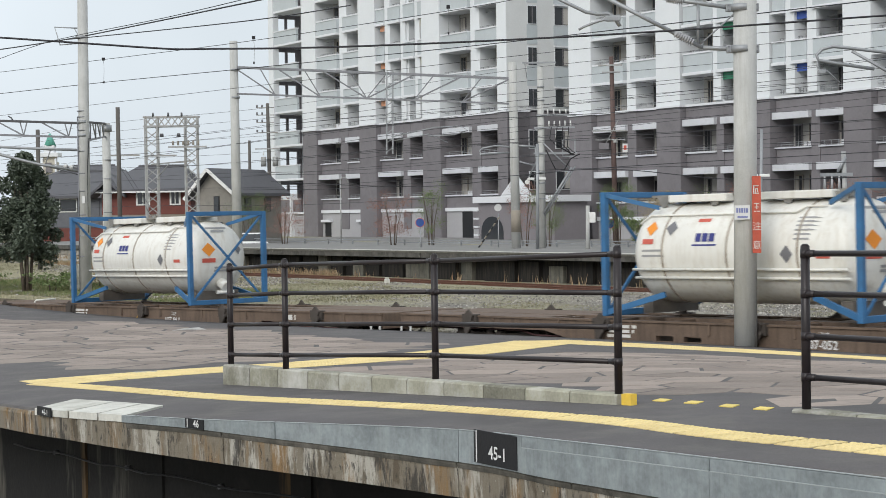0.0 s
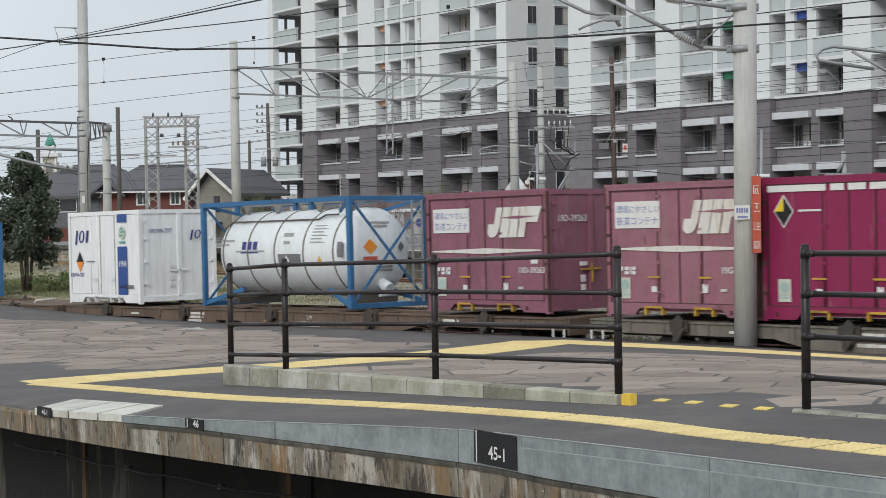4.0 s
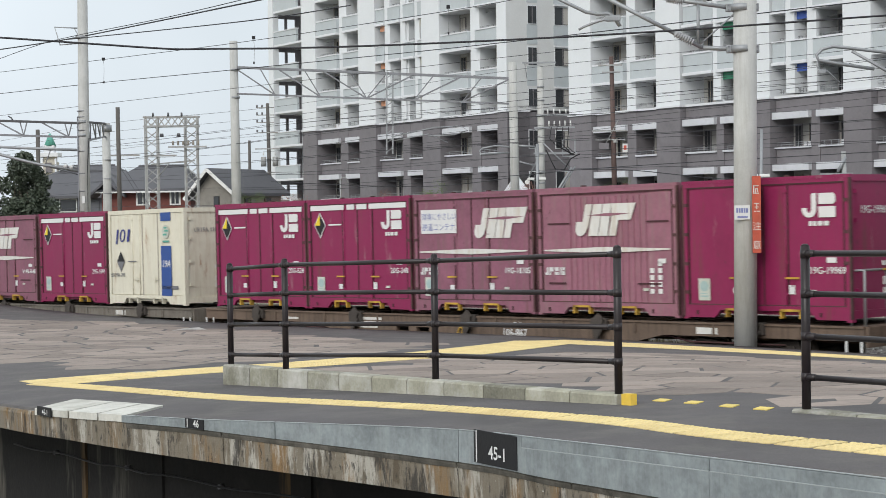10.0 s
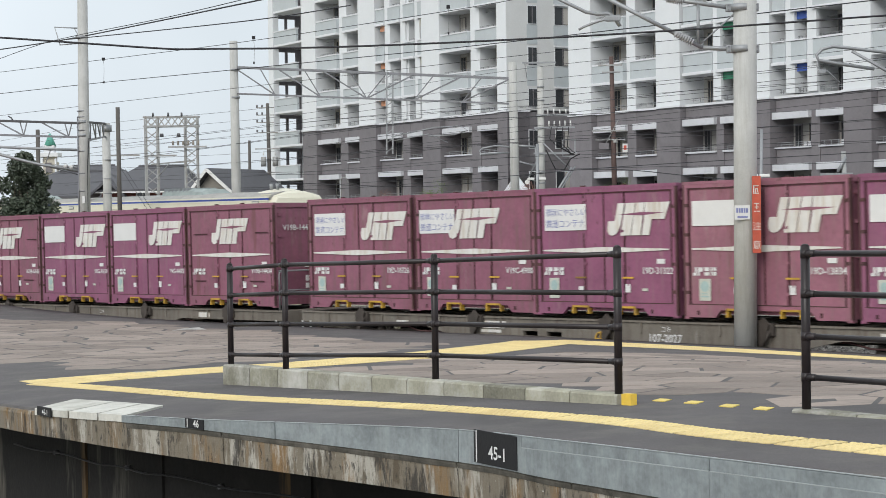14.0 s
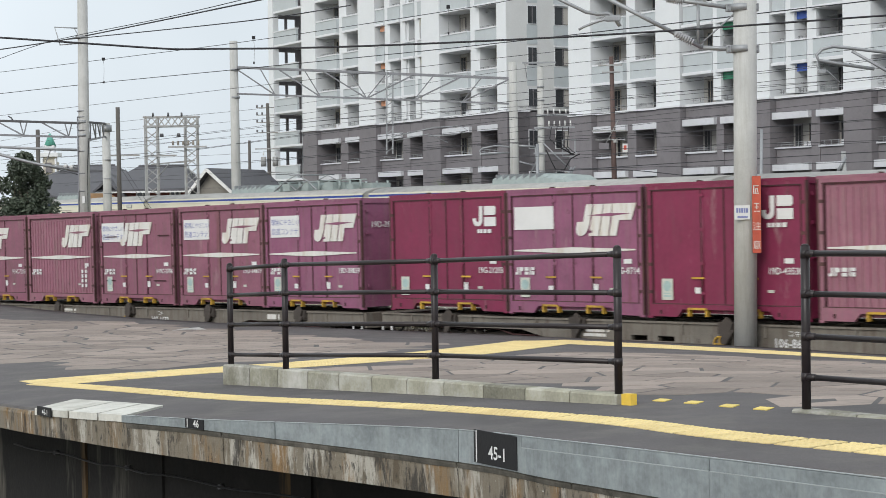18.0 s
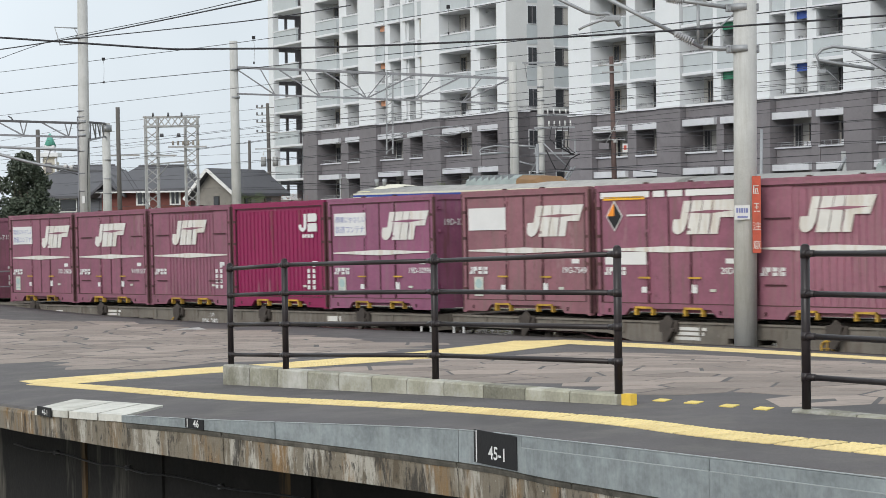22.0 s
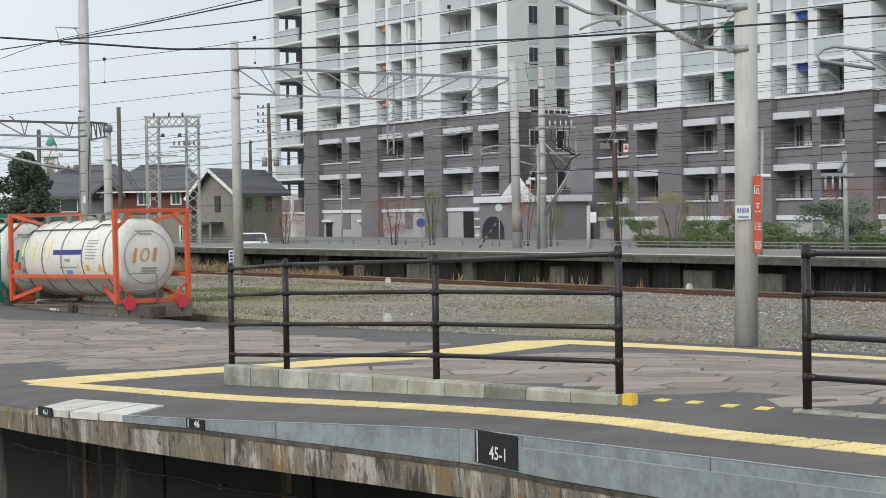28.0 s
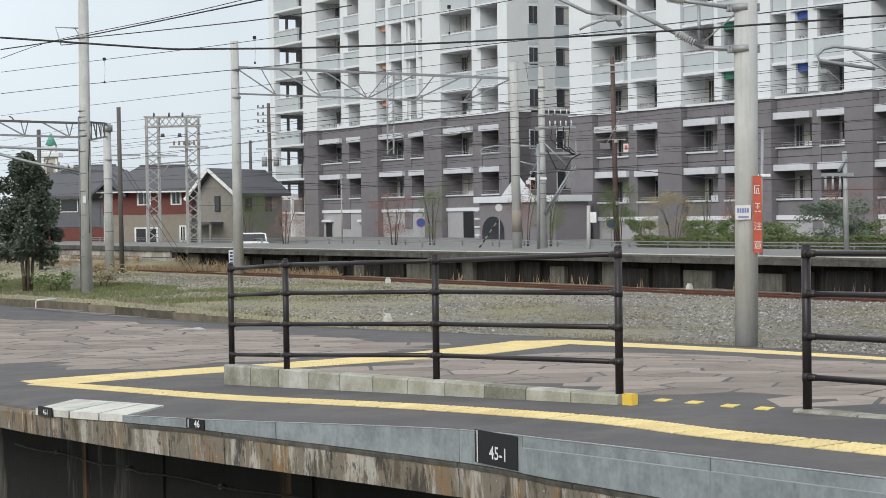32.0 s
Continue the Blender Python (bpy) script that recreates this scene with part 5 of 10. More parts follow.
SIT = {-1: (-0.02, 0.0, 0.06, 0.17, 0.21), 0: (0.08, 0.08, 0.12, 0.16, 0.22), 1: (-0.03, 0.04, 0.05, 0.05, 0.08), 2: (-0.12, -0.05, -0.10, 0.0, 0.10), 3: (0.05, 0.08, 0.33, 0.48, 0.47),
       4: (-0.10, -0.12, -0.09, 0.06, 0.03), 5: (0.35, 0.43, 0.52, 0.54, 0.58), 6: (-0.10, 0.0, 0.0, 0.0, 0.0)}   # how far each load sits from its even place
PITCH, FIRST = 20.4, 0.54
TRAIN = {
    -2: [("plain", "A", "19G-17761", "s"), ("bright", "E", "20G-209", "d"), ("bright", "F", "19D-51400"), ("plain", "A", "19D-23360", "b"), ("bright", "E", "19G-22502")],
    -1: [("plain", "D", "V19B-2661", "v"), ("plain", "C", "V19B-6777", "v"), ("plain", "B", "V19B-5648", "v"), ("bright", "E", "20G-1091", "d")],
    0: [("bright", "E", "20G-524", "d"), ("bright", "E", "20G-348", "d"), ("plain", "B", "19G-18105", "s"), ("midrib", "A", "V19B-2920", "v"), ("bright", "E", "19G-19969")],
    1: [("plain", "D", "19G-4260", "s"), ("plain", "B", "V19B-6186", "v"), ("plain", "C", "19G-9139", "b"), ("plain", "C", "19G-8435", "b"), ("plain", "B", "V19B-14434", "ve")],
    2: [("plain", "B", "19D-10726", "s"), ("plain", "B", "V19C-4900", "s"), ("plain", "C", "19D-31322", "s"), ("plain", "A", "19D-13834", "b"), ("plain", "C", "19G-9498", "be")],
    3: [("plain", "B", "V19C-7210", "s"), ("rib", "A", "19G-7185", ""), ("plain", "B", "V19C-2786", "sv"), ("plain", "B", "19D-34819", "s"), ("plain", "C", "19D-39859", "s")],
    4: [("bright", "F", "19G-21293"), ("plain", "C", "19G-8714", "b"), ("bright", "F", "19D-43538"), ("rib", "A", "19G-4557", ""), ("plain", "B", "V19B-7151", "ve")],
    5: [("plain", "B", "19D-24826", "s"), ("plain", "B", "V19B-517", "v"), ("midrib", "B", "V19B-1491", "v"), ("rib", "E", "19G-22663", ""), ("plain", "C", "19D-32996", "s")],
    6: [("plain", "D", "19G-7549", "b"), ("plain", "B", "20D-74", "o"), ("midrib", "A", "V19B-234", "v"), ("plain", "B", "V19B-5572", "e")],
}


def freight_train():
    nums = {-5: "107-961", -4: "107-052", -3: "107-1085", -2: "106-657", -1: "107-1214", 0: "106-867", 1: "107-966", 2: "107-2027", 3: "107-1673", 4: "106-867", 5: "106-283", 6: "106-234", 7: "107-1078"}
    for k, num in nums.items():
        brown = k in (-5, -4, -3, 0)
        w = flat_wagon(deck_brown if brown else deck_m, num, k in (-2, 0, 1, 2, 4), "%s steel flat wagon on two bogies" % ("rust-brown" if brown else "dirty grey"), k == 7)
        ride(w, FIRST + PITCH * k, 0, 0)
    for k, loads in TRAIN.items():
        for j, spec in enumerate(loads):
            load(spec, FIRST + PITCH * k, j, SIT.get(k, (0,) * 5)[j])
    u = FIRST + PITCH * -1
    ride(private_container(box_cream, "UR19A-195", False, "cream steel freight container with a blue stripe, rust streaked"), u, 4 * 3.78 + 0.21, 1.04)
    u = FIRST + PITCH * -3
    ride(private_container(box_white, "UR19A-727", True, "clean white steel freight container with a blue stripe"), u, -0.2, 1.04)
    ride(tank_container(frame_blue, tank_blue, "nrs_long", "pale tank container in a blue steel frame with a ladder"), u, 6.43, 1.04)
    load(("plain", "B", "19D-39263", "s"), u, 4)
    for k in (-4, -5):
        ride(tank_container(frame_blue, tank_white, "nrs", "white tank container between blue end frames"), FIRST + PITCH * k, 5.62, 1.04)
    u = FIRST + PITCH * 7
    ride(tank_container(frame_orange, tank_white, "gold", "white tank container in an orange steel frame"), u, 0.0, 1.04)
    ride(tank_container(frame_green, tank_white, "gold", "white tank container in a green steel frame"), u, 6.50, 1.04)
    ride(tank_container(frame_orange, tank_white, "gold", "white tank container in an orange steel frame"), u, 13.22, 1.04)


freight_train()

# ---- the passenger train on the far line ----
PH2 = radians(54.2)
QD = Vector((math.cos(PH2), -math.sin(PH2), 0))
QN = Vector((math.sin(PH2), math.cos(PH2), 0))
QA = Vector((8.08, 56.5, -0.34))
EMU_T = [0, 5, 11.5, 13, 14.4, 16.5, 17.8, 19.2, 20.7, 22.1, 23.5, 26, 29, 32]
EMU_D = [-278.0, -214.5, -135.7, -118.2, -101.5, -76.3, -61.4, -46.1, -31.7, -20.0, -8.5, 10.0, 27.0, 37.0]
CW, CL = 2.80, 19.5


def car_section(r=0.0):
    """Outline across the car: (y, z) from the near sill over the roof."""
    return [(0.0, 1.0), (0.0, 3.24), (0.04, 3.36), (0.22, 3.49), (0.55, 3.58), (1.0, 3.63), (1.4, 3.65), (1.8, 3.63), (2.25, 3.58), (2.58, 3.49), (2.76, 3.36), (2.80, 3.24), (2.80, 1.0)]


def emu_car(kind):
    """One car of the passenger train; origin at its left end, near side, rail level."""
    c = thing("passenger_car", "cream passenger railcar with blue stripes and grey roof", "train car", "cars of the passenger train")
    sec = car_section()
    def shell(lo, hi, xa, xb):
        def make():
            bm = bmesh.new()
            pts = sec[lo:hi]
            a = [bm.verts.new((xa, y, z)) for y, z in pts]
            b = [bm.verts.new((xb, y, z)) for y, z in pts]
            for i in range(len(pts) - 1):
                bm.faces.new((a[i], a[i + 1], b[i + 1], b[i])).smooth = True
            bm.faces.new(a)
            bm.faces.new(b[::-1])
            return bm
        return make
    nose = 0.0
    xa, xb = (0.5 if kind == "tail" else 0.0), (CL - 0.5 if kind == "head" else CL)
    sp("body", "emu_body" + kind, lambda: box(xa, 0.0, 1.0, xb, CW, 3.24, 0.01), cream, c)
    sp("roof", "emu_roof" + kind, shell(1, 12, xa, xb), emu_roof, c)
    def gutter():
        bm = bmesh.new()
        bbox(bm, xa, -0.02, 3.18, xb, 0.05, 3.24)
        bbox(bm, xa, -0.015, 3.325, xb, 0.14, 3.395)
        return bm
    sp("gutter", "emu_gutter" + kind, gutter, cream, c)
    sp("eave_stripe", "emu_eave" + kind, lambda: box(xa, -0.015, 3.245, xb, 0.08, 3.32), emu_blue, c)
    doors = [3.0, 9.1, 15.2] if kind != "tail" else [3.6, 9.4, 15.4]
    edges = [xa + 0.35] + [v for d in doors for v in (d - 0.06, d + 1.36)] + [xb - 0.35]
    for i in range(0, len(edges) - 1, 2):
        a, b = edges[i], edges[i + 1]
        sp("waist_stripe", "emu_stripe%s%d" % (kind, i), lambda a=a, b=b: box(a, -0.006, 1.62, b, 0.02, 1.90), emu_blue, c)
        wide = 0.96
        if b - a > 3.5:
            spans = [(a + 0.2, 0.72), ((a + b) / 2 - 0.13 - wide, wide), ((a + b) / 2 + 0.13, wide), (b - 0.92, 0.72)]
        else:
            near, far = (b - 0.92, a + 0.12) if i == 0 else (a + 0.2, a + 1.19)
            spans = [(near, 0.72), (far, max(0.5, min(wide, (b - 1.19 - far) if i == 0 else b - far - 0.1)))]
        for k, (x, wd) in enumerate(spans):
            rim = sp("window", "emu_win%s%d%d" % (kind, i, k), lambda x=x, wd=wd: box(x - 0.03, -0.008, 2.03, x + wd + 0.03, 0.02, 2.89, 0.03), steel, c)
            sp("pane", "emu_pane%s%d%d" % (kind, i, k), lambda x=x, wd=wd: box(x, -0.012, 2.06, x + wd, 0.0, 2.86, 0.03), win, rim)
            if wd > 0.8:
                sp("window_bar", "emu_wbar%s%d%d" % (kind, i, k), lambda x=x, wd=wd: box(x, -0.018, 2.44, x + wd, -0.004, 2.49), cream, rim)
    for d in doors:
        for q in (0.0, 0.65):
            dd = sp("door_leaf", "emu_door%s%.1f%.1f" % (kind, d, q), lambda d=d, q=q: box(d + q + 0.01, -0.004, 1.14, d + q + 0.64, 0.02, 2.96), cream, c)
            sp("door_window", "emu_dwin%s%.1f%.1f" % (kind, d, q), lambda d=d, q=q: box(d + q + 0.13, -0.012, 2.00, d + q + 0.52, 0.01, 2.90, 0.05), win, dd)
        sp("door_seam", "emu_seam%s%.1f" % (kind, d), lambda d=d: bbox(bbox(bbox(bmesh.new(), d + 0.64, -0.010, 1.14, d + 0.66, 0.0, 2.96), d - 0.01, -0.008, 1.10, d + 1.31, 0.0, 1.13), d - 0.012, -0.008, 2.965, d + 1.31, 0.0, 2.985), seam_grey, c)
    for x in (7.5,):
        def cooler(x=x):
            bm = bmesh.new()
            sec2 = [(0.55, 3.5), (0.62, 3.78), (0.9, 3.92), (1.9, 3.92), (2.18, 3.78), (2.25, 3.5)]
            a = [bm.verts.new((x, y, z)) for y, z in sec2]
            b = [bm.verts.new((x + 3.1, y, z)) for y, z in sec2]
            for i in range(len(sec2) - 1):
                bm.faces.new((a[i], a[i + 1], b[i + 1], b[i]))
            bm.faces.new(a)
            bm.faces.new(b[::-1])
            return bm
        u = sp("roof_cooler", "emu_cool%s%.1f" % (kind, x), cooler, emu_grille, c, "grey-green ribbed roof cooler")
        def ribs(x=x):
            bm = bmesh.new()
            for i in range(7):
                bbox(bm, x + 0.2 + i * 0.4, 0.6, 3.74, x + 0.26 + i * 0.4, 2.2, 3.945)
            return bm
        sp("cooler_rib", "emu_ribs%s%.1f" % (kind, x), ribs, steel, u)
        def cap(x=x):
            bm = bmesh.new()
            sec2 = [(0.55, 3.5), (0.62, 3.76), (0.9, 3.9), (1.9, 3.9), (2.18, 3.76), (2.25, 3.5)]
            a = [bm.verts.new((x + 3.1, y, z)) for y, z in sec2]
            b = [bm.verts.new((x + 4.1, y, z - (0.06 if z > 3.6 else 0))) for y, z in sec2]
            k = [bm.verts.new((x + 4.5, y, 3.5)) for y, z in sec2]
            for p, q in ((a, b), (b, k)):
                for i in range(len(sec2) - 1):
                    bm.faces.new((p[i], p[i + 1], q[i + 1], q[i]))
            return bm
        sp("cooler_fairing", "emu_cap%s%.1f" % (kind, x), cap, emu_end if kind == "tail" else emu_grille, u)
    if kind == "mid_pan":
        def gear():
            bm = bmesh.new()
            rng = random.Random(4)
            for i in range(9):
                x = 11.4 + i * 0.82
                bbox(bm, x, rng.uniform(0.5, 1.0), 3.6, x + rng.uniform(0.4, 0.9), rng.uniform(1.5, 2.2), 3.75 + rng.uniform(0.05, 0.22))
                tube(bm, (x + 0.2, 0.8, 3.6), (x + 0.2, 0.8, 4.0), 0.05, n=8)
                tube(bm, (x + 0.6, 1.9, 3.6), (x + 0.6, 1.9, 3.95), 0.05, n=8)
            line(bm, [(11.4, 0.8, 4.0), (18.6, 0.8, 4.0)], 0.025)
            return bm
        sp("roof_gear", "emu_gear", gear, emu_grille, c, "grey high-voltage roof equipment")
        def pan():
            bm = bmesh.new()
            for y in (0.6, 2.2):
                line(bm, [(11.4, y, 3.62), (12.4, y, 4.05), (13.3, y, 3.62), (14.2, y, 4.05), (15.0, y, 3.62)], 0.03)
                line(bm, [(12.4, y, 4.05), (13.3, y, 4.3), (14.2, y, 4.05)], 0.025)
            for x in (12.9, 13.7):
                tube(bm, (x, 0.5, 4.32), (x, 2.3, 4.32), 0.03, n=6)
            return bm
        sp("pantograph", "emu_pan", pan, steel, c)
    if kind in ("head", "tail"):
        sgn = 1 if kind == "head" else -1
        xe = xb if sgn > 0 else xa
        def cab():
            bm = bmesh.new()
            rows = []
            for dx, zt, zs in ((0.0, 3.66, 0.0), (0.22, 3.55, 0.0), (0.38, 3.32, 0.0), (0.44, 3.05, 0.0), (0.46, 2.0, 0.0), (0.42, 1.0, 0.0)):
                rows.append((dx, zt))
            secs = []
            for dx, zt in rows:
                ring = []
                for y, z in ((0.0, 1.0), (0.0, 3.0), (0.25, 3.42), (0.9, 3.62), (1.4, 3.65), (1.9, 3.62), (2.55, 3.42), (2.8, 3.0), (2.8, 1.0)):
                    q = min(z, zt)
                    inset = 0.10 * dx
                    ring.append(bm.verts.new((xe + sgn * dx * (1.0 if z <= zt else 1.0), y + (inset if y < 1.4 else -inset), q)))
                secs.append(ring)
            for p, q in zip(secs[:-1], secs[1:]):
                for i in range(len(p) - 1):
                    bm.faces.new((p[i], p[i + 1], q[i + 1], q[i]))
            bm.faces.new(secs[-1])
            return bm
        cb = sp("cab", "emu_cab" + kind, cab, cream, c, "cream rounded driving cab")
        def dome():
            bm = bmesh.new()
            n = 8
            prev = None
            for i in range(n + 1):
                q = i / n
                x = xe - sgn * (2.2 - 2.55 * q)
                top = 3.67 + 0.10 * math.sin(min(1, q * 2.2) * math.pi / 2) - (0.42 * max(0, q - 0.55) ** 1.4 * 3)
                ring = [bm.verts.new((x, 1.4 + 1.28 * math.cos(a) * (1 - 0.12 * q), 3.02 + (top - 3.02) * math.sin(a) ** 0.7)) for a in [math.pi * k / 12 for k in range(13)]]
                if prev:
                    for a, b, e, f in zip(prev[:-1], prev[1:], ring[1:], ring[:-1]):
                        bm.faces.new((a, b, e, f)).smooth = True
                prev = ring
            return bm
        sp("roof_front", "emu_dome" + kind, dome, cream, cb)
        sp("windscreen", "emu_ws" + kind, lambda: box(xe + sgn * 0.44, 0.25, 2.1, xe + sgn * 0.48, 2.55, 2.85), win, cb)
        sp("blind", "emu_blind" + kind, lambda: box(xe - sgn * 0.95, 0.16, 3.24, xe - sgn * 0.1, 0.36, 3.48, 0.02), led_amber, cb)
        def horns():
            bm = bmesh.new()
            for dx in (-1.1, -0.55):
                tube(bm, (xe + sgn * dx, 0.8, 3.7), (xe + sgn * dx, 0.8, 3.98), 0.06, 0.10, n=8)
            return bm
        sp("roof_aerial", "emu_horn" + kind, horns, steel, cb)
    dest = sp("destination_plate", "emu_dest" + kind, lambda: box(17.55, -0.03, 3.02, 18.15, 0.02, 3.20, 0.01), steel, c)
    sp("plate_face", "emu_destf" + kind, lambda: box(17.59, -0.036, 3.05, 18.11, -0.028, 3.17), slab_paint, dest)
    for x in (2.9, CL - 2.9):
        def bog(x=x):
            bm = bmesh.new()
            for y in (0.35, 2.35):
                bbox(bm, x - 1.4, y, 0.45, x + 1.4, y + 0.12, 0.68)
                for dx in (-1.05, 1.05):
                    bbox(bm, x + dx - 0.2, y - 0.05, 0.28, x + dx + 0.2, y + 0.17, 0.6)
            return bm
        sp("bogie_frame", "emu_bog%.1f" % x, bog, bogie_m, c)
        for dx in (-1.05, 1.05):
            def ws(x=x, dx=dx):
                bm = bmesh.new()
                for y in (0.6, 2.06):
                    tube(bm, (x + dx, y, 0.43), (x + dx, y + 0.13, 0.43), 0.43, n=20)
                tube(bm, (x + dx, 0.5, 0.43), (x + dx, 2.3, 0.43), 0.08, n=8)
                return bm
            sp("wheelset", "emu_ws%.1f%.1f" % (x, dx), ws, wheel_m, c)
    rng = random.Random(hash(kind) % 7 if False else len(kind))
    x = 5.2
    i = 0
    while x < CL - 5.6:
        w = (1.2, 2.2, 1.6, 0.9)[i % 4]
        sp("underfloor_box", "emu_uf%s%d" % (kind, i), lambda x=x, w=w, i=i: box(x, 0.18 + 0.1 * (i % 2), 0.32 + 0.08 * (i % 3), x + w, 1.1, 1.0, 0.02), underfloor, c)
        x += w + 0.25
        i += 1
    return c


EMU = []
for i, kind in enumerate(("tail", "mid_pan", "mid", "head")):
    EMU.append((emu_car(kind), i * 20.0 + 0.25))


def emu_pose(x, t):
    s = smooth(EMU_T, EMU_D, t) + x
    p = QA + QD * s + Vector((0, 0, 0.16))
    return Matrix((QD, QN, (0, 0, 1))).transposed().to_4x4(), p

# ---- ground: one sheet to the horizon ----
def ground_z(s, n):
    """Ground height by distance along the freight line and across it."""
    if n < -0.35:
        base = -1.25
    elif n < 3.28:
        base = rail_z(s) - 0.18
    else:
        base = -0.50 + 0.07 * max(0.0, min(1.0, (n - 6) / 4))
    x = TA.x + TD.x * s + TN.x * n
    y = TA.y + TD.y * s + TN.y * n
    m = (Vector((x, y, 0)) - Vector((QA.x, QA.y, 0))).dot(QN)
    if n >= 3.3 and s < -8 and m < -2.5:
        base += min(1.0, (-8 - s) / 12) * 0.30 * min(1.0, (-2.5 - m) / 3)
    if n >= 3.3 and s < -40:
        base += min(1.0, (-40 - s) / 10) * 0.45 * (1 if m > 3 else max(0.0, min(1.0, (-2.5 - m) / 3)))
    if -14.0 < x < -8.0 and 102 < y < 112:
        return -0.1
    if m > 12.5:
        base = max(base, min(0.55, -0.4 + (m - 12.5) * 0.6))
    return base


def make_ground():
    ss = [-3000, -900, -400, -220] + [-150 + i * 10 for i in range(6)] + [-90 + i * 3 for i in range(44)] + [45 + 12 * i for i in range(8)] + [220, 400, 900, 3000]
    nn = [-3000, -800, -200, -60, -30, -20, -10, -5, -1, -0.36, -0.34, 1, 2.2, 3.27, 3.32, 4.0] + [5 + 2 * i for i in range(32)] + [72, 80, 95, 120, 200, 400, 1000, 3000]
    v, f = [], []
    for n in nn:
        for s in ss:
            z = ground_z(s, n)
            w = 0.05 if (n > 4 and n < 60 and abs(s) < 120) else 0
            v.append((TA.x + TD.x * s + TN.x * n, TA.y + TD.y * s + TN.y * n, z + w * noise.noise((s * 0.3, n * 0.3, 0))))
    k = len(ss)
    for j in range(len(nn) - 1):
        for i in range(k - 1):
            f.append((j * k + i, j * k + i + 1, (j + 1) * k + i + 1, (j + 1) * k + i))
    me = bpy.data.meshes.new("ground")
    me.from_pydata(v, [], f)
    me.materials.append(yard_m)
    for p in me.polygons:
        p.use_smooth = True
    return tagged(new("ground", me), "gravel and dry grass railway yard ground", kind="structure")


def yard_material():
    m = bpy.data.materials.new("yard_gravel")
    m.use_nodes = True
    n, l = m.node_tree.nodes, m.node_tree.links
    b = n["Principled BSDF"]
    b.inputs["Roughness"].default_value = 0.95
    tc = n.new("ShaderNodeTexCoord")
    vor = n.new("ShaderNodeTexVoronoi")
    vor.inputs["Scale"].default_value = 11.0
    l.new(tc.outputs["Object"], vor.inputs["Vector"])
    stones = n.new("ShaderNodeValToRGB")
    stones.color_ramp.elements[0].color = (0.070, 0.065, 0.06, 1)
    stones.color_ramp.elements[1].color = (0.29, 0.27, 0.24, 1)
    sepc = n.new("ShaderNodeSeparateColor")
    l.new(vor.outputs["Color"], sepc.inputs[0])
    l.new(sepc.outputs[0], stones.inputs[0])
    no = n.new("ShaderNodeTexNoise")
    no.inputs["Scale"].default_value = 0.28
    no.inputs["Detail"].default_value = 7
    no.inputs["Roughness"].default_value = 0.62
    l.new(tc.outputs["Object"], no.inputs["Vector"])
    mr = n.new("ShaderNodeMapRange")
    mr.inputs["From Min"].default_value, mr.inputs["From Max"].default_value = 0.40, 0.66
    lean = n.new("ShaderNodeVectorMath")
    lean.operation = "DOT_PRODUCT"
    lean.inputs[1].default_value = (-0.012, 0.006, 0)
    l.new(tc.outputs["Object"], lean.inputs[0])
    more = n.new("ShaderNodeMath")
    more.inputs[1].default_value = -0.27
    l.new(lean.outputs["Value"], more.inputs[0])
    both = n.new("ShaderNodeMath")
    both.use_clamp = True
    l.new(more.outputs[0], both.inputs[0])
    l.new(no.outputs["Fac"], both.inputs[1])
    l.new(both.outputs[0], mr.inputs["Value"])
    fine = n.new("ShaderNodeTexNoise")
    fine.inputs["Scale"].default_value = 14
    fine.inputs["Detail"].default_value = 4
    l.new(tc.outputs["Object"], fine.inputs["Vector"])
    turf = n.new("ShaderNodeValToRGB")
    turf.color_ramp.elements[0].position, turf.color_ramp.elements[0].color = 0.35, (0.17, 0.17, 0.095, 1)
    turf.color_ramp.elements[1].position, turf.color_ramp.elements[1].color = 0.65, (0.35, 0.31, 0.21, 1)
    l.new(fine.outputs["Fac"], turf.inputs[0])
    mx = n.new("ShaderNodeMix")
    mx.data_type = "RGBA"
    l.new(mr.outputs[0], mx.inputs["Factor"])
    l.new(stones.outputs[0], mx.inputs["A"])
    l.new(turf.outputs[0], mx.inputs["B"])
    l.new(mx.outputs["Result"], b.inputs["Base Color"])
    bp = n.new("ShaderNodeBump")
    bp.inputs["Strength"].default_value, bp.inputs["Distance"].default_value = 0.9, 0.05
    l.new(vor.outputs["Distance"], bp.inputs["Height"])
    l.new(bp.outputs[0], b.inputs["Normal"])
    return m


yard_m = yard_material()
make_ground()


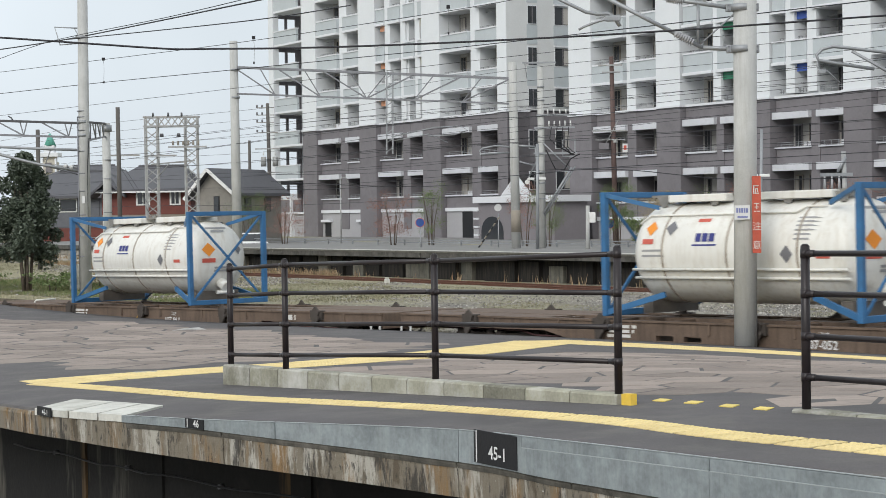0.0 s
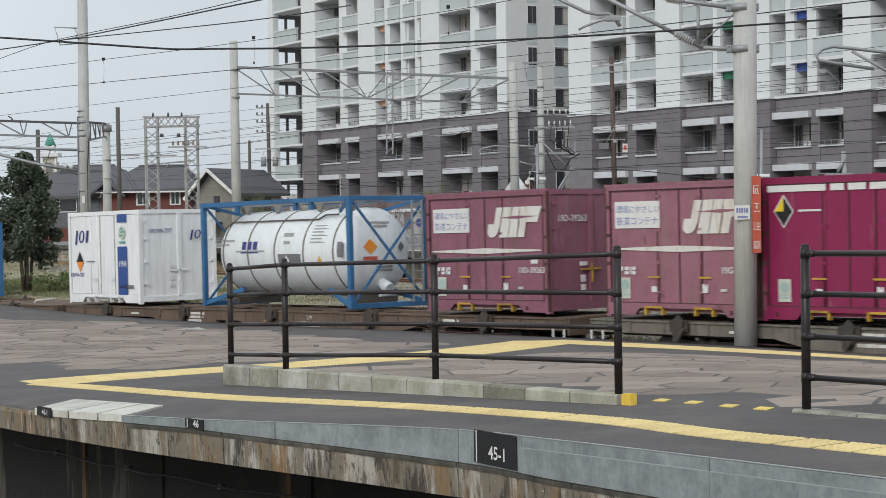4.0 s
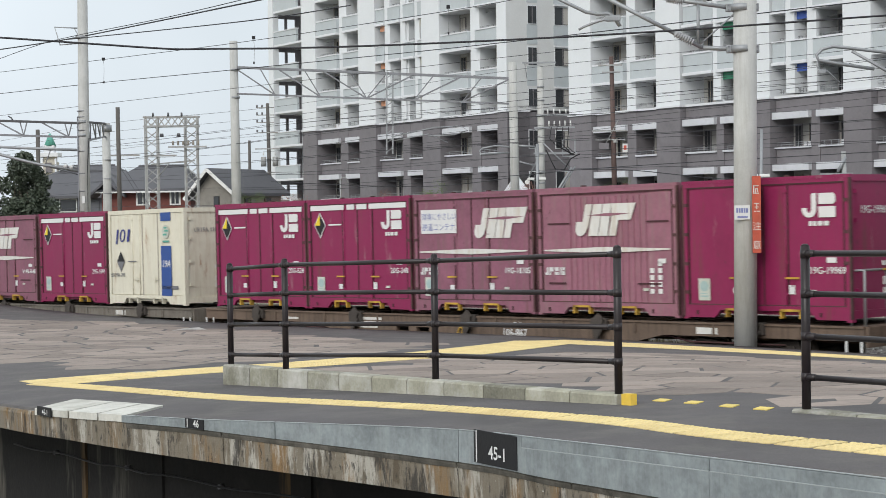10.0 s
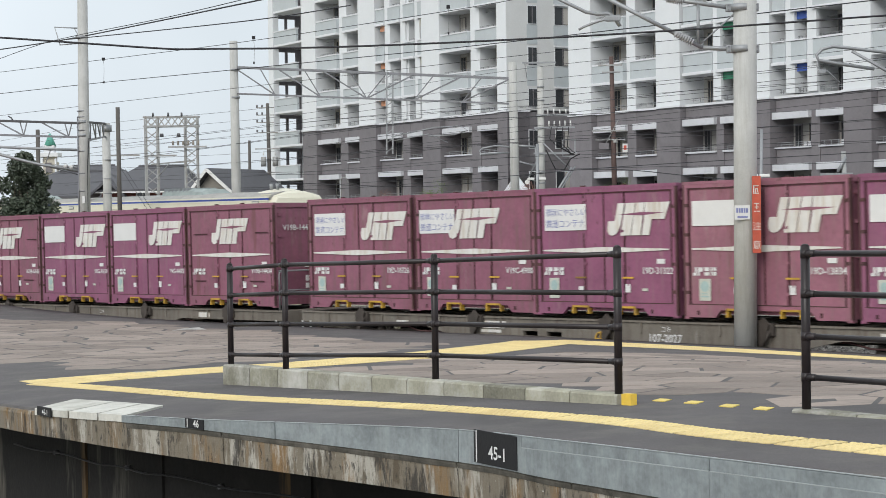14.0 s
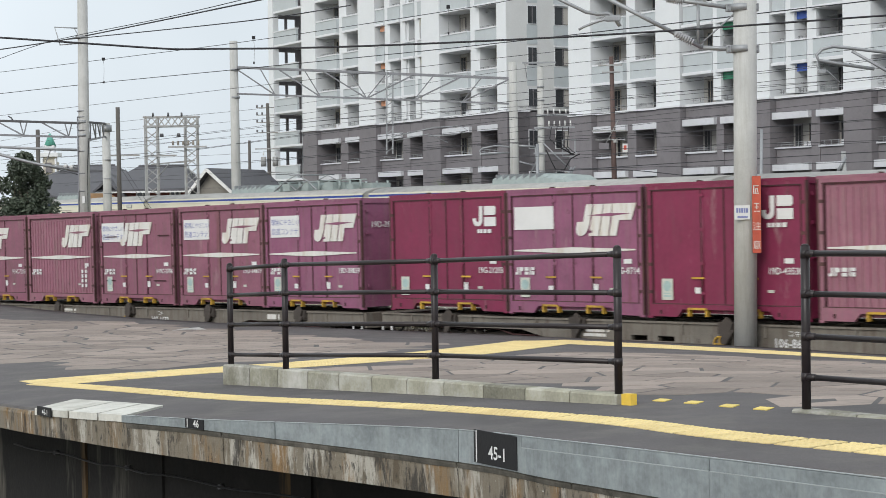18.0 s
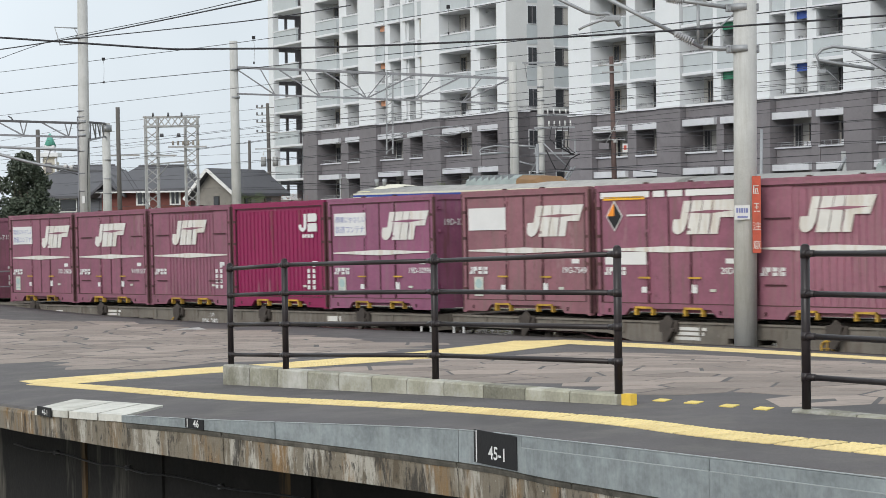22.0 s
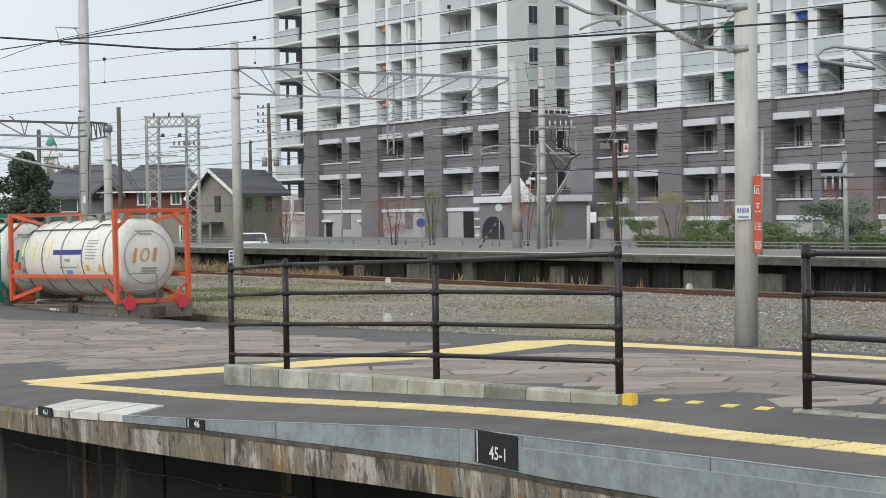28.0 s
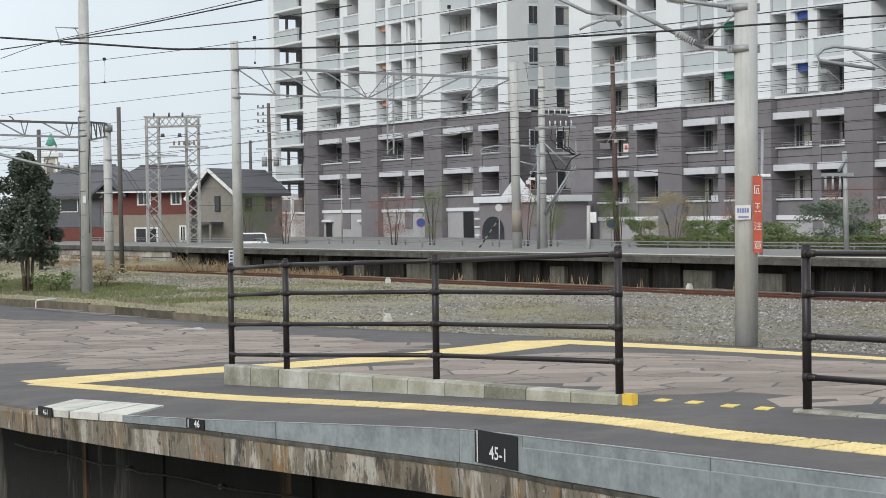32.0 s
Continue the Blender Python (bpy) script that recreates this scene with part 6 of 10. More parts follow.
def rails(name, a, d, nvec, s0, s1, zf, label):
    t = thing(name, label, "railway track", kind="structure")
    for off in (0.0, 1.067):
        bm = bmesh.new()
        prof = [(-0.06, 0.0), (0.06, 0.0), (0.06, 0.02), (0.012, 0.04), (0.012, 0.11), (0.034, 0.12), (0.034, 0.15), (-0.034, 0.15), (-0.034, 0.12), (-0.012, 0.11), (-0.012, 0.04), (-0.06, 0.02)]
        prev = None
        step = 2.0
        k = int((s1 - s0) / step)
        for i in range(k + 1):
            s = s0 + i * step
            ring = [bm.verts.new((a.x + d.x * s + nvec.x * (off + y), a.y + d.y * s + nvec.y * (off + y), zf(s) - 0.15 + z)) for y, z in prof]
            if prev:
                for p in range(len(prof)):
                    q = (p + 1) % len(prof)
                    bm.faces.new((prev[p], prev[q], ring[q], ring[p]))
            prev = ring
        part("rail", bm, rust, t)
    bm = bmesh.new()
    i = 0
    s = s0
    while s < s1:
        o = Vector((a.x + d.x * s, a.y + d.y * s, zf(s) - 0.15))
        m = Matrix((d, nvec, (0, 0, 1))).transposed().to_4x4()
        m.translation = o
        bbox(bm, -0.1, -0.45, -0.12, 0.1, 1.5, 0.0, m)
        s += 0.62
    sl = part("sleeper", bm, bark, t)
    sl["kind"] = "stuff"
    return t


rails("freight_track", TA + TN * 0.69, TD, TN, -110, 90, lambda s: rail_z(s), "railway track in the lowered freight road")
rails("passenger_track", QA + QN * 0.86, QD, QN, -110, 90, lambda s: -0.34, "rusty railway track on gravel beside the far platform")

yk = thing("yard_kerb", "low mossy concrete kerb along the far side of the freight road", "kerb", kind="structure")
for i in range(40):
    s = -62 + i * 1.6
    top = (-0.28 if s < -22 else -0.28 + (s + 22) / 12 * -0.24 if s < -10 else -0.54)
    m = Matrix((TD, TN, (0, 0, 1))).transposed().to_4x4()
    m.translation = (TA.x + TD.x * s + TN.x * 3.26, TA.y + TD.y * s + TN.y * 3.26, 0)
    part("kerb_block", bbox(bmesh.new(), 0.008, -0.04, -1.5, 1.592, 0.16, top - 0.03, m), mossy_kerb, yk)
    part("gutter_slab", bbox(bmesh.new(), 0.004, -0.40, -1.5, 1.596, -0.045, top - 0.27, m), tarmac_far, yk)

# ---- island platform ----
PC = (0.3473, -0.0895, -1.0323, -0.2954, -0.4433, -0.0132, -0.0442, 0.5536, 0.9512, 0.5822)


def plat_z(x, y):
    u = max(-13.5, min(8.0, x)) / 10
    v = (max(7.0, min(53.0, y)) - 25) / 20
    b = (1, u, v, u * u, u * v, v * v, u**3, u * u * v, u * v * v, v**3)
    return sum(p * q for p, q in zip(PC, b))


def curve_at(pts, q):
    """Smooth point along a polyline, q from 0 to 1."""
    n = len(pts) - 1
    t = q * n
    i = min(n - 1, int(t))
    t -= i
    p0, p1, p2, p3 = (Vector(pts[max(0, min(n, j))]) for j in (i - 1, i, i + 1, i + 2))
    return 0.5 * ((2 * p1) + (p2 - p0) * t + (2 * p0 - 5 * p1 + 4 * p2 - p3) * t * t + (3 * p1 - p0 - 3 * p2 + p3) * t**3)


EDGE = [(-12.0, 29.5), (-9.0, 24.8), (-6.0, 20.0), (-4.42, 17.5), (-3.45, 16.05), (-1.98, 14.3), (-0.02, 12.25), (0.75, 11.05), (1.57, 9.62), (2.15, 8.6), (4.3, 4.9), (7.0, 0.2), (10.0, -5.0)]


def far_edge(q):
    s = -42 + q * 84
    return TA.x + TD.x * s - TN.x * 0.45, TA.y + TD.y * s - TN.y * 0.45


def make_platform():
    na, nc = 72, 40
    v, f = [], []
    for i in range(na + 1):
        q = i / na
        e = curve_at(EDGE, q)
        fx, fy = far_edge(q)
        for j in range(nc + 1):
            r = (j / nc) ** 1.5
            x, y = e[0] + (fx - e[0]) * r, e[1] + (fy - e[1]) * r
            v.append((x, y, plat_z(x, y)))
    for i in range(na):
        for j in range(nc):
            a = i * (nc + 1) + j
            f.append((a, a + nc + 1, a + nc + 2, a + 1))
    n0 = len(v)
    # skirts on both edges
    for i in range(na + 1):
        for j, drop in ((0, 0.16), (nc, 0.22)):
            x, y, z = v[i * (nc + 1) + j]
            v.append((x, y, z - drop))
    for i in range(na):
        f.append((i * (nc + 1), n0 + 2 * i, n0 + 2 * i + 2, (i + 1) * (nc + 1)))
        f.append((i * (nc + 1) + nc, (i + 1) * (nc + 1) + nc, n0 + 2 * i + 3, n0 + 2 * i + 1))
    me = bpy.data.meshes.new("platform_surface")
    me.from_pydata(v, [], f)
    me.materials.append(asphalt)
    for p in me.polygons:
        p.use_smooth = True
    return tagged(new("platform_surface", me), "worn dark asphalt island platform surface", "platform", kind="structure")


platform = make_platform()


def edge_frame(q):
    p, p2 = curve_at(EDGE, q), curve_at(EDGE, min(1, q + 0.002))
    d = (p2 - p).normalized()
    return Vector((p[0], p[1])), Vector((d[0], d[1])), Vector((d[1], -d[0]))   # point, along, outwards to the near track


COP_X = (-9.0, -4.42, -3.45, -1.98, -0.02, 0.75, 1.57, 2.15, 7.0)
COP_TOP = (0.30, 0.485, 0.565, 0.64, 0.652, 0.677, 0.726, 0.766, 1.0)
COP_BOT = (0.05, 0.29, 0.345, 0.375, 0.395, 0.441, 0.531, 0.595, 0.85)


def old_z(x):
    """Top of the old coping under the raised edge."""
    return float(np.interp(x, COP_X, COP_TOP))


def cop_bot(x):
    return float(np.interp(x, COP_X, COP_BOT))


def q_at(x):
    a, b = 0.0, 1.0
    for _ in range(40):
        m = (a + b) / 2
        if curve_at(EDGE, m)[0] < x:
            a = m
        else:
            b = m
    return a


def near_edge():
    t = thing("platform_edge", "stained concrete coping with a galvanised raised edge", "platform edge", kind="structure")
    # old coping stones
    qs = [0.10 + i * 0.082 for i in range(11)]
    for a, b in zip(qs[:-1], qs[1:]):
        bm = bmesh.new()
        ring = []
        for q in [a + 0.0002 + (b - a - 0.0004) * k / 12 for k in range(13)]:
            p, d, o = edge_frame(q)
            zt = min(old_z(p.x), plat_z(p.x, p.y) - 0.015)
            if p.x < -2.75:
                zt = plat_z(p.x, p.y) - 0.02
            zb = cop_bot(p.x)
            ring.append([bm.verts.new((p.x + o.x * k, p.y + o.y * k, z)) for k, z in ((-1.15, zt), (0.05, zt), (0.06, zt - 0.03), (0.05, zb), (-1.15, zb))])
        for r0, r1 in zip(ring[:-1], ring[1:]):
            for i in range(5):
                j = (i + 1) % 5
                bm.faces.new((r0[i], r0[j], r1[j], r1[i]))
        bm.faces.new(ring[0][::-1])
        bm.faces.new(ring[-1])
        part("coping_stone", bm, old_concrete, t)
        bm = bmesh.new()
        ring = []
        for q in [a + 0.0002 + (b - a - 0.0004) * k / 12 for k in range(13)]:
            p, d, o = edge_frame(q)
            if p.x < -2.75:
                continue
            zt = min(old_z(p.x), plat_z(p.x, p.y) - 0.015)
            hh = 0.05 + 0.008 * noise.noise((p.x * 3, p.y * 3, 1))
            ring.append([bm.verts.new((p.x + o.x * k, p.y + o.y * k, z)) for k, z in ((0.03, zt + 0.004), (0.066, zt + 0.004), (0.070, zt - hh * 0.5), (0.064, zt - hh), (0.03, zt - hh))])
        for r0, r1 in zip(ring[:-1], ring[1:]):
            for i in range(5):
                j = (i + 1) % 5
                bm.faces.new((r0[i], r0[j], r1[j], r1[i]))
        if ring:
            part("mortar_band", bm, moss_band, t, "dark mossy mortar band")
        else:
            bm.free()
    # supporting wall below, set back under the overhang, whose shade is in its colour
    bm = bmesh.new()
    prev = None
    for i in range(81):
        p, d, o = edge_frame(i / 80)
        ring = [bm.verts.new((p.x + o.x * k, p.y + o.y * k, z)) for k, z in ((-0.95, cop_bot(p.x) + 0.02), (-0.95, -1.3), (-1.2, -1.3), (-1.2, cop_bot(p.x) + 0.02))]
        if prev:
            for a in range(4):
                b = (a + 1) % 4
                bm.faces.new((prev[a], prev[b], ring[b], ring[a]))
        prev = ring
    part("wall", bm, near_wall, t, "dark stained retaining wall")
    run = []
    for i in range(60):
        p, d, o = edge_frame(0.18 + i * 0.009)
        run.append((p.x - o.x * 0.905, p.y - o.y * 0.905, cop_bot(p.x) - 0.42 - 0.012 * math.sin(i * 0.9)))
        if i % 9 == 4:
            part("cable_clip", tube(bmesh.new(), (p.x - o.x * 0.95, p.y - o.y * 0.95, run[-1][2]), (p.x - o.x * 0.90, p.y - o.y * 0.90, run[-1][2]), 0.026, n=10), truss_dark, t)
    part("cable", line(bmesh.new(), run, 0.010), black, t)
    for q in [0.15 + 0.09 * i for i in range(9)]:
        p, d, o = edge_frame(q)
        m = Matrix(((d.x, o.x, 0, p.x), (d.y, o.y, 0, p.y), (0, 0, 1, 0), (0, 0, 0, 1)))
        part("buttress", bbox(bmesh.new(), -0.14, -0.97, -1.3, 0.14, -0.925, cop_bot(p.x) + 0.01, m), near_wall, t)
    # galvanised sheet of the raised part
    bounds = [q_at(x) for x in (-2.72, -1.25, 0.15, 0.56, 1.52, 2.6, 3.9, 5.5)]
    for a, b in zip(bounds[:-1], bounds[1:]):
        bm = bmesh.new()
        prev = None
        for i in range(9):
            q = a + 0.00015 + (b - a - 0.0003) * i / 8
            p, d, o = edge_frame(q)
            zt = plat_z(p.x, p.y) + 0.012
            zb = min(old_z(p.x) - 0.005, zt - 0.03)
            ring = [bm.verts.new((p.x + o.x * k, p.y + o.y * k, z)) for k, z in ((0.055, zt), (0.075, zt), (0.08, zt - 0.01), (0.08, zb), (0.07, zb), (0.07, zt - 0.02), (0.055, zt - 0.015))]
            if prev:
                for k in range(7):
                    j = (k + 1) % 7
                    bm.faces.new((prev[k], prev[j], ring[j], ring[k]))
            else:
                bm.faces.new(ring[::-1])
            prev = ring
        bm.faces.new(prev)
        part("edge_sheet", bm, galv, t)
        for name, lo, hi, out, m in (("sheet_lip", -0.001, 0.004, 0.084, bright_edge), ("lap_line", -0.078, -0.073, 0.086, bright_edge), ("lap_sheet", -0.5, -0.078, 0.085, galv)):
            if name != "sheet_lip" and edge_frame(a)[0].x < 0.5:
                continue
            bm = bmesh.new()
            prev = None
            for i in range(9):
                p, d, o = edge_frame(a + 0.00015 + (b - a - 0.0003) * i / 8)
                zt = plat_z(p.x, p.y) + 0.012
                z0 = max(zt + lo, min(old_z(p.x) - 0.005, zt - 0.03))
                ring = [bm.verts.new((p.x + o.x * k, p.y + o.y * k, z)) for k, z in ((0.070, zt + hi), (out, zt + hi), (out, z0), (0.070, z0))]
                if prev:
                    for k in range(4):
                        j = (k + 1) % 4
                        bm.faces.new((prev[k], prev[j], ring[j], ring[k]))
                prev = ring
            part(name, bm, m, t)
    # white painted slab at the foot of the ramp
    for xa, xb, (x2, y2), (x3, y3) in ((-3.78, -3.35, (-3.12, 16.56), (-3.62, 17.2)), (-3.33, -3.00, (-2.78, 16.10), (-3.10, 16.53)), (-2.98, -2.68, (-2.52, 15.72), (-2.76, 16.07))):
        bm = bmesh.new()
        ends = []
        for x in (xa, xb):
            p, d, o = edge_frame(q_at(x))
            ends.append((p.x + o.x * 0.075, p.y + o.y * 0.075))
        lo = []
        hi = []
        for x, y in (*ends, (x2, y2), (x3, y3)):
            z = plat_z(x, y)
            hi.append(bm.verts.new((x, y, z + 0.02)))
            lo.append(bm.verts.new((x, y, z - 0.042)))
        bm.faces.new(hi)
        bm.faces.new(lo[::-1])
        for i in range(4):
            j = (i + 1) % 4
            bm.faces.new((hi[i], lo[i], lo[j], hi[j]))
        bmesh.ops.recalc_face_normals(bm, faces=bm.faces)
        part("edge_slab", bm, slab_paint, t, "white painted edge slab")


near_edge()


def sign_plate(q0, q1, z_off, h, text, size, label):
    p, d, o = edge_frame((q0 + q1) / 2)
    z = plat_z(p.x, p.y)
    w = (edge_frame(q1)[0] - edge_frame(q0)[0]).length
    m = Matrix(((d.x, -o.x, 0, p.x + o.x * 0.088), (d.y, -o.y, 0, p.y + o.y * 0.088), (0, 0, 1, z + z_off), (0, 0, 0, 1)))
    t = thing("position_sign", label, "sign", "stopping position signs", at=m)
    part("plate", box(-w / 2, -0.004, -h, w / 2, 0.008, 0.0), black, t)
    lettering("number", text, size, mark_white, t, 0.035, -0.008, -h * (0.80 if h > 0.15 else 0.82), "CENTER")
    if text != "46-1":
        part("edge_line", box(-w / 2 + 0.03, -0.007, -h + 0.004, -w / 2 + 0.04, -0.004, -0.006), mark_white, t)
    return t


sign_plate(q_at(0.25), q_at(0.525), 0.014, 0.222, "45-1", 0.122, "black platform edge sign with white number 45-1")
sign_plate(q_at(-2.05), q_at(-1.88), 0.014, 0.078, "46", 0.082, "small black platform edge sign with number 46")
sign_plate(q_at(-3.72), q_at(-3.54), 0.040, 0.085, "46-1", 0.072, "small black platform edge sign with number 46-1")


def tile_mesh():
    def make():
        bm = bmesh.new()
        bbox(bm, -0.1495, -0.148, -0.02, 0.1495, 0.148, 0.006)
        for i in range(5):
            for j in range(5):
                x, y = -0.118 + i * 0.059, -0.118 + j * 0.059
                lo = [bm.verts.new((x + a * 0.018, y + b * 0.018, 0.006)) for a, b in ((-1, -1), (1, -1), (1, 1), (-1, 1))]
                hi = [bm.verts.new((x + a * 0.010, y + b * 0.010, 0.012)) for a, b in ((-1, -1), (1, -1), (1, 1), (-1, 1))]
                bm.faces.new(hi)
                for k in range(4):
                    bm.faces.new((lo[k], lo[(k + 1) % 4], hi[(k + 1) % 4], hi[k]))
        return bm
    return make


def bar_mesh():
    return box(-0.148, -0.05, -0.02, 0.148, 0.05, 0.007)


def tactile(pts, label, side=1, rows=1, bar=True):
    """Warning tiles along a smooth line, with the narrow inner bar beside them."""
    t = thing("tactile_line", label, "tactile paving", kind="structure")
    dense = [curve_at(pts, i / 400) for i in range(401)]
    acc, nxt = 0.0, 0.0
    for a, b in zip(dense[:-1], dense[1:]):
        acc += (Vector(b) - Vector(a)).length
        if acc >= nxt:
            d = (Vector(b) - Vector(a)).normalized()
            x, y = b[0], b[1]
            z = plat_z(x, y)
            e = 0.2
            gx = (plat_z(x + d[0] * e, y + d[1] * e) - plat_z(x - d[0] * e, y - d[1] * e)) / (2 * e)
            gy = (plat_z(x - d[1] * e, y + d[0] * e) - plat_z(x + d[1] * e, y - d[0] * e)) / (2 * e)
            ax = Vector((d[0], d[1], gx)).normalized()
            ay = Vector((-d[1], d[0], gy)).normalized()
            az = ax.cross(ay).normalized()
            m = Matrix((ax, ay, az)).transposed().to_4x4()
            m.translation = (x, y, z - 0.001)
            for k in range(rows):
                sp("tile", "tactile_tile", tile_mesh(), yellow, t, at=m @ Matrix.Translation((0, side * (0.3 * k - 0.15 * (rows - 1)), 0)))
            if bar:
                sp("tile", "tactile_bar", bar_mesh, yellow, t, at=m @ Matrix.Translation((0, side * (0.05 + 0.15 * rows), 0)))
            nxt = acc + 0.3
    return t


tactile([(-4.58, 20.05), (-3.45, 18.45), (-2.06, 16.40), (-0.97, 15.04), (-0.10, 13.92), (1.09, 12.13), (1.68, 10.86), (2.33, 9.70), (4.48, 5.93), (6.88, 1.73)], "yellow tactile warning line along the raised platform edge", bar=False)
tactile([(-4.58, 20.2), (-3.3, 20.85), (-2.0, 21.65), (-1.0, 22.95), (-0.02, 25.1), (1.0, 29.0), (1.95, 32.4)], "worn yellow tactile warning line across the platform", 1, 4)
tactile([(1.89, 32.6), (2.90, 31.3), (4.62, 29.05), (6.55, 26.5), (10.6, 21.6)], "yellow tactile warning line along the freight side", -1, 4)


# ---- kerb and fence ----
def kerb_run(a, b, za, zb, ta, tb, n, label):
    t = thing("kerb", label, "kerb")
    a, b = Vector(a), Vector(b)
    d = (b - a).normalized()
    o = Vector((-d.y, d.x))
    L_ = (b - a).length
    for i in range(n):
        q0, q1 = i / n, (i + 1) / n
        bm = bmesh.new()
        ring = []
        for q in (q0 + 0.006 / L_, q1 - 0.006 / L_):
            p = a + (b - a) * q
            zb_, zt = za + (zb - za) * q - 0.12, ta + (tb - ta) * q
            ring.append([bm.verts.new((p.x + o.x * k, p.y + o.y * k, z)) for k, z in ((0, zb_), (0, zt - 0.015), (0.015, zt), (0.15, zt), (0.165, zt - 0.015), (0.165, zb_))])
        for k in range(6):
            j = (k + 1) % 6
            bm.faces.new((ring[0][k], ring[0][j], ring[1][j], ring[1][k]))
        bm.faces.new(ring[0][::-1])
        bm.faces.new(ring[1])
        part("kerb_block", bm, kerb_m, t)
    return t


K1 = kerb_run((-2.30, 18.24), (1.30, 13.30), 0.55, 0.92, 0.815, 0.962, 11, "weathered grey concrete kerb blocks under the fence")
K2 = kerb_run((2.36, 12.0), (5.2, 7.2), 0.93, 1.04, 0.985, 1.10, 9, "grey concrete kerb blocks under the fence")


def fence(posts, label):
    """Posts: place, foot, top, and the heights of the four rails as shares of the post."""
    t = thing("fence", label, "fence", "platform fences")
    for x, y, zb, zt, shares in posts:
        bm = tube(bmesh.new(), (x, y, zb - 0.02), (x, y, zt), 0.031, n=14)
        tube(bm, (x, y, zt), (x, y, zt + 0.015), 0.031, 0.015, n=14)
        for q in shares:
            z = zb + (zt - zb) * q
            tube(bm, (x, y, z - 0.030), (x, y, z + 0.030), 0.0335, n=14)
        part("post", bm, steel_paint, t)
    for k in range(4):
        for a, b in zip(posts[:-1], posts[1:]):
            pa = Vector((a[0], a[1], a[2] + (a[3] - a[2]) * a[4][k]))
            pb = Vector((b[0], b[1], b[2] + (b[3] - b[2]) * b[4][k]))
            d = (pb - pa).normalized()
            bm = tube(bmesh.new(), pa, pb, 0.0205, n=12)
            for end, inner in ((pa, pa + d * 0.10), (pb, pb - d * 0.10)):
                tube(bm, end, inner, 0.030, 0.0215, n=12)
            part("rail", bm, steel_paint, t)
    return t


fence([(-2.22, 18.30, 0.815, 1.85, (0.955, 0.69, 0.395, 0.095)), (-1.56, 17.30, 0.845, 1.915, (0.955, 0.695, 0.41, 0.125)), (-0.08, 15.40, 0.905, 1.985, (0.955, 0.705, 0.445, 0.19)), (1.32, 13.37, 0.96, 2.075, (0.955, 0.69, 0.456, 0.22))],
      "dark brown steel tube fence with four rails on a kerb")
fence([(2.455, 11.95, 0.963, 2.095, (0.955, 0.714, 0.459, 0.214)), (3.50, 10.2, 1.01, 2.12, (0.955, 0.715, 0.46, 0.22)), (4.55, 8.42, 1.05, 2.15, (0.955, 0.715, 0.46, 0.22))], "dark brown steel tube fence with four rails")

bm = bmesh.new()
pts = [(1.33, 13.27), (1.39, 13.18), (1.44, 13.21), (1.38, 13.32)]
lo, hi = [], []
for x, y in pts:
    z = plat_z(x, y)
    lo.append(bm.verts.new((x, y, z - 0.01)))
    hi.append(bm.verts.new((x, y, z + 0.085)))
bm.faces.new(hi)
for i in range(4):
    bm.faces.new((lo[i], lo[(i + 1) % 4], hi[(i + 1) % 4], hi[i]))
solid("kerb_end", bm, kerb_yellow, "yellow painted kerb end block", "kerb end")


def bmesh_patch(pts):
    bm = bmesh.new()
    hi = [bm.verts.new((x, y, plat_z(x, y) + 0.007)) for x, y in pts]
    lo = [bm.verts.new((x, y, plat_z(x, y) - 0.01)) for x, y in pts]
    bm.faces.new(hi)
    for i in range(len(pts)):
        j = (i + 1) % len(pts)
        bm.faces.new((hi[i], lo[i], lo[j], hi[j]))
    return bm


def flat_patch(name, pts, m, label, lift=0.006, thick=0.02, cat="paint mark", parent=None):
    bm = bmesh.new()
    hi = [bm.verts.new((x, y, plat_z(x, y) + lift)) for x, y in pts]
    lo = [bm.verts.new((x, y, plat_z(x, y) + lift - thick)) for x, y in pts]
    bm.faces.new(hi)
    k = len(pts)
    for i in range(k):
        j = (i + 1) % k
        bm.faces.new((hi[i], lo[i], lo[j], hi[j]))
    if parent is not None:
        return part(name, bm, m, parent)
    return solid(name, bm, m, label, cat, "yellow dashes between the fences")


for x, y in ((1.63, 13.45), (1.825, 13.11), (2.02, 12.67), (2.205, 12.315)):
    dx, dy = 0.52 * 0.075, -0.85 * 0.075
    flat_patch("paint_dash", [(x - dx, y - dy), (x + dx, y + dy), (x + dx * 0.9 + 0.085, y + dy * 0.9 + 0.17), (x - dx * 1.1 + 0.085, y - dy * 1.1 + 0.17)], yellow_paint, "short yellow painted dash on the asphalt")

for pts in ([(-3.77, 21.1), (-3.47, 21.2), (-3.52, 21.5), (-3.66, 21.42), (-3.78, 21.45)], [(-6.08, 39.3), (-5.7, 39.8), (-5.39, 39.8), (-5.71, 41.0), (-6.0, 40.3)]):
    solid("paint_remnant", bmesh_patch(pts), worn_white, "worn white paint remnant on the platform", "paint mark", "worn paint remnants")

# ---- poles, wires and masts ----
def pole(name, base, top, r0, r1, label, m=None, cat="pole", group="railway poles"):
    t = thing(name, label, cat, group, at=Matrix.Translation(base))
    b = Vector(base)
    part("shaft", tube(bmesh.new(), (0, 0, -0.3), Vector(top) - b, r0, r1, n=20), m or pole_concrete, t)
    return t


def collar(t, z, r, m=None, h=0.10):
    part("collar", tube(bmesh.new(), (0, 0, z), (0, 0, z + h), r, n=18), m or steel, t)


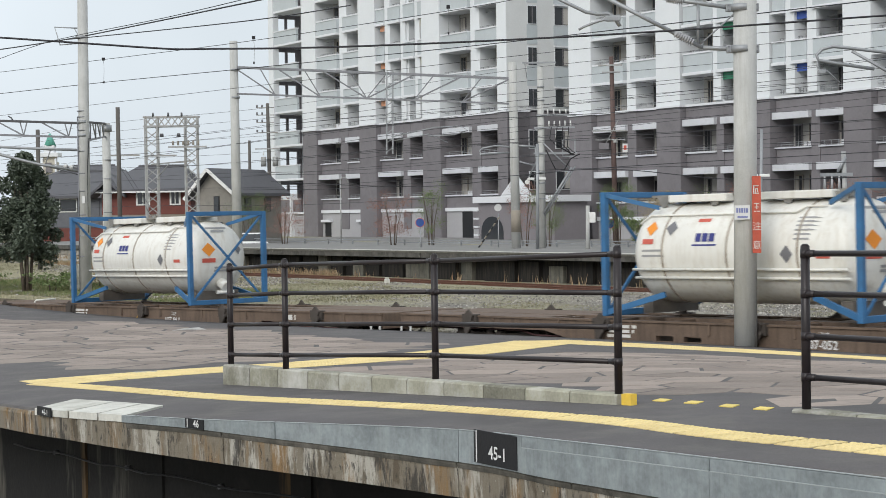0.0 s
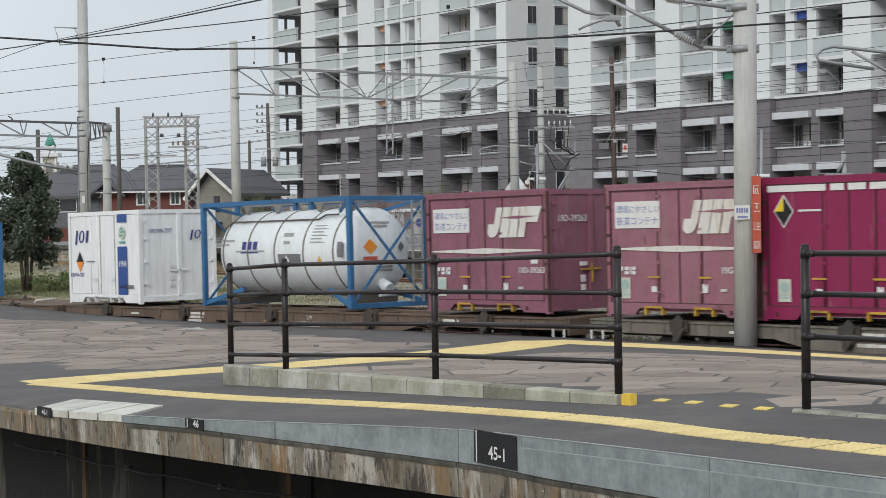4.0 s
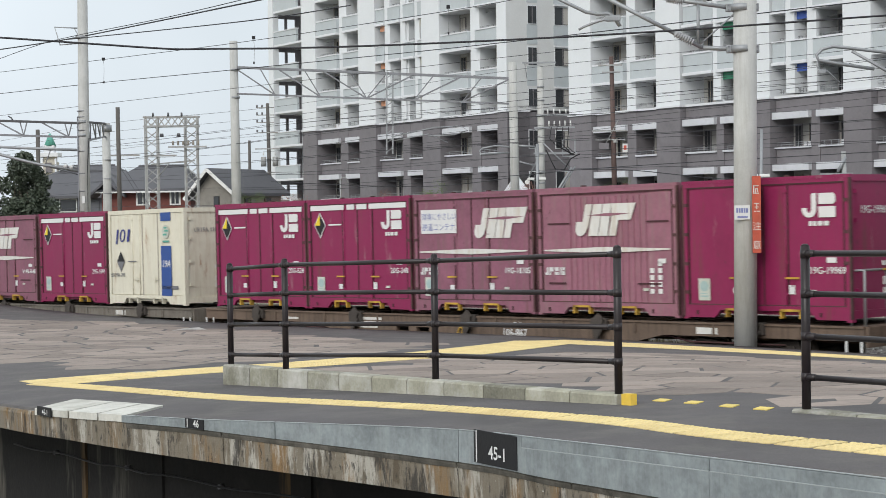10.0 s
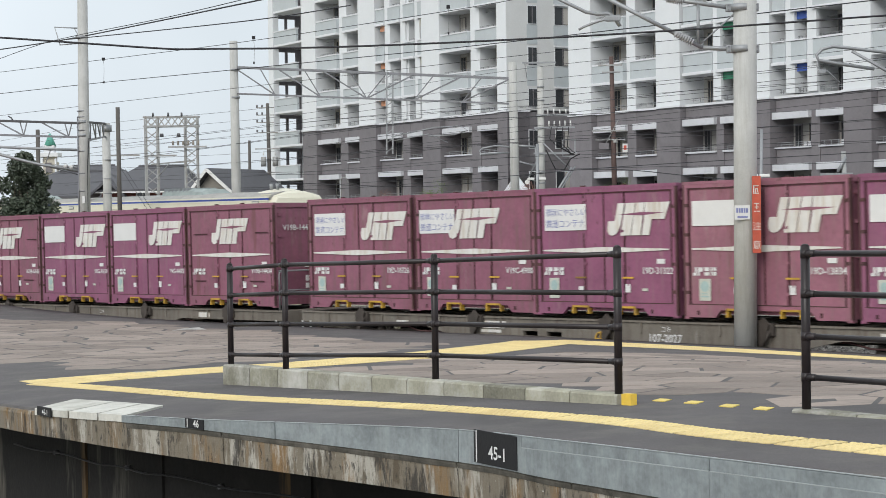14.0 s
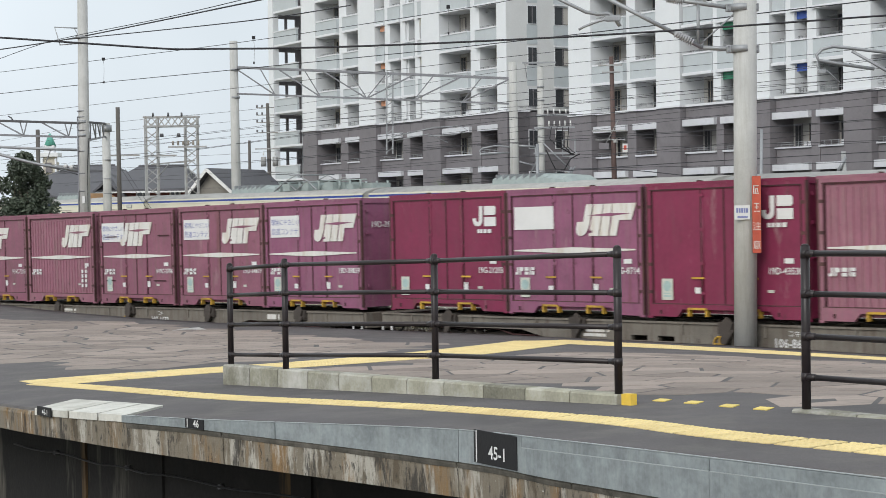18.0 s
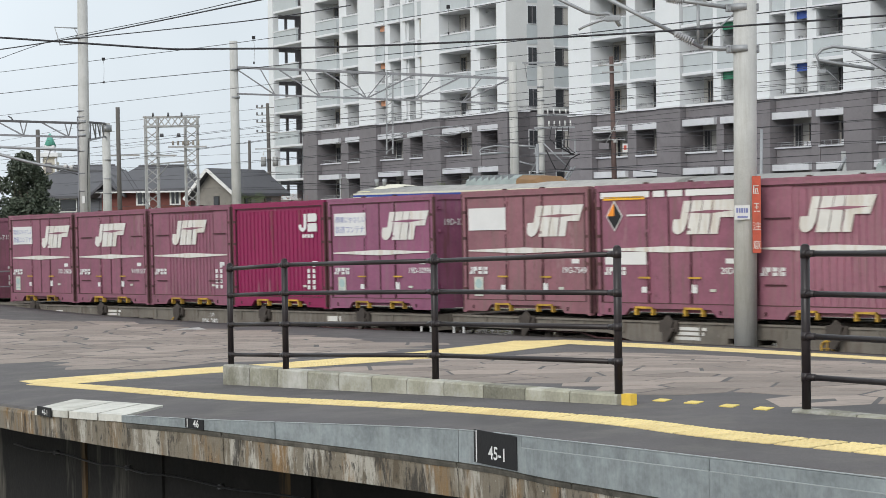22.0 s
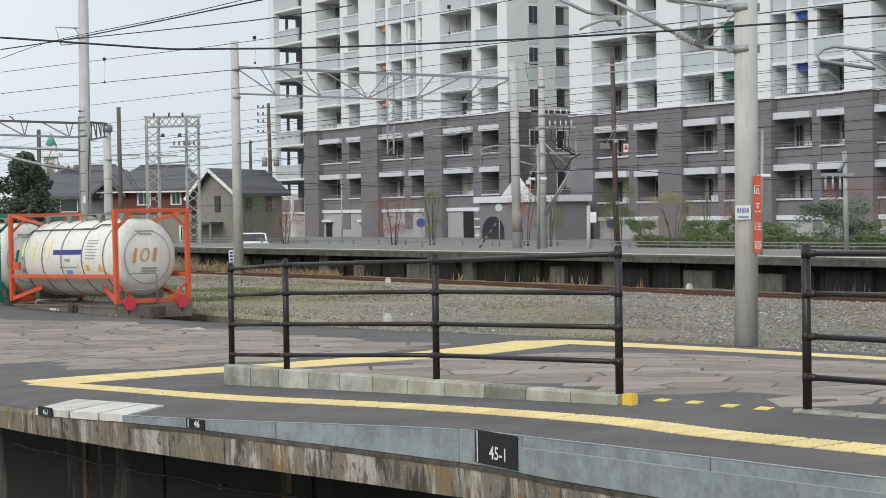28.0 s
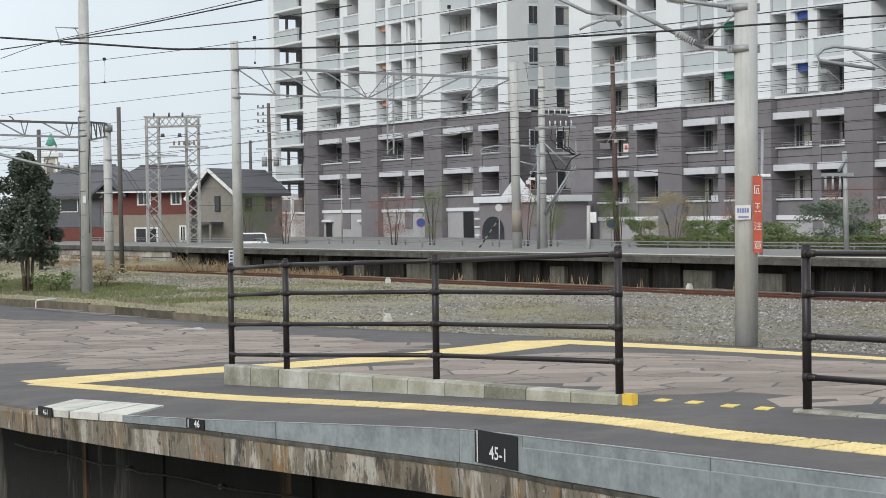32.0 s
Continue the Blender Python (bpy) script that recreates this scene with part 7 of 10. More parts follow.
P_NEAR = pole("catenary_pole", (5.34, 31.2, -0.10), (5.40, 31.2, 7.2), 0.205, 0.205, "smooth grey concrete catenary pole beside the freight road")
for z in (5.22, 5.95):
    collar(P_NEAR, z, 0.213, h=0.12)
    for sx in (-1, 1):
        fl = part("clamp_flange", box(sx * 0.20, -0.05, z - 0.01, sx * 0.29, 0.05, z + 0.13, 0.01), steel, P_NEAR)
        for dz in (0.02, 0.10):
            part("bolt", tube(bmesh.new(), (sx * 0.25, -0.075, z + dz), (sx * 0.25, -0.045, z + dz), 0.016, n=6), truss_grey, fl)
bm = bmesh.new()
line(bm, [(0.0, 0, 5.28), (-0.70, 0, 5.31)], 0.042, 10)
line(bm, [(-0.70, 0, 5.31), (-2.65, 0, 6.35)], 0.038, 10)
line(bm, [(0.0, 0, 5.98), (-1.4, 0, 6.2)], 0.038, 10)
line(bm, [(-0.05, 0, 5.98), (-0.74, 0, 5.38)], 0.016)
line(bm, [(-0.78, 0, 6.1), (-0.78, 0, 5.36)], 0.03)
part("bracket_arm", bm, steel, P_NEAR)
for a, b in (((-0.88, 0, 5.41), (-1.2, 0, 5.58)), ((-1.05, 0, 6.14), (-1.35, 0, 6.19))):
    bm = bmesh.new()
    a, b = Vector(a), Vector(b)
    tube(bm, a, b, 0.045, n=12)
    for i in range(8):
        p = a + (b - a) * (i / 8)
        q = a + (b - a) * ((i + 0.55) / 8)
        tube(bm, p, q, 0.076, 0.055, n=14)
    part("insulator", bm, insulator_m, P_NEAR)
bm = bmesh.new()
line(bm, [(-3.30, 0, 6.24), (-3.0, 0, 6.09), (-2.76, 0, 5.97), (-2.55, 0, 5.93), (-2.36, 0, 5.94), (-2.24, 0, 5.85), (-2.16, 0, 5.71)], 0.032, 8)
line(bm, [(-2.89, 0, 5.66), (-2.80, 0, 5.71), (-2.56, 0, 5.80), (-2.40, 0, 5.84), (-2.26, 0, 5.84), (-2.19, 0, 5.73)], 0.022, 8)
part("registration_arm", bm, steel, P_NEAR)
part("arm_clamp", box(-2.42, -0.05, 5.80, -2.15, 0.05, 5.90, 0.02), steel, P_NEAR)
bm = box(0.10, -0.26, 1.68, 0.25, -0.235, 3.03)
p = part("warning_strip", bm, red_sign, P_NEAR, "tall red warning strip with white characters")
for z, rows in ((2.72, ((0.12, 0.21, 0.13, 0.016), (0.115, 0.135, 0.0, 0.15), (0.15, 0.20, 0.08, 0.02), (0.15, 0.165, 0.02, 0.07), (0.185, 0.20, 0.03, 0.05), (0.14, 0.22, 0.0, 0.018))),
                (2.40, ((0.13, 0.22, 0.14, 0.016), (0.165, 0.185, 0.05, 0.09), (0.125, 0.165, 0.0, 0.02), (0.185, 0.225, 0.0, 0.02), (0.14, 0.21, 0.08, 0.014)))):
    bm = bmesh.new()
    for dx0, dx1, dz, h in rows:
        bbox(bm, dx0, -0.268, z + dz, dx1, -0.259, z + dz + h)
    part("character", bm, logo_white, p, "worn unreadable white character")
for z, tx in ((2.09, "注"), (1.76, "意")):
    lettering("character", tx, 0.16, logo_white, p, 0.175, -0.264, z, "CENTER")
n = part("number_plate", box(-0.21, -0.24, 2.27, 0.06, -0.22, 2.52), mark_white, P_NEAR, "small white plate with print")
bm = bmesh.new()
for i in range(5):
    bbox(bm, -0.18 + i * 0.043, -0.248, 2.39, -0.15 + i * 0.043, -0.239, 2.47)
bbox(bm, -0.16, -0.248, 2.30, 0.02, -0.239, 2.33)
part("print", bm, print_blue, n)

P_A = pole("catenary_pole", (-12.08, 59.5, -0.15), (-12.02, 59.5, 11.0), 0.20, 0.165, "tall grey concrete catenary pole in the yard")
for z in (8.55, 5.25, 5.7):
    collar(P_A, z, 0.20)
bm = bmesh.new()
line(bm, [(0, 0, 8.9), (-0.9, 0, 8.95), (-0.72, 0, 8.35), (-0.1, 0, 8.4)], 0.025)
line(bm, [(-0.25, 0, 8.93), (-0.02, 0, 8.5)], 0.018)
part("bracket_arm", bm, steel, P_A)
part("number_plate", box(-0.03, -0.22, 3.0, 0.07, -0.2, 3.25), mark_white, P_A)
for z in (1.2, 1.9, 2.6, 3.4, 4.0, 4.75, 5.45, 5.9, 6.1):
    collar(P_A, z, 0.196, truss_grey, 0.03)
part("conduit", line(bmesh.new(), [(-0.17, -0.10, 0.0), (-0.165, -0.10, 3.0), (-0.16, -0.10, 5.9)], 0.022), truss_grey, P_A)
part("conduit", line(bmesh.new(), [(0.14, -0.13, 2.0), (0.14, -0.13, 4.0), (0.22, -0.13, 5.2)], 0.016), black, P_A)
P_B = pole("catenary_pole", (-15.93, 84, -0.1), (-15.97, 84, 6.87), 0.22, 0.19, "grey concrete catenary pole by the panel wall")
collar(P_B, 6.55, 0.235, h=0.32)
for z in (0.9, 1.8, 2.7, 3.6, 4.3, 5.2):
    collar(P_B, z, 0.222, truss_grey, 0.03)
P_C = pole("catenary_pole", (-9.79, 84, -0.15), (-9.83, 84, 10.68), 0.25, 0.19, "grey concrete catenary pole carrying a steel truss")
for z in (9.4, 8.1):
    collar(P_C, z, 0.225)
P_D = pole("catenary_pole", (3.29, 79, 0.72), (3.22, 79, 9.08), 0.21, 0.185, "grey concrete catenary pole on the far platform")
part("pale_band", tube(bmesh.new(), (-0.004, 0, 0.75), (-0.01, 0, 1.72), 0.214, n=20), house_tan, P_D)
P_E = pole("catenary_pole", (4.46, 79, 0.72), (4.46, 79, 8.86), 0.175, 0.14, "concrete pole with insulators and switches on the far platform")
bm = bmesh.new()
for z, x0, x1 in ((5.95, -0.2, 1.55), (5.4, -0.3, 1.5), (8.3, -0.8, 0.7)):
    part("crossarm", beam(bmesh.new(), (x0, -0.18, z), (x1, -0.18, z), 0.06, 0.08), steel, P_E)
part("wire_tail", line(bm, [(-0.7, -0.15, 8.3), (-0.6, -0.15, 7.6)], 0.02), steel, P_E)
for rod, r in (([(0.1, -0.15, 4.7), (1.3, -0.15, 3.5)], 0.04), ([(0.05, -0.15, 1.55), (1.35, -0.15, 3.6)], 0.06), ([(0.1, -0.12, 1.45), (1.5, -0.15, 3.65)], 0.04)):
    part("brace_rod", line(bmesh.new(), rod, r), steel, P_E)
for i in range(5):
    part("insulator", tube(bmesh.new(), (0.35 + i * 0.24, -0.18, 5.46), (0.35 + i * 0.24, -0.18, 5.70), 0.042, 0.03, n=10), porcelain, P_E)
for i in range(4):
    part("insulator", tube(bmesh.new(), (0.3 + i * 0.27, -0.18, 6.0), (0.3 + i * 0.27, -0.18, 6.22), 0.038, 0.028, n=10), porcelain, P_E)
bm = bmesh.new()
for z in (4.1, 4.85):
    beam(bm, (0.95, -0.2, z), (1.5, -0.2, z), 0.05, 0.05)
for x in (0.95, 1.5):
    beam(bm, (x, -0.2, 4.1), (x, -0.2, 4.85), 0.05, 0.05)
part("switch_frame", bm, steel, P_E)
P_F = pole("utility_pole", (9.82, 100, 0.3), (9.68, 100, 11.1), 0.17, 0.12, "brown steel utility pole with crossarms in the street", brown_pole, group="utility poles")
bm = bmesh.new()
for z, w in ((10.3, 0.9), (9.9, 0.7), (6.6, 1.3), (6.1, 1.1)):
    beam(bm, (-w, -0.15, z), (w * 0.5, -0.15, z), 0.06, 0.08)
line(bm, [(-0.5, -0.15, 5.9), (0.2, -0.15, 7.2)], 0.03)
part("crossarm", bm, lattice_m, P_F)
P_G = pole("lamp_post", (10.97, 61, 0.74), (11.07, 61, 5.1), 0.055, 0.05, "slim steel post with two white floodlights", steel, "lamp post", "platform posts")
for dx in (-0.38, 0.02):
    part("floodlight", box(dx, -0.15, 2.72, dx + 0.32, 0.12, 2.82, 0.02), white_paint, P_G)
P_H = pole("catenary_pole", (15.0, 65.6, 0.74), (14.95, 65.6, 4.45), 0.10, 0.085, "steel post with cable terminations on the far platform", lattice_m)
bm = bmesh.new()
beam(bm, (-0.95, -0.1, 2.85), (0.25, -0.1, 2.85), 0.08, 0.13)
line(bm, [(-0.3, -0.1, 2.95), (0.0, -0.1, 3.5)], 0.06)
part("crossarm", bm, steel, P_H)
for i in range(3):
    part("insulator", tube(bmesh.new(), (-0.8 + 0.27 * i, -0.15, 2.3), (-0.8 + 0.27 * i, -0.15, 2.78), 0.055, 0.035, n=10), insulator_m, P_H)
P_I = pole("utility_pole", (-11.67, 120, 0.5), (-11.8, 120, 10.0), 0.16, 0.11, "dark utility pole with transformer behind the houses", pole_dark, group="utility poles")
bm = bmesh.new()
for z in (8.2, 8.7, 9.2):
    beam(bm, (-0.9, 0, z), (0.3, 0, z), 0.06, 0.06)
beam(bm, (-1.2, 0, 3.2), (1.0, 0, 3.2), 0.06, 0.06)
part("crossarm", bm, lattice_m, P_I)
for dx in (-0.42, 0.38):
    part("transformer", tube(bmesh.new(), (dx, -0.3, 5.2), (dx, -0.3, 5.85), 0.19, n=14), lattice_m, P_I)
    part("bushing", tube(bmesh.new(), (dx, -0.3, 5.95), (dx, -0.3, 6.15), 0.05, n=8), porcelain, P_I)
for z, w in ((6.4, 1.0), (4.8, 1.1), (7.5, 0.8)):
    part("crossarm", beam(bmesh.new(), (-w, -0.1, z), (w * 0.7, -0.1, z), 0.07, 0.07), lattice_m, P_I)
for z in (8.2, 8.7, 9.2, 7.5):
    for dx in (-0.85, -0.5):
        part("insulator", tube(bmesh.new(), (dx, 0, z + 0.03), (dx, 0, z + 0.2), 0.06, n=8), grey_print, P_I)
pole("utility_pole", (-13.6, 125, 0.5), (-13.62, 125, 7.7), 0.12, 0.10, "thin dark utility pole behind the houses", pole_dark, group="utility poles")
pole("utility_pole", (-18.3, 80, -0.1), (-18.3, 80, 6.4), 0.11, 0.09, "thin dark pole behind the tree", pole_dark, group="utility poles")
pole("utility_pole", (-15.72, 86, -0.1), (-15.76, 86, 7.74), 0.12, 0.10, "dark slim pole beside the concrete pole", pole_dark, group="utility poles")
ls = pole("street_lamp", (-6.34, 110, 0.45), (-6.35, 110, 4.55), 0.05, 0.04, "slim street lamp with a curved arm", lattice_m, "street lamp", "street posts")
bm = bmesh.new()
line(bm, [(0, 0, 4.05), (0.12, 0, 4.25), (0.35, 0, 4.2), (0.5, 0, 3.9)], 0.03)
part("arm", bm, lattice_m, ls)
rs = pole("road_sign", (-1.03, 85, 0.5), (-1.1, 85, 1.95), 0.035, 0.035, "round blue traffic sign on a thin post", steel, "road sign", "street posts")
part("disc", tube(bmesh.new(), (-0.06, -0.06, 1.42), (-0.06, -0.04, 1.42), 0.20, n=20), stripe_blue, rs)
part("rim", tube(bmesh.new(), (-0.06, -0.05, 1.42), (-0.06, -0.03, 1.42), 0.225, n=20), red_label, rs)
eb = pole("equipment_post", (6.16, 75, 0.72), (6.18, 75, 2.6), 0.09, 0.08, "concrete post with a grey switch box", pole_concrete, "post", "platform posts")
part("switch_box", box(0.08, -0.12, 1.15, 0.34, 0.08, 1.6, 0.02), white_paint, eb)


def truss(name, a0, b0, a1, b1, n, label, mm=None):
    """A lattice beam between two poles: chords a0-b0 above, a1-b1 below."""
    t = thing(name, label, "truss beam", "catenary trusses")
    mm = mm or lattice_m
    a0, b0, a1, b1 = (Vector(p) for p in (a0, b0, a1, b1))
    back = Vector((0.25, 0.5, 0)).normalized() * 0.45
    for k, off in enumerate((Vector((0, 0, 0)), back)):
        part("upper_chord", beam(bmesh.new(), a0 + off, b0 + off, 0.09, 0.10), mm, t)
        part("lower_chord", beam(bmesh.new(), a1 + off, b1 + off, 0.07, 0.07), mm, t)
        for i in range(n if k == 0 else 0):
            q0, q1 = i / n, (i + 1) / n
            up = i < n // 2
            p = a0 + (b0 - a0) * (q0 if up else q1)
            q = a1 + (b1 - a1) * (q1 if up else q0)
            part("diagonal", beam(bmesh.new(), p + off, q + off, 0.05, 0.06), mm, t)
            m = a0 + (b0 - a0) * ((q0 * 0.4 + q1 * 0.6) if up else (q0 * 0.6 + q1 * 0.4))
            part("diagonal", beam(bmesh.new(), m + off, q + off, 0.035, 0.04), mm, t)
    return t


TB = truss("catenary_truss", (-9.85, 84, 9.45), (3.16, 79, 8.35), (-10.0, 84, 8.2), (3.15, 79, 7.22), 6, "galvanised lattice truss spanning the far tracks", truss_grey)
bm = bmesh.new()
for dx in (-0.14, 0.14):
    beam(bm, (-2.33 + dx, 81.1, 8.9), (-2.39 + dx, 81.1, 5.1), 0.07, 0.07)
for i in range(9):
    z = 5.2 + i * 0.42
    beam(bm, (-2.53, 81.1, z), (-2.25, 81.1, z + 0.2), 0.04, 0.04)
part("drop_arm", bm, steel, TB)
bm = bmesh.new()
line(bm, [(-2.3, 81.1, 5.9), (-0.3, 81, 6.3), (0.9, 81, 6.35), (1.2, 81, 6.15), (0.6, 81, 5.95), (-0.6, 81, 5.9)], 0.03)
line(bm, [(-2.3, 81.1, 5.7), (-0.6, 81, 6.0), (0.3, 81, 5.6)], 0.025)
part("cantilever", bm, steel, TB)
def slim_truss(a0, b0, depth, n, label):
    """An open beam of slim angles: paired diagonals meet at the lower chord."""
    t = thing("catenary_truss", label, "truss beam", "catenary trusses")
    a0, b0, drop = Vector(a0), Vector(b0), Vector((0, 0, -depth))
    part("upper_chord", beam(bmesh.new(), a0, b0, 0.07, 0.08), truss_dark, t)
    part("lower_chord", beam(bmesh.new(), a0 + drop, b0 + drop, 0.06, 0.07), truss_grey, t)
    for i in range(n):
        p, q = a0 + (b0 - a0) * (i / n), a0 + (b0 - a0) * ((i + 1) / n)
        m = a0 + (b0 - a0) * ((i + 0.62) / n)
        part("diagonal", beam(bmesh.new(), p, m + drop, 0.045, 0.05), truss_grey, t)
        for k in (0.54, 0.70):
            part("hanger", beam(bmesh.new(), a0 + (b0 - a0) * ((i + k) / n), m + drop, 0.03, 0.035), truss_grey, t)
    return t


TLL = slim_truss((-18.2, 60, 5.84), (-12.1, 60, 5.58), 0.48, 4, "slim lattice truss reaching from the yard pole")
part("bird_spike", line(bmesh.new(), [(-14.55, 60, 5.70), (-14.62, 60, 5.80), (-14.72, 60, 5.86)], 0.025), truss_dark, TLL)
slim_truss((-12.0, 59.7, 5.60), (-16.0, 84, 6.85), 0.62, 4, "slim lattice truss between two yard poles")
for pts, r in (([(0, 0, 4.80), (-1.3, 0, 4.86), (-3.4, 0, 4.98)], 0.045), ([(0, 0, 4.08), (-1.5, 0, 4.34), (-2.2, 0, 4.52), (-3.4, 0, 4.86)], 0.05), ([(0, 0, 4.20), (-0.9, 0, 4.28)], 0.035), ([(-1.1, 0, 4.85), (-1.3, 0, 4.32)], 0.02)):
    part("cantilever", line(bmesh.new(), pts, r, 8), steel, P_A)
for dx in (-0.55, -0.35):
    part("insulator", tube(bmesh.new(), (dx, 0, 4.16 - 0.17 * dx), (dx - 0.12, 0, 4.18 - 0.17 * dx), 0.08, 0.06, n=10), porcelain, P_A)


def lattice_gantry():
    t = thing("lattice_gantry", "rusty grey lattice steel gantry over the far tracks", "gantry")
    for cx in (-17.24, -14.88):
        for dx in (-0.36, 0.36):
            for dy in (-0.3, 0.3):
                part("leg", beam(bmesh.new(), (cx + dx, 105 + dy, 0.3), (cx + dx, 105 + dy, 8.25), 0.08, 0.08), lattice_m, t)
        bm = bmesh.new()
        z, k = 0.4, 0
        while z < 8.0:
            s = 1 if k % 2 else -1
            beam(bm, (cx - 0.36 * s, 104.7, z), (cx + 0.36 * s, 104.7, z + 0.55), 0.05, 0.05)
            beam(bm, (cx + 0.36 * s, 105.3, z), (cx - 0.36 * s, 105.3, z + 0.55), 0.05, 0.05)
            z += 0.55
            k += 1
        part("lacing", bm, lattice_m, t)["kind"] = "stuff"
    bm = bmesh.new()
    for z in (7.75, 8.3):
        for dy in (-0.3, 0.3):
            beam(bm, (-17.7, 105 + dy, z), (-14.4, 105 + dy, z), 0.10, 0.10)
    for i in range(8):
        x = -17.6 + i * 0.40
        beam(bm, (x, 104.7, 7.75), (x + 0.40, 104.7, 8.3), 0.06, 0.06)
        beam(bm, (x + 0.40, 104.72, 7.75), (x, 104.72, 8.3), 0.05, 0.05)
    part("beam", bm, lattice_m, t)
    for x in (-17.1, -16.2, -15.4):
        part("pin_insulator", tube(bmesh.new(), (x, 104.7, 8.3), (x, 104.7, 8.55), 0.07, 0.05, n=8), truss_dark, t)
    for x in (-16.55, -15.55):
        part("float_marker", tube(bmesh.new(), (x, 104.4, 7.10), (x, 104.4, 7.30), 0.13, 0.10, n=10), truss_dark, t)
    bm = bmesh.new()
    beam(bm, (-17.3, 105, 5.5), (-14.7, 105, 5.7), 0.06, 0.08)
    line(bm, [(-17.0, 105, 4.6), (-16.2, 105, 5.6), (-15.2, 105, 5.6), (-14.8, 105, 4.6)], 0.03)
    part("brace", bm, lattice_m, t)
    bm = bmesh.new()
    for x0, x1, z in ((-19.6, -17.9, 6.05), (-17.6, -15.7, 6.0), (-16.2, -13.9, 6.5)):
        beam(bm, (x0, 104.5, z), (x1, 104.5, z), 0.08, 0.10)
    part("crossarm", bm, lattice_m, t)
    for i in range(6):
        part("insulator", tube(bmesh.new(), (-15.9 + 0.3 * i, 104.5, 6.6), (-15.9 + 0.3 * i, 104.5, 6.85), 0.06, n=8), house_tan, t)


lattice_gantry()


def wire(*args):
    pts, r = [Vector(p) for p in args[:-1]], args[-1]
    bm = bmesh.new()
    n = 10 * (len(pts) - 1)
    dense = [Vector(curve_at(pts, i / n)) for i in range(n + 1)]
    line(bm, dense, r, 5)
    return solid("overhead_wire", bm, wire_m, "thin dark overhead wire across the yard", "wire", "overhead wires")


wire((-24.0, 27.0, 6.6), (-6.73, 27.00, 5.13), (-3.10, 27.00, 4.91), (1.91, 27.00, 5.02), (6.82, 27.00, 5.28), (9.6, 33.0, 6.0), (12.6, 45.0, 7.3), 0.016)
wire((-16.45, 66.00, 8.70), (-12.26, 60.00, 8.51), (-4.29, 45.00, 7.90), 0.022)
wire((-15.96, 64.00, 8.18), (-13.12, 60.00, 8.40), (-7.65, 50.00, 8.02), (-4.33, 44.00, 7.87), 0.012)
wire((-13.03, 60.00, 8.40), (-5.57, 50.00, 7.86), (-2.22, 44.00, 7.56), 0.016)
wire((-17.46, 70.00, 8.19), (-12.23, 64.00, 8.09), (-5.94, 56.00, 7.91), (0.18, 48.00, 7.84), (2.19, 45.00, 7.82), 0.010)
wire((-17.48, 70.00, 7.34), (-12.18, 64.00, 7.27), (-5.90, 56.00, 7.05), (0.32, 48.00, 6.84), (4.32, 42.00, 6.67), (8.59, 34.00, 6.36), 0.012)
wire((-17.49, 70.00, 6.47), (-4.22, 60.00, 6.98), (4.33, 50.00, 6.98), (10.61, 42.00, 6.74), 0.008)
wire((-6.04, 80.00, 6.58), (2.83, 74.00, 7.00), (16.65, 66.00, 7.88), 0.010)
wire((-6.05, 80.00, 5.97), (2.83, 74.00, 6.57), (16.65, 66.00, 7.57), 0.009)
wire((-6.06, 80.00, 5.46), (2.82, 74.00, 6.24), (16.65, 66.00, 7.19), 0.009)
wire((-6.07, 80.00, 4.94), (2.82, 74.00, 5.70), (16.64, 66.00, 6.83), 0.008)
wire((-6.07, 80.00, 4.61), (2.81, 74.00, 5.39), (16.64, 66.00, 6.51), 0.008)
wire((-9.20, 95.00, 4.18), (-0.63, 88.00, 3.71), (6.20, 75.00, 4.14), (10.95, 66.00, 3.47), (15.10, 60.00, 3.41), 0.018)
wire((-10.73, 95.00, 3.81), (-5.26, 90.00, 3.69), (2.94, 78.00, 3.96), (7.13, 70.00, 4.11), (15.62, 62.00, 4.32), 0.014)
wire((-10.41, 95.00, 4.56), (0.49, 85.00, 4.47), (15.62, 62.00, 5.17), 0.010)
wire((-9.49, 95.00, 5.31), (2.96, 78.00, 5.38), (16.13, 64.00, 5.20), 0.010)
wire((-17.91, 90.00, 5.94), (-6.01, 85.00, 6.87), (2.98, 78.00, 7.00), 0.010)
wire((-17.93, 90.00, 5.13), (-6.57, 85.00, 6.20), 0.010)
wire((-18.77, 75.00, 5.39), (-13.15, 65.00, 4.88), 0.010)
wire((-18.77, 75.00, 5.15), (-12.75, 62.00, 3.88), 0.020)
wire((-15.44, 85.00, 4.69), (-11.66, 80.00, -0.11), 0.012)
wire((-15.25, 85.00, 4.68), (-11.40, 80.00, -0.11), 0.012)
# feeders and signal cables hung along the far line
for off, z, sag, r in ((1.5, 5.05, 0.10, 0.011), (1.5, 6.1, 0.35, 0.011), (3.0, 6.55, 0.2, 0.008), (4.5, 7.3, 0.25, 0.009), (6.0, 4.7, 0.2, 0.008), (6.6, 5.5, 0.25, 0.008), (7.2, 6.05, 0.25, 0.008), (8.0, 8.15, 0.3, 0.009), (8.4, 8.75, 0.3, 0.009), (9.5, 3.2, 0.2, 0.010), (9.9, 4.25, 0.25, 0.010), (13.0, 7.6, 0.3, 0.009), (13.6, 5.2, 0.3, 0.010)):
    rows = []
    for i, s in enumerate((-110, -85, -62, -40, -20, 0, 24)):
        p = QA + QD * s + QN * off
        rows.append((p.x, p.y, z - (sag if i % 2 else 0.0) + 0.02 * s * (0.35 if z > 7 else 0.1)))
    wire(*rows, r)

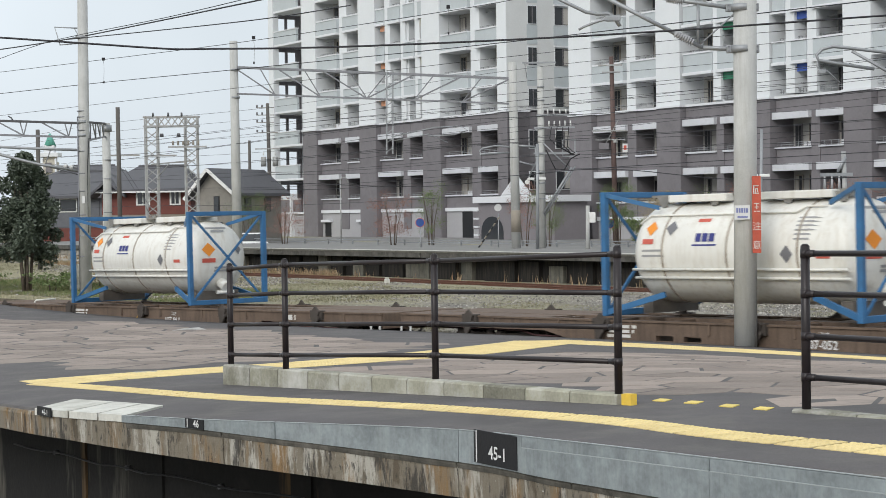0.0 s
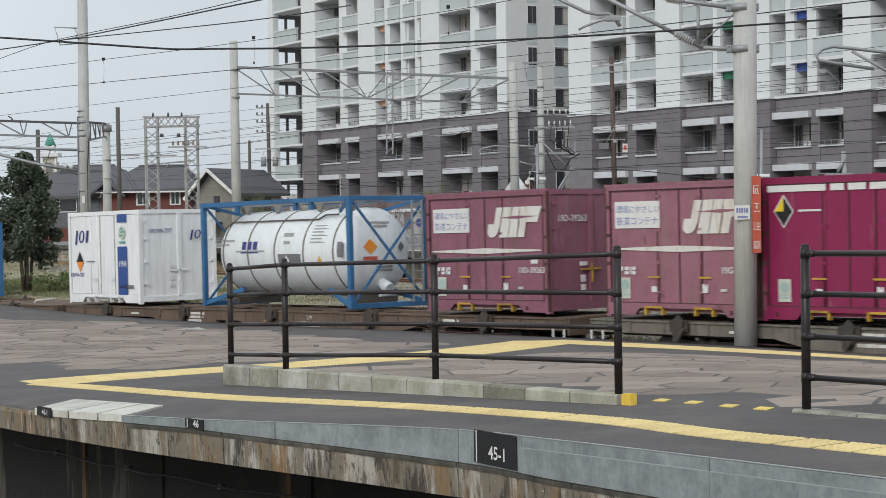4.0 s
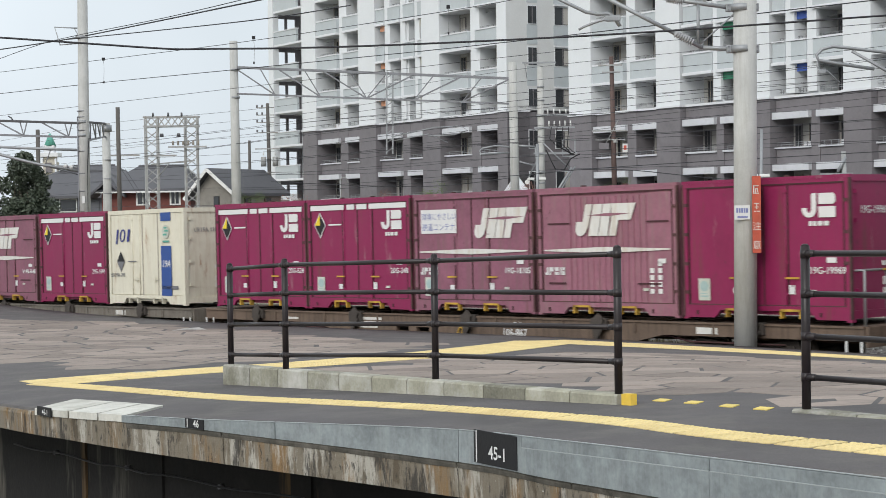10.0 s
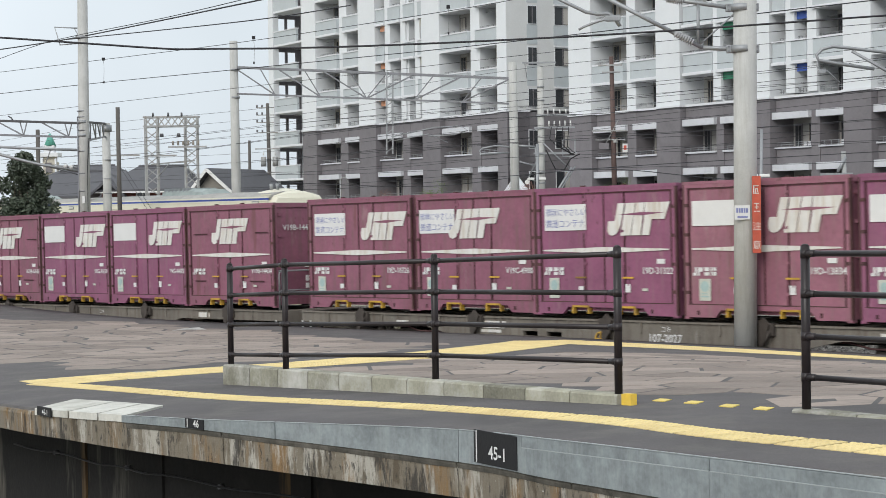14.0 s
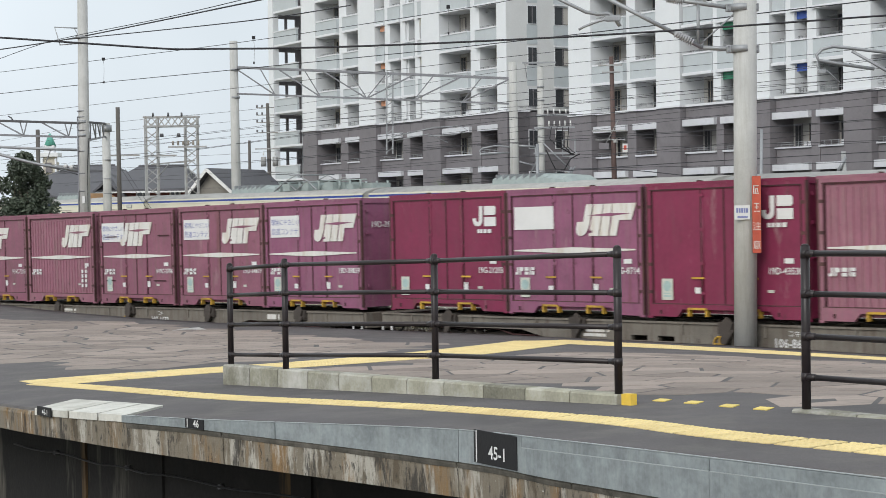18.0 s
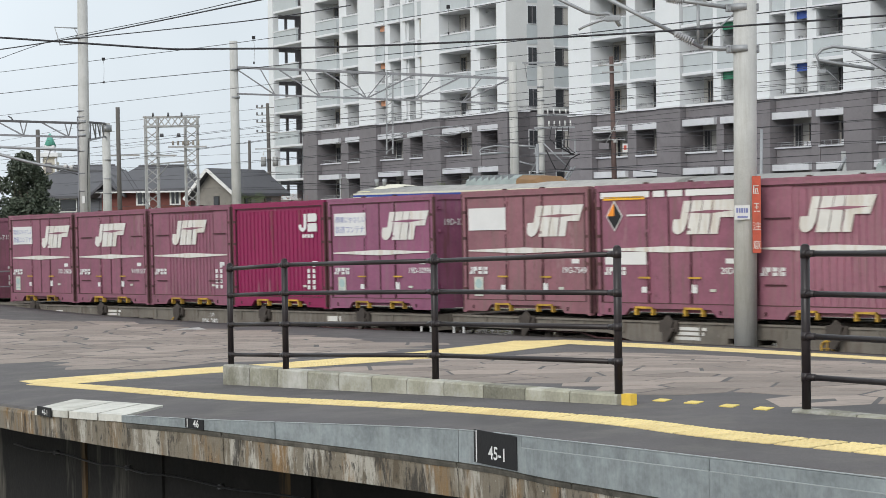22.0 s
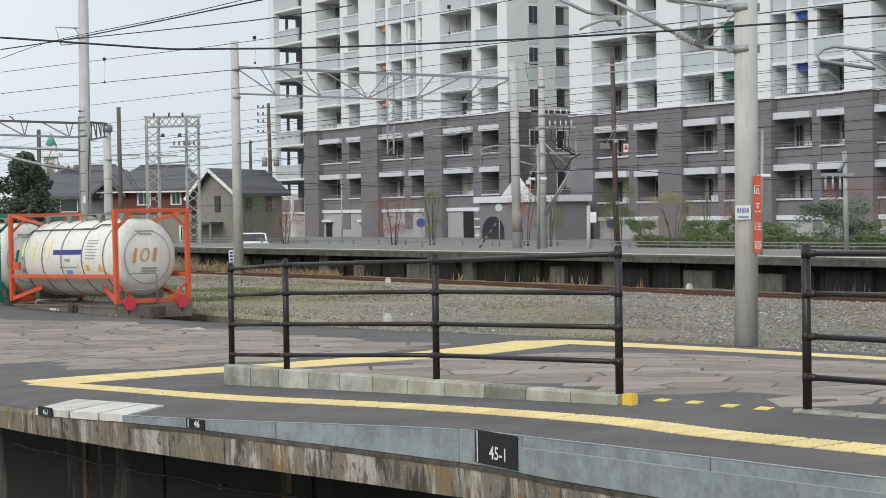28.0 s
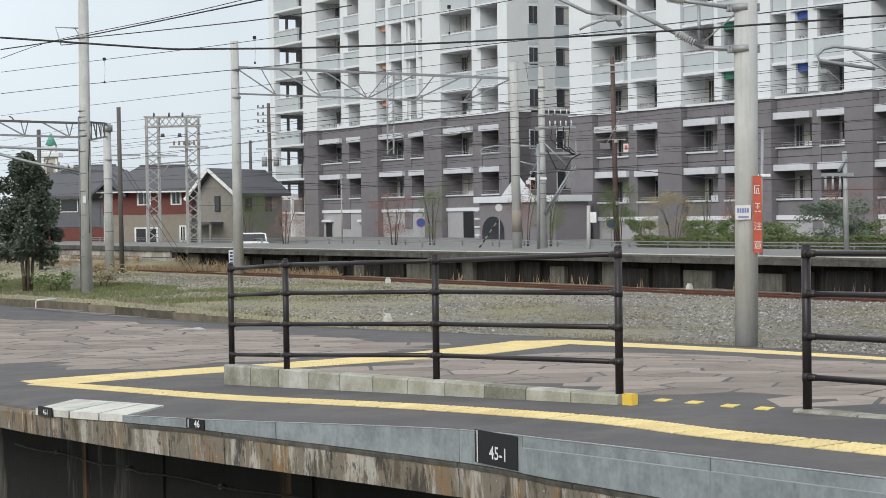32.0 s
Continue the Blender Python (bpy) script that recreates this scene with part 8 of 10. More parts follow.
for x, y, z0, z1 in ((-11.45, 60.0, 7.75, 6.96), (-5.70, 54.0, 7.80, 7.03), (0.24, 50.0, 8.19, 7.44)):
    hg = thing("wire_hanger", "dark clamp and thin hanger between two overhead wires", "wire hanger", "wire hangers", at=pose(x, y, z1))
    part("clamp", box(-0.05, -0.05, z0 - z1 - 0.05, 0.05, 0.05, z0 - z1 + 0.05, 0.012), black, hg)
    part("rod", line(bmesh.new(), [(0, 0, 0), (0.02, 0, (z0 - z1) * 0.6), (0, 0, z0 - z1)], 0.006, 6), steel, hg)
    part("lower_clip", box(-0.025, -0.025, -0.03, 0.025, 0.025, 0.04), wire_m, hg)
P_J = pole("lamp_post", (4.13, 77, 0.74), (4.18, 77, 5.33), 0.075, 0.07, "slim pale steel post with two white floodlights", steel, "lamp post", "platform posts")
for sgn in (-1, 1):
    part("floodlight", box(sgn * 0.10, -0.14, 3.02, sgn * 0.40, 0.10, 3.12, 0.02), white_paint, P_J)
    part("lamp_arm", line(bmesh.new(), [(0, 0, 2.95), (sgn * 0.2, 0, 3.02)], 0.02), steel, P_J)
for pts, r in (([(0, 0, 4.55), (-0.9, 0, 4.62), (-1.45, 0, 4.52), (-1.60, 0, 4.40), (-1.50, 0, 4.25), (-0.2, 0, 4.32)], 0.04), ([(0, 0, 4.62), (0.9, 0, 4.56)], 0.045), ([(0.9, 0, 4.56), (0.95, 0, 3.9), (0.55, 0, 3.1)], 0.03), ([(0, 0, 3.95), (0.9, 0, 3.70)], 0.035)):
    part("cantilever", line(bmesh.new(), pts, r, 8), steel, P_D)
part("pulley", tube(bmesh.new(), (0.52, -0.06, 2.98), (0.52, 0.06, 2.98), 0.10, n=14), white_paint, P_D)
for k in range(4):
    x = 0.45 + 0.26 * k
    part("cable", line(bmesh.new(), [(x, -0.2, 5.42), (x - 0.08, -0.22, 4.9 - 0.12 * k), (x + 0.25, -0.22, 4.55 - 0.1 * k), (1.5 - 0.1 * k, -0.22, 4.15)], 0.022), black, P_E)
part("cable", line(bmesh.new(), [(0.2, -0.22, 4.4), (0.6, -0.24, 3.55), (1.0, -0.24, 3.5), (1.3, -0.24, 4.0), (1.7, -0.24, 4.2)], 0.03), black, P_E)
part("crossarm", beam(bmesh.new(), (-0.35, -0.18, 4.25), (1.6, -0.18, 4.25), 0.06, 0.08), steel, P_E)
for z in (2.2, 2.9, 3.4, 6.6, 7.2):
    collar(P_E, z, 0.175, h=0.06)
for z in (2.4, 5.9):
    collar(P_F, z, 0.17, pole_concrete, 0.2)
part("small_sign", box(0.42, -0.2, 5.38, 0.70, -0.17, 5.85, 0.01), mark_white, P_F, "small white sign with a red mark")
part("sign_mark", box(0.48, -0.21, 5.5, 0.64, -0.198, 5.75), red_label, P_F)
part("meter_box", box(-0.9, -0.3, 5.55, -0.35, -0.05, 5.9, 0.02), b_dark, P_F)

# ---- apartment buildings beyond the far platform ----
BPHI = radians(58)
BD = Vector((math.cos(BPHI), -math.sin(BPHI), 0))
BN = Vector((math.sin(BPHI), math.cos(BPHI), 0))
BM = Matrix((BD, BN, (0, 0, 1))).transposed().to_4x4()
BM.translation = (21.51, 96.2, 0)
WHITES = 5


def opening(t, a, b, z0, z1, dark, rng, panel=None, see=False):
    """A recessed balcony: back wall with window, side shade, rail."""
    if not see:
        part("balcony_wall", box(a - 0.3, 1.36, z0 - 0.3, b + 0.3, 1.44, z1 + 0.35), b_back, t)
        wid = b - a
        for q0, q1 in ((0.06, 0.24), (0.46, 0.98)) if wid > 2 else ((0.10, 0.92),):
            x0, x1 = a + wid * q0, a + wid * q1
            f = part("window", box(x0 - 0.05, 1.30, z0 - 0.25, x1 + 0.05, 1.365, z1 - 0.22), seam_grey if rng.random() < 0.4 else b_dark, t)
            for k in range(2):
                xa, xb = x0 + (x1 - x0) * k / 2 + 0.03, x0 + (x1 - x0) * (k + 1) / 2 - 0.03
                part("pane", box(xa, 1.28, z0 - 0.2, xb, 1.305, z1 - 0.28), curtain if rng.random() < 0.22 else win, f)
        if rng.random() < 0.35:
            x = a + wid * rng.uniform(0.25, 0.7)
            part("air_conditioner", box(x, 0.75, z0 - 0.3, x + 0.75, 1.05, z0 + 0.28, 0.02), b_trim, t)
        elif rng.random() < 0.3:
            part("laundry_pole", tube(bmesh.new(), (a + 0.05, 0.5, z1 - 0.35), (b - 0.05, 0.5, z1 - 0.35), 0.02, n=6), steel, t)
    r = bmesh.new()
    for z in (z0 + 0.10, z0 + 0.22):
        bbox(r, a, 0.0, z, b, 0.04, z + 0.025)
    for i in range(4):
        x = a + (b - a) * (i + 0.5) / 4
        bbox(r, x, 0.0, z0, x + 0.03, 0.03, z0 + 0.24)
    part("balcony_rail", r, steel, t)
    if panel:
        part("colour_panel", box(a, -0.06, z1 - 0.42, b, 0.0, z1, 0.01), panel, t)


def block(name, s0, s1, groups, pil, lift, label, fine=None, right_end=True):
    t = thing(name, label, "apartment building", "apartment buildings", at=BM)
    rng = random.Random(len(groups))
    zb = 8.70 + lift
    top = zb + 0.1 + 2.9 * WHITES
    # core behind the balconies
    part("wall", box(s0 + 0.2, 1.45, 0.0, s1 - 0.2, 12.0, zb), b_dark, t, "dark grey tiled lower wall")
    part("wall", box(s0 + 0.2, 1.45, zb, s1 - 0.2, 12.0, top), b_white, t, "white rendered upper wall")
    for a, b in pil:
        part("pilaster", box(a, -0.45, 0.0, b, 1.5, zb - 0.12, 0.02), b_dark, t)
        part("pilaster", box(a, -0.45, zb + 0.02, b, 1.5, top, 0.02), b_white, t)
        part("ledge", box(a - 0.06, -0.55, zb - 0.12, b + 0.06, 1.5, zb + 0.02, 0.02), b_trim, t)
    for gi, bays in enumerate(groups):
        ga, gb = bays[0][0], bays[-1][1]
        # post between the two bays
        for (a, b), (c, d) in zip(bays[:-1], bays[1:]):
            part("post", box(b, -0.05, 1.2, c, 1.45, zb - 0.1), b_dark, t)
            part("post", box(b, -0.05, zb, c, 1.45, top), b_white, t)
        part("ledge", box(ga, -0.14, zb - 0.12, gb, 1.45, zb + 0.02), b_trim, t)
        part("upper_face", box(ga, -0.02, 7.8 + lift, gb, 1.40, zb - 0.12), b_dark, t)
        # ground floor
        part("ground_face", box(ga, 0.0, 0.0, gb, 1.40, 1.72 + lift), b_grey, t)
        part("band", box(ga - 0.02, -0.12, 1.72 + lift, gb + 0.02, 1.40, 1.98 + lift), b_trim, t)
        for k, zt in enumerate((4.88 + lift, 7.80 + lift)):
            part("parapet", box(ga, 0.0, zt - 2.90, gb, 1.40, zt - 2.06), b_dark, t)
            for a, b in bays:
                part("lintel", box(a - 0.06, -0.30, zt - 0.40, b + 0.06, 0.15, zt, 0.01), b_lintel, t)
                part("soffit", box(a, 0.15, zt - 0.2, b, 1.38, zt - 0.12), b_dark, t)
                part("sill", box(a - 0.06, -0.12, zt - 2.06, b + 0.06, 0.2, zt - 1.95), b_lintel, t)
                opening(t, a, b, zt - 1.95, zt - 0.4, True, rng)
        for k in range(WHITES):
            z0 = zb + 0.12 + 2.9 * k
            bb = (fine or {}).get(gi, [(a, b, None) for a, b in bays])
            for a, b, pn in bb:
                opening(t, a, b, z0, z0 + 1.6, False, rng, pn)
                part("slab_edge", box(a - 0.25, -0.42, z0 + 1.6, b + 0.02, 1.35, z0 + 1.78, 0.01), b_trim, t)
                part("parapet", box(a - 0.22, -0.32, z0 + 1.78, b, 0.0, z0 + 2.86), b_panel, t)
                part("parapet_cap", box(a - 0.25, -0.37, z0 + 2.86, b + 0.01, 0.03, z0 + 2.96), b_trim, t)
            if fine and gi in fine:
                for (a, b, _), (c, d, _) in zip(bb[:-1], bb[1:]):
                    part("post", box(b, -0.25, z0, c, 1.4, z0 + 2.9), b_white, t)
    part("roof", box(s0, -0.5, top, s1, 12.2, top + 0.5, 0.03), b_trim, t)
    return t


G1 = [[(-59.4, -56.0), (-54.75, -52.25)], [(-49.5, -46.1), (-45.0, -42.6)], [(-40.0, -36.4), (-35.2, -32.5)]]
P1 = [(-61.9, -59.45), (-52.2, -49.55), (-42.55, -40.05), (-32.45, -31.26)]
FINE1 = {1: [(-49.3, -48.3, orange_panel), (-47.5, -45.9, None), (-45.2, -43.8, None), (-43.1, -42.6, yellow_panel)]}
B1 = block("apartment_building", -62.0, -31.26, G1, P1, 0.77, "apartment building with white upper floors and dark lower floors", FINE1)
# end wall towards the gap, with its windows
part("end_wall", box(-31.5, -0.4, 0, -31.26, 11.9, 9.35), b_dark, B1)
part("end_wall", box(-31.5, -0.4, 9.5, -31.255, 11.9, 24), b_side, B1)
for k in range(-2, 4):
    z = 9.75 + 2.9 * k
    for n0, n1 in ((1.4, 2.1), (3.7, 5.0), (7.0, 8.4)):
        f = part("window", box(-31.28, n0 - 0.05, z - 0.05, -31.22, n1 + 0.05, z + 1.3), b_trim, B1)
        part("pane", box(-31.24, n0, z, -31.20, n1, z + 1.22), win, f)
        part("mullion", box(-31.205, (n0 + n1) / 2 - 0.03, z, -31.18, (n0 + n1) / 2 + 0.03, z + 1.22), b_dark, f)
        if k >= 0:
            part("wall_panel", box(-31.275, n0 - 0.1, z + 1.45, -31.235, n1 + 0.1, z + 2.82, 0.005), b_panel, B1)
        if n0 > 3:
            part("curtain", box(-31.235, (n0 + n1) / 2 + 0.08, z + 0.05, -31.195, n1 - 0.05, z + 1.2), curtain, f)
        if n0 > 3 and k >= 0:
            part("hood", box(-31.28, n0 - 0.1, z + 1.3, -31.05, n1 + 0.4, z + 1.42), b_trim, f)
# white balcony wing at the far end, open to the sky
for k in range(8):
    z = 1.6 + 2.9 * k
    m = b_white if k > 0 else b_dark
    part("wing_parapet", box(-67.6, -0.2, z + 1.0, -63.3, 0.0, z + 2.1), b_panel if k > 0 else b_dark, B1)
    part("wing_cap", box(-67.6, -0.26, z + 2.1, -63.3, 0.06, z + 2.18), b_trim, B1)
    part("wing_slab", box(-68.2, -0.25, z + 0.85, -62.0, 3.2, z + 1.02), b_trim, B1)
    part("wing_side", box(-63.3, 0.3, z, -62.0, 3.2, z + 2.9), b_white, B1)
    part("wing_post", box(-66.9, 2.9, z + 1.0, -66.5, 3.2, z + 3.0), b_white, B1)
    f = part("window", box(-63.0, 0.26, z + 2.0, -62.3, 0.32, z + 3.3), b_dark, B1)
    part("wing_rail", box(-67.6, 2.9, z + 2.0, -63.3, 2.95, z + 2.06), steel, B1)
for k in range(8):
    z = 1.6 + 2.9 * k
    # dark colour of these posts and headers carries the shade inside the wing
    for n0, n1 in ((0.25, 0.50), (1.28, 1.48), (2.30, 2.75)):
        part("wing_post", box(-68.4, n0, z + 1.02, -68.2, n1, z + 3.75), b_dark, B1)
    part("wing_header", box(-68.42, 0.25, z + 3.45, -68.18, 2.75, z + 3.75), b_dark, B1)
    part("wing_screen", box(-68.39, 0.25, z + 1.02, -68.21, 2.75, z + 2.0), b_panel, B1)
    part("wing_rail", box(-68.33, 0.25, z + 2.12, -68.28, 2.75, z + 2.17), steel, B1)
part("wing_pier", box(-68.4, -0.3, 0.3, -67.5, 0.25, 25), b_white, B1)
part("wing_pier", box(-68.4, 2.75, 0.3, -67.9, 3.2, 25), b_white, B1)
part("wing_base", box(-67.5, -0.1, 0.3, -62.0, 3.2, 2.5), b_grey, B1)
part("doorway_frame", box(-67.2, -0.4, 0.3, -66.95, 0.2, 3.9), b_trim, B1)
part("doorway_frame", box(-64.6, -0.4, 0.3, -64.35, 0.2, 3.9), b_trim, B1)
part("doorway_frame", box(-67.2, -0.4, 3.9, -64.35, 0.2, 4.2), b_trim, B1)
for a in (-58.9, -52.9):
    part("ground_door", box(a, -0.03, 0.4, a + 1.0, 0.03, 1.75), black, B1)
    part("door_hood", box(a - 0.3, -0.3, 1.75, a + 1.3, 0.05, 1.95), b_trim, B1)
# flat black plate paints the dark inside of an alcove
part("alcove", box(-37.8, -0.04, 0.3, -36.4, 0.04, 2.45), black, B1)

G2 = [[(-21.5, -18.3), (-17.4, -14.95)], [(-12.57, -9.78), (-9.12, -7.1)], [(-4.69, -1.88), (-1.17, 0.97)], [(3.12, 5.9), (6.6, 8.7)], [(11.0, 13.8), (14.5, 16.6)]]
P2 = [(-23.98, -21.55), (-14.9, -12.62), (-7.05, -4.74), (1.02, 3.07), (8.75, 10.95), (16.65, 18.5)]
FINE2 = {1: [(-12.2, -9.78, None), (-9.12, -7.1, green_panel)], 2: [(-4.4, -3.6, None), (-2.9, -1.9, blue_panel), (-1.17, 0.97, None)]}
B2 = block("apartment_building", -24.0, 18.6, G2, P2, 0.0, "long apartment building with white upper floors, dark tiled base", FINE2)
part("end_wall", box(-24.0, -0.2, 0, -23.7, 11.9, 8.5), b_dark, B2)

# entrance pavilion between the buildings
pv = thing("entrance_porch", "low dark entrance porch with a white gable", "porch", at=BM)
part("wall", box(-29.6, -4.0, 0.3, -20.8, -1.4, 3.0), porch_m, pv)
part("cornice", box(-29.95, -4.25, 3.0, -20.5, -1.3, 3.42, 0.03), b_trim, pv)
bm = bmesh.new()
flat(bm, [(-26.65, 3.42), (-23.6, 3.42), (-25.1, 4.62)], -4.2, -3.7)
part("gable", bm, b_trim, pv)
bm = bmesh.new()
flat(bm, [(-27.9 + 1.3 * math.cos(a), 1.1 + 1.0 * math.sin(a)) for a in [math.pi * i / 10 for i in range(11)]] + [(-29.2, 0.3), (-26.6, 0.3)], -4.05, -3.98)
part("arch_glass", bm, win, pv)
for i in range(4):
    part("column_band", box(-30.0, -4.15, 0.8 + i * 0.55, -29.5, -3.9, 0.92 + i * 0.55), b_trim, pv)


# ---- houses on the left ----
def house(name, o, ang, w, d, h, ridge, wall_m, low_m, label, wins, gable_front=False):
    t = thing(name, label, "house", "houses behind the yard", at=pose(*o, 0, 0, ang))
    part("wall", box(0, 0, h * 0.45, w, d, h), wall_m, t)
    part("wall", box(0.02, 0.02, -0.5, w - 0.02, d - 0.02, h * 0.45), low_m, t)
    bm = bmesh.new()
    e = 0.5
    if gable_front:
        pts = [(-e, h - 0.25), (w / 2, ridge), (w + e, h - 0.25), (w + e, h - 0.45), (w / 2, ridge - 0.2), (-e, h - 0.45)]
        flat(bm, pts, -e, d + e)
        g = flat(bmesh.new(), [(0.0, h - 0.02), (w, h - 0.02), (w / 2, ridge - 0.25)], 0.0, 0.12)
        part("gable", g, wall_m, t)
    else:
        for sgn, y0, y1 in ((1, -e, d / 2), (-1, d + e, d / 2)):
            v = [bm.verts.new(p) for p in ((-e, y0, h - 0.2), (w + e, y0, h - 0.2), (w + e, y1, ridge), (-e, y1, ridge))]
            u = [bm.verts.new(p) for p in ((-e, y0, h - 0.4), (w + e, y0, h - 0.4), (w + e, y1, ridge - 0.2), (-e, y1, ridge - 0.2))]
            bm.faces.new(v)
            bm.faces.new(u[::-1])
            for i in range(4):
                j = (i + 1) % 4
                bm.faces.new((v[i], u[i], u[j], v[j]))
    part("roof", bm, roof_tile, t)
    for x0, z0, x1, z1 in wins:
        f = part("window", box(x0 - 0.08, -0.05, z0 - 0.08, x1 + 0.08, 0.02, z1 + 0.08), white_paint, t)
        part("pane", box(x0, -0.07, z0, x1, -0.03, z1), win, f)
        part("bar", box((x0 + x1) / 2 - 0.03, -0.08, z0, (x0 + x1) / 2 + 0.03, -0.04, z1), white_paint, f)
    return t


def hip_roof(t, x0, x1, y0, y1, h, r0, r1, ridge, m):
    """Hipped roof with a short ridge and a thick eave."""
    bm = bmesh.new()
    ym = (y0 + y1) / 2
    e = [bm.verts.new(p) for p in ((x0, y0, h), (x1, y0, h), (x1, y1, h), (x0, y1, h))]
    g = [bm.verts.new(p) for p in ((x0, y0, h - 0.2), (x1, y0, h - 0.2), (x1, y1, h - 0.2), (x0, y1, h - 0.2))]
    a, b = bm.verts.new((r0, ym, ridge)), bm.verts.new((r1, ym, ridge))
    bm.faces.new((e[0], e[1], b, a))
    bm.faces.new((e[1], e[2], b))
    bm.faces.new((e[2], e[3], a, b))
    bm.faces.new((e[3], e[0], a))
    bm.faces.new(g[::-1])
    for i in range(4):
        j = (i + 1) % 4
        bm.faces.new((e[i], g[i], g[j], e[j]))
    part("roof", bm, m, t)
    part("ridge_cap", beam(bmesh.new(), (r0, ym, ridge), (r1, ym, ridge), 0.3, 0.16), m, t)


hb = thing("house", "two-storey house with red upper cladding and slate roof", "house", "houses behind the yard", at=pose(-22.8, 118, 0.5))
part("wall", box(0, 0, 2.05, 5.95, 7.5, 3.7), house_red, hb, "dark red upper cladding")
part("wall", box(0.03, 0.03, -0.3, 5.92, 7.47, 2.05), house_tan, hb, "beige lower wall")
hip_roof(hb, -0.45, 6.5, -0.6, 8.0, 3.72, 1.9, 5.0, 5.4, roof_tile)
bm = flat(bmesh.new(), [(-0.7, 3.35), (0.5, 4.45), (1.7, 3.35), (1.7, 3.2), (0.5, 4.25), (-0.7, 3.2)], -1.0, 2.0)
part("side_gable_roof", bm, roof_tile, hb)
for x0, z0, x1, z1 in ((2.4, 2.75, 3.15, 3.6), (4.65, 2.75, 5.2, 3.55), (5.2, 0.3, 5.5, 1.2), (2.2, 0.1, 3.6, 1.1)):
    f = part("window", box(x0 - 0.09, -0.06, z0 - 0.09, x1 + 0.09, 0.02, z1 + 0.09), white_paint, hb)
    for k in range(2):
        part("pane", box(x0 + (x1 - x0) * k / 2 + 0.03, -0.075, z0, x0 + (x1 - x0) * (k + 1) / 2 - 0.03, -0.05, z1), win, f)
part("gutter", box(-0.45, -0.7, 3.5, 6.5, -0.6, 3.6), white_paint, hb)
part("downpipe", box(0.1, -0.08, 0, 0.17, -0.01, 3.5), white_paint, hb)
hc = thing("house", "grey-brown two-storey house with a gabled slate roof", "house", "houses behind the yard", at=pose(-16.0, 114.3, 0.5, 0, 0, -24))
part("wall", box(0, 0, -0.3, 2.75, 6.4, 3.35), house_grey, hc)
part("gable", flat(bmesh.new(), [(0, 3.34), (2.75, 3.34), (1.2, 4.75)], 0.02, 0.16), house_grey, hc)
bm = flat(bmesh.new(), [(-0.55, 3.05), (1.2, 4.98), (3.2, 3.35), (3.2, 3.17), (1.2, 4.78), (-0.55, 2.87)], -0.55, 6.9)
part("roof", bm, roof_tile, hc)
part("bargeboard", beam(bmesh.new(), (-0.55, -0.58, 2.95), (1.2, -0.58, 4.88), 0.05, 0.2), white_paint, hc)
part("bargeboard", beam(bmesh.new(), (1.2, -0.58, 4.88), (3.2, -0.58, 3.25), 0.05, 0.2), white_paint, hc)
for x0, z0, x1, z1 in ((1.45, 2.2, 1.75, 3.1),):
    f = part("window", box(x0 - 0.06, -0.05, z0 - 0.06, x1 + 0.06, 0.02, z1 + 0.06), black, hc)
    part("pane", box(x0, -0.07, z0, x1, -0.03, z1), win, f)
for y0, z0, y1, z1 in ((1.6, 2.2, 2.3, 3.0), (4.2, 2.2, 4.9, 3.0)):
    f = part("window", box(2.73, y0 - 0.06, z0 - 0.06, 2.80, y1 + 0.06, z1 + 0.06), black, hc)
    part("pane", box(2.78, y0, z0, 2.82, y1, z1), win, f)
part("porch_roof", box(0.2, -1.6, 1.35, 2.0, 0.0, 1.5), roof_tile, hc)
for x in (0.35, 1.85):
    part("porch_post", box(x, -1.5, -0.3, x + 0.12, -1.38, 1.35), house_grey, hc)
ha = thing("house", "dark slate-roofed house partly behind the tree", "house", "houses behind the yard", at=pose(-30.5, 128, 0.5))
part("wall", box(0, 0, -0.3, 7.2, 7.5, 3.45), house_slate, ha)
hip_roof(ha, -0.5, 7.7, -0.6, 8.0, 3.5, 2.0, 5.6, 5.35, roof_tile)
part("window_wall", box(2.3, -0.04, 1.2, 5.6, 0.0, 3.3), house_slate, ha)
part("wall", box(0.1, -0.05, -0.3, 7.1, 0.0, 1.15), house_red, ha, "brick-red lower wall")
f = part("window", box(2.7, -0.09, 2.3, 4.0, -0.03, 3.3), white_paint, ha)
part("pane", box(2.78, -0.11, 2.38, 3.92, -0.08, 3.22), win, f)
hd = thing("house", "distant grey house with slate roof", "house", "houses behind the yard", at=pose(-33.0, 142, 0.5))
part("wall", box(0, 0, -0.3, 8.0, 7.5, 4.6), house_slate, hd)
hip_roof(hd, -0.5, 8.5, -0.6, 8.0, 4.7, 2.5, 6.0, 6.2, roof_tile)
f = part("window", box(4.6, -0.06, 3.4, 6.0, 0.02, 4.3), white_paint, hd)
part("pane", box(4.7, -0.09, 3.48, 5.9, -0.05, 4.22), win, f)
ct = thing("clock_tower", "distant beige tower with a small green roof", "tower", at=pose(-46.6, 210, 0.5))
part("shaft", box(-0.85, -0.8, 0, 0.85, 0.8, 8.6), tower_m, ct)
part("upper_stage", box(-0.7, -0.65, 8.6, 0.7, 0.65, 9.3), tower_m, ct)
for x in (-0.78, 0.78):
    part("corner_shaft", tube(bmesh.new(), (x, -0.75, 0), (x, -0.75, 9.0), 0.12, n=8), b_trim, ct)
part("cornice", box(-1.15, -1.1, 9.2, 1.15, 1.1, 9.7, 0.05), b_trim, ct)
part("belfry", box(-0.6, -0.6, 9.7, 0.6, 0.6, 10.6), b_trim, ct)
